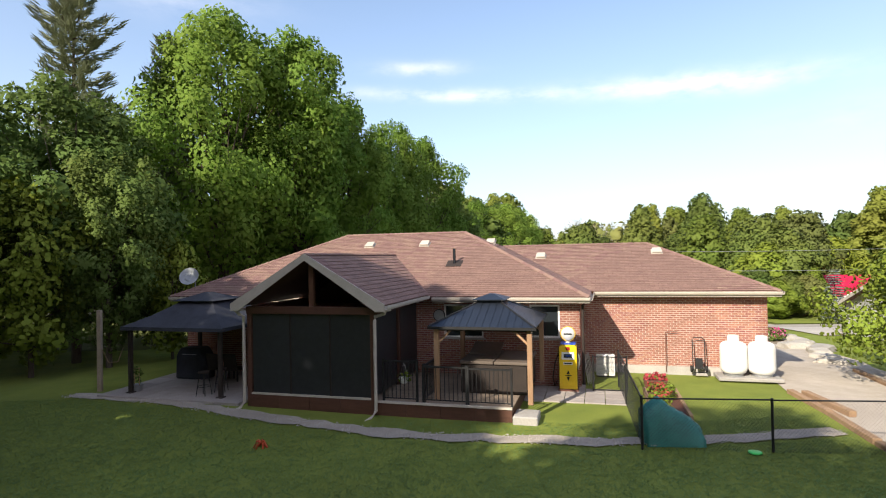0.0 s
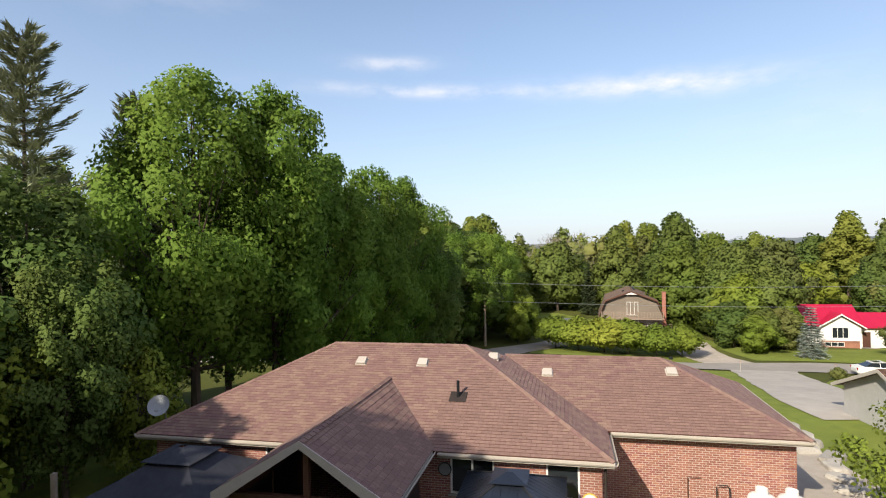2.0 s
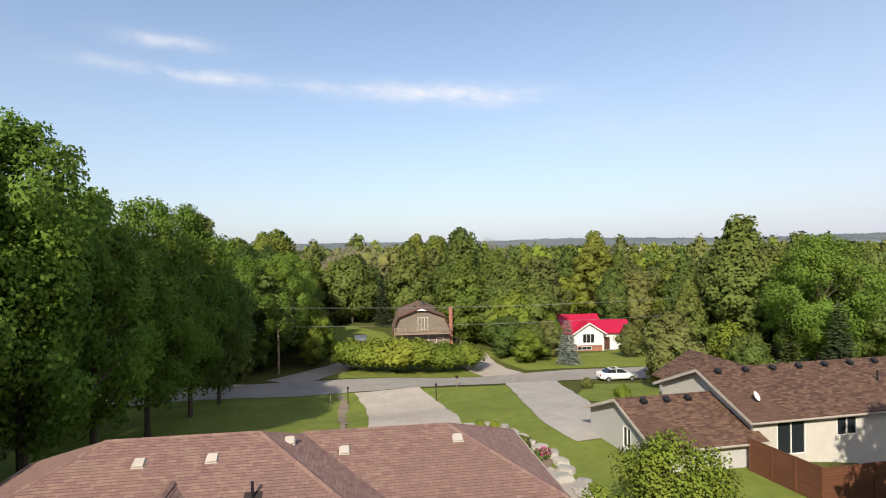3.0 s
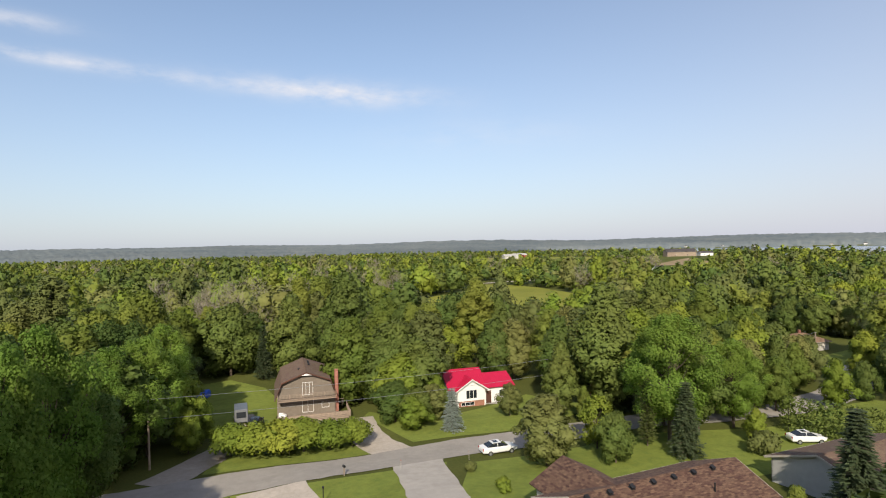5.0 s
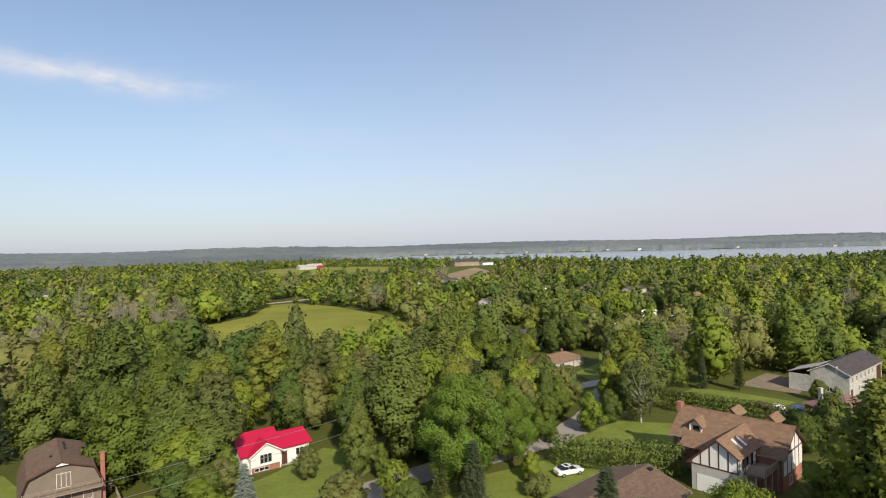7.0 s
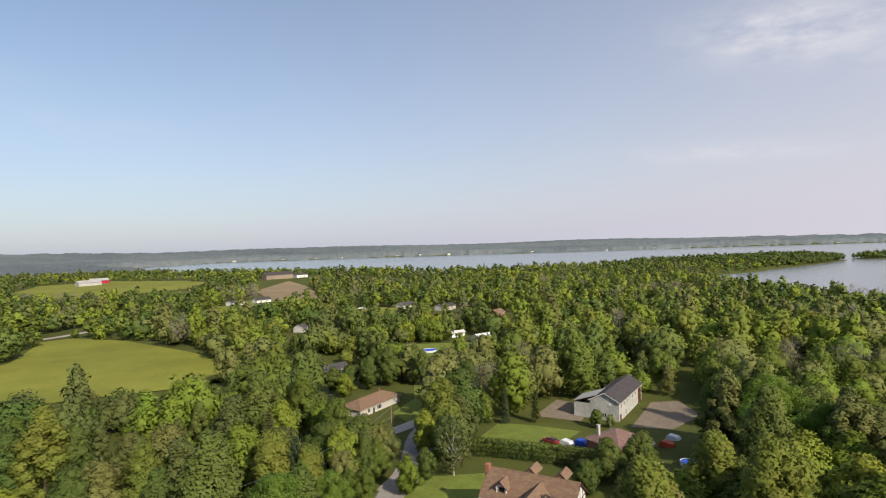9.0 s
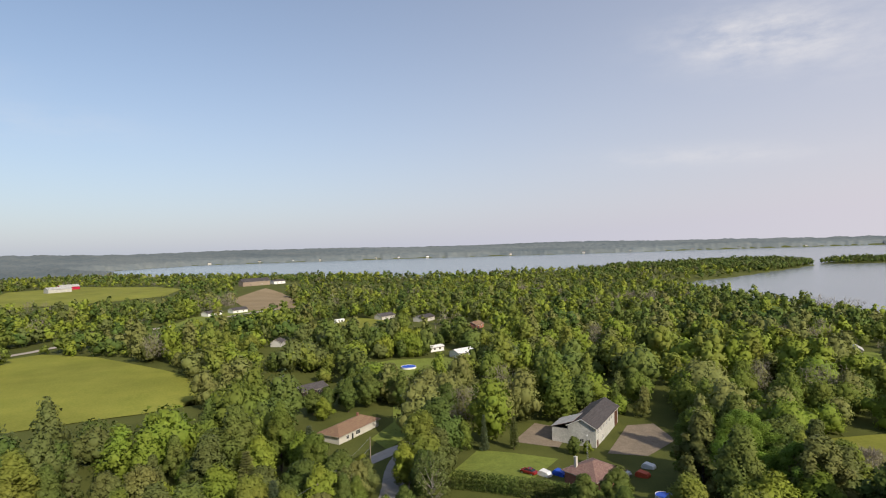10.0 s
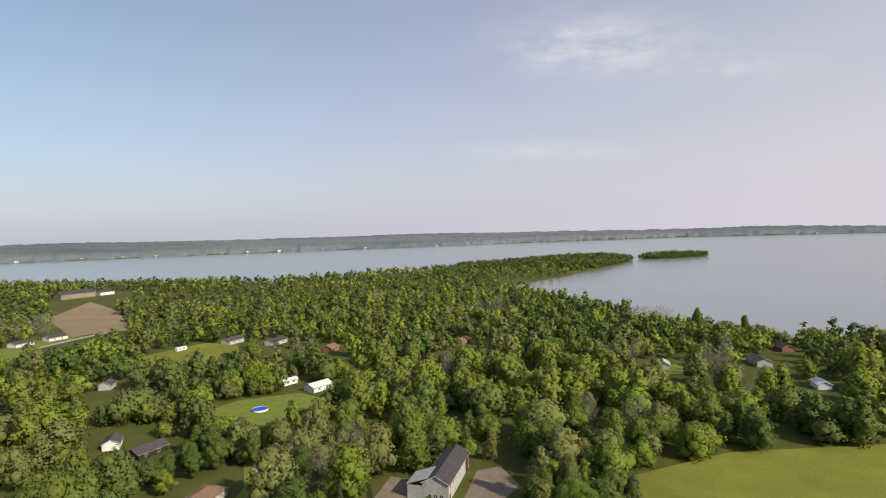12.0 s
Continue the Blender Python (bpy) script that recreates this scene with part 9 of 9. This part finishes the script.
HOUSES = [(286, 58), (372, 66), (395, 108), (400, 140), (406, 292), (428, 282), (300, -128), (300, -182), (252, -182), (330, -215), (383, -22), (688, 425), (720, 408), (640, 700), (690, 735), (172, 470), (140, 440), (292, 168), (218, 125), (206, 100), (166, 69), (155, -2), (375, 166), (253, 78), (92, 12)]


def spots(seed, r0, r1, a0, a1, gap):
    """Places for trees on a jittered grid in a sector, clear of fields, lanes, houses and the lake."""
    rng = np.random.default_rng(seed)
    n = int(2 * r1 / gap)
    gx, gy = np.meshgrid(np.arange(n) * gap - r1, np.arange(n) * gap - r1)
    x, y = (gx + rng.uniform(-0.42, 0.42, gx.shape) * gap).ravel(), (gy + rng.uniform(-0.42, 0.42, gx.shape) * gap).ravel()
    r, a = np.hypot(x, y), np.degrees(np.arctan2(x, y))
    k = (r >= r0) & (r < r1) & (a > a0) & (a < a1)
    x, y = x[k], y[k]
    k = lake_distance(x, y) > 6
    for c in CLEAR:
        k &= ~inside(c, x, y)
    k &= lane_clear(x, y, [(160, 330), (243, 303), (270, 300), (330, 290), (404, 272), (470, 256)], 14)
    k &= lane_clear(x, y, [(300, -60), (383, -40), (470, -30)], 6)
    for hx, hy in HOUSES:
        q = 0.78 if math.hypot(hx, hy) < 230 else 0.86
        k &= lane_clear(x, y, [(hx * q, hy * q), (hx * 1.01, hy * 1.01)], 24 if hx > 600 else 11)
    return x[k], y[k], rng


# the near wood, tree by tree
x, y, rng = spots(5, 70, 152, -28, 122, 9.6)
names = ["wood_a", "wood_b", "wood_c", "wood_d", "wood_e", "wood_f", "wood_g", "wood_h", "spruce", "pine", "bare", "bare_tall", "poplar"]
odds = np.array([0.15, 0.12, 0.14, 0.10, 0.10, 0.09, 0.10, 0.10, 0.04, 0.03, 0.05, 0.04, 0.06])
pick = rng.choice(len(names), len(x), p=odds / odds.sum())
low = np.ones(len(x))
for q in (0.6, 0.7, 0.8, 0.9):
    low = np.where(inside([(a_ * q, b_ * q) for a_, b_ in FIELDS[0][1]], x, y), 0.6, low)
for px, py, k, g in zip(x, y, pick, rng.uniform(0.70, 1.08, len(x)) * low):
    plant(names[k], px, py, KIND_H[names[k]] * g, random.Random(px).uniform(0.95, 1.3), "near wood")


def far_wood(name, label, groups, seed):
    """A stretch of wood joined into one mesh for each kind of leaf."""
    rng = np.random.default_rng(seed)
    for (mat, templates), (x, y, s) in groups:
        z = land(x, y)
        vs, ns, fs, count = [], [], [], 0
        which = rng.integers(0, len(templates), len(x))
        ang = rng.uniform(0, 2 * math.pi, len(x))
        for i, (t, tf, tn) in enumerate(templates):
            k = which == i
            m = int(k.sum())
            if not m:
                continue
            c, sn = np.cos(ang[k])[:, None], np.sin(ang[k])[:, None]
            sc = s[k][:, None]
            wide = sc * rng.uniform(0.85, 1.15, m)[:, None]
            X = (t[None, :, 0] * c - t[None, :, 1] * sn) * wide + x[k][:, None]
            Y = (t[None, :, 0] * sn + t[None, :, 1] * c) * wide + y[k][:, None]
            Z = t[None, :, 2] * sc * rng.uniform(0.80, 1.12, m)[:, None] + z[k][:, None]
            vs.append(np.stack([X, Y, Z], axis=2).reshape(-1, 3))
            N = np.stack([tn[None, :, 0] * c - tn[None, :, 1] * sn, tn[None, :, 0] * sn + tn[None, :, 1] * c, np.broadcast_to(tn[None, :, 2], X.shape)], axis=2)
            ns.append(N.reshape(-1, 3))
            fs.append((tf[None] + (np.arange(m) * len(t))[:, None, None]).reshape(-1, 3) + count)
            count += m * len(t)
        if vs:
            ob = new(name, quads_mesh(name, np.concatenate(vs), np.concatenate(fs), mat, None if mat is BARE else np.concatenate(ns)))
            tagged(ob, label, "wood", kind="stuff")


def crown_points(seed, height, radius, n_lobe, n, size, shape=ROUND, base=0.04, core=0.66, twig=0.0):
    rng = np.random.default_rng(seed)
    cs, rs = crown_lobes(rng, height, radius, height * base, n_lobe, shape, seed, (0.34, 0.52))
    return crown_leaves(rng, cs, rs, n, size, height, height * base, radius, 0.0, core, False, 0.2 if twig else 0.66, 0.5, twig)


def split_by(x, y, rng, mats, lo, hi, mean=(0, 0)):
    """Deals places out to kinds of leaf, in drifts."""
    drift = np.array([noise.noise(Vector((px * 0.012, py * 0.012, 3.0))) for px, py in zip(x, y)])
    k = np.clip(((drift * 0.9 + 0.5) * len(mats) + rng.uniform(-1.6, 1.6, len(x))).astype(int), 0, len(mats) - 1)
    s = rng.uniform(lo, hi, len(x))
    return [(m, (x[k == i], y[k == i], s[k == i])) for i, m in enumerate(mats)]


def leaf_mats(seed, hs, n_lobe, n, size, broad=1.0):
    """Kinds of leaf, each with a few crowns of different outline."""
    out = []
    for j, m in enumerate((LEAF_DEEP, LEAF_OLIVE, LEAF_DEEP, MAPLE, LEAF_LIGHT, LEAF_OLIVE, BARE)):
        crowns = []
        for q in range(4):
            h, r = hs * (0.82, 0.95, 1.15, 1.05)[q], hs * (0.40, 0.36, 0.27, 0.33)[q] * (0.92 + 0.08 * ((j + q) % 3)) * broad
            if m is BARE:
                crowns.append(crown_points(seed + 10 * j + q, h, r * 0.9, n_lobe, int(n * 0.8), size * 0.9, TALL, 0.2, 0.0, 0.9))
            else:
                crowns.append(crown_points(seed + 10 * j + q, h, r, n_lobe, n, size, (ROUND, OVAL, SPIRE, TALL)[q]))
        out.append((m, crowns))
    return out


x, y, rng = spots(6, 152, 225, -12, 132, 9.6)
far_wood("wood", "mixed green wood of round crowns seen from above", split_by(x, y, rng, leaf_mats(100, 14.0, 24, 1500, 0.64, 1.28), 0.5, 1.3), 1)
x, y, rng = spots(16, 225, 330, -12, 132, 9.8)
far_wood("wood", "mixed green wood beyond the first houses", split_by(x, y, rng, leaf_mats(150, 14.0, 16, 600, 0.95, 1.28), 0.5, 1.35), 4)
x, y, rng = spots(7, 330, 640, -12, 132, 10.0)
far_wood("wood", "mixed green wood with hedgerows towards the lake", split_by(x, y, rng, leaf_mats(200, 12.0, 6, 110, 1.5, 1.32), 0.5, 1.35), 2)
x, y, rng = spots(8, 640, 1500, -12, 130, 14.0)
far_wood("wood", "distant green woodland along the lake", split_by(x, y, rng, leaf_mats(300, 10.0, 3, 30, 2.4, 1.5), 0.45, 1.3), 3)
# dense trees on the spit and the island
rng = np.random.default_rng(12)
gx, gy = np.meshgrid(np.arange(1080, 1600, 9.0), np.arange(-780, -60, 9.0))
x, y = (gx + rng.uniform(-4, 4, gx.shape)).ravel(), (gy + rng.uniform(-4, 4, gx.shape)).ravel()
k = (lake_distance(x, y) > 1.5) & (y < 60 - (x - 1130) * 0.2)
x, y = x[k], y[k]
far_wood("wood", "wooded spit and island in the lake", split_by(x, y, rng, leaf_mats(300, 12, 4, 40, 2.2, 1.1)[:3], 0.8, 1.25), 6)
# the far shore: a closed canopy over rolling land, distance haze in its colour
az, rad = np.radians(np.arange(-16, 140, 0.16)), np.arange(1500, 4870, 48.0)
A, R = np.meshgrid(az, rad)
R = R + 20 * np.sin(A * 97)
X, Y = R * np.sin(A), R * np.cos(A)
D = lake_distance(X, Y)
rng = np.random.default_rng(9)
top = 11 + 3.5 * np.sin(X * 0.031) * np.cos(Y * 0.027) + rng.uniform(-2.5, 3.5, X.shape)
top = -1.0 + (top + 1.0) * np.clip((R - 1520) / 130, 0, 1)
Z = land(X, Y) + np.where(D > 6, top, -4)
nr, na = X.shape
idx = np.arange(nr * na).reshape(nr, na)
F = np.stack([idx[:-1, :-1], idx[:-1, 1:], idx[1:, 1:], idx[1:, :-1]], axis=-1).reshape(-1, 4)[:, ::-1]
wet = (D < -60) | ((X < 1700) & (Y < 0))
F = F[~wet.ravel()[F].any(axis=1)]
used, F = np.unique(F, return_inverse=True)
tagged(new("far_shore_wood", quads_mesh("far_shore_wood", np.stack([X, Y, Z], axis=-1).reshape(-1, 3)[used], F.reshape(-1, 4), FAR_HAZED)), "haze-tinted wooded hills on the far shore", "wood", kind="stuff")
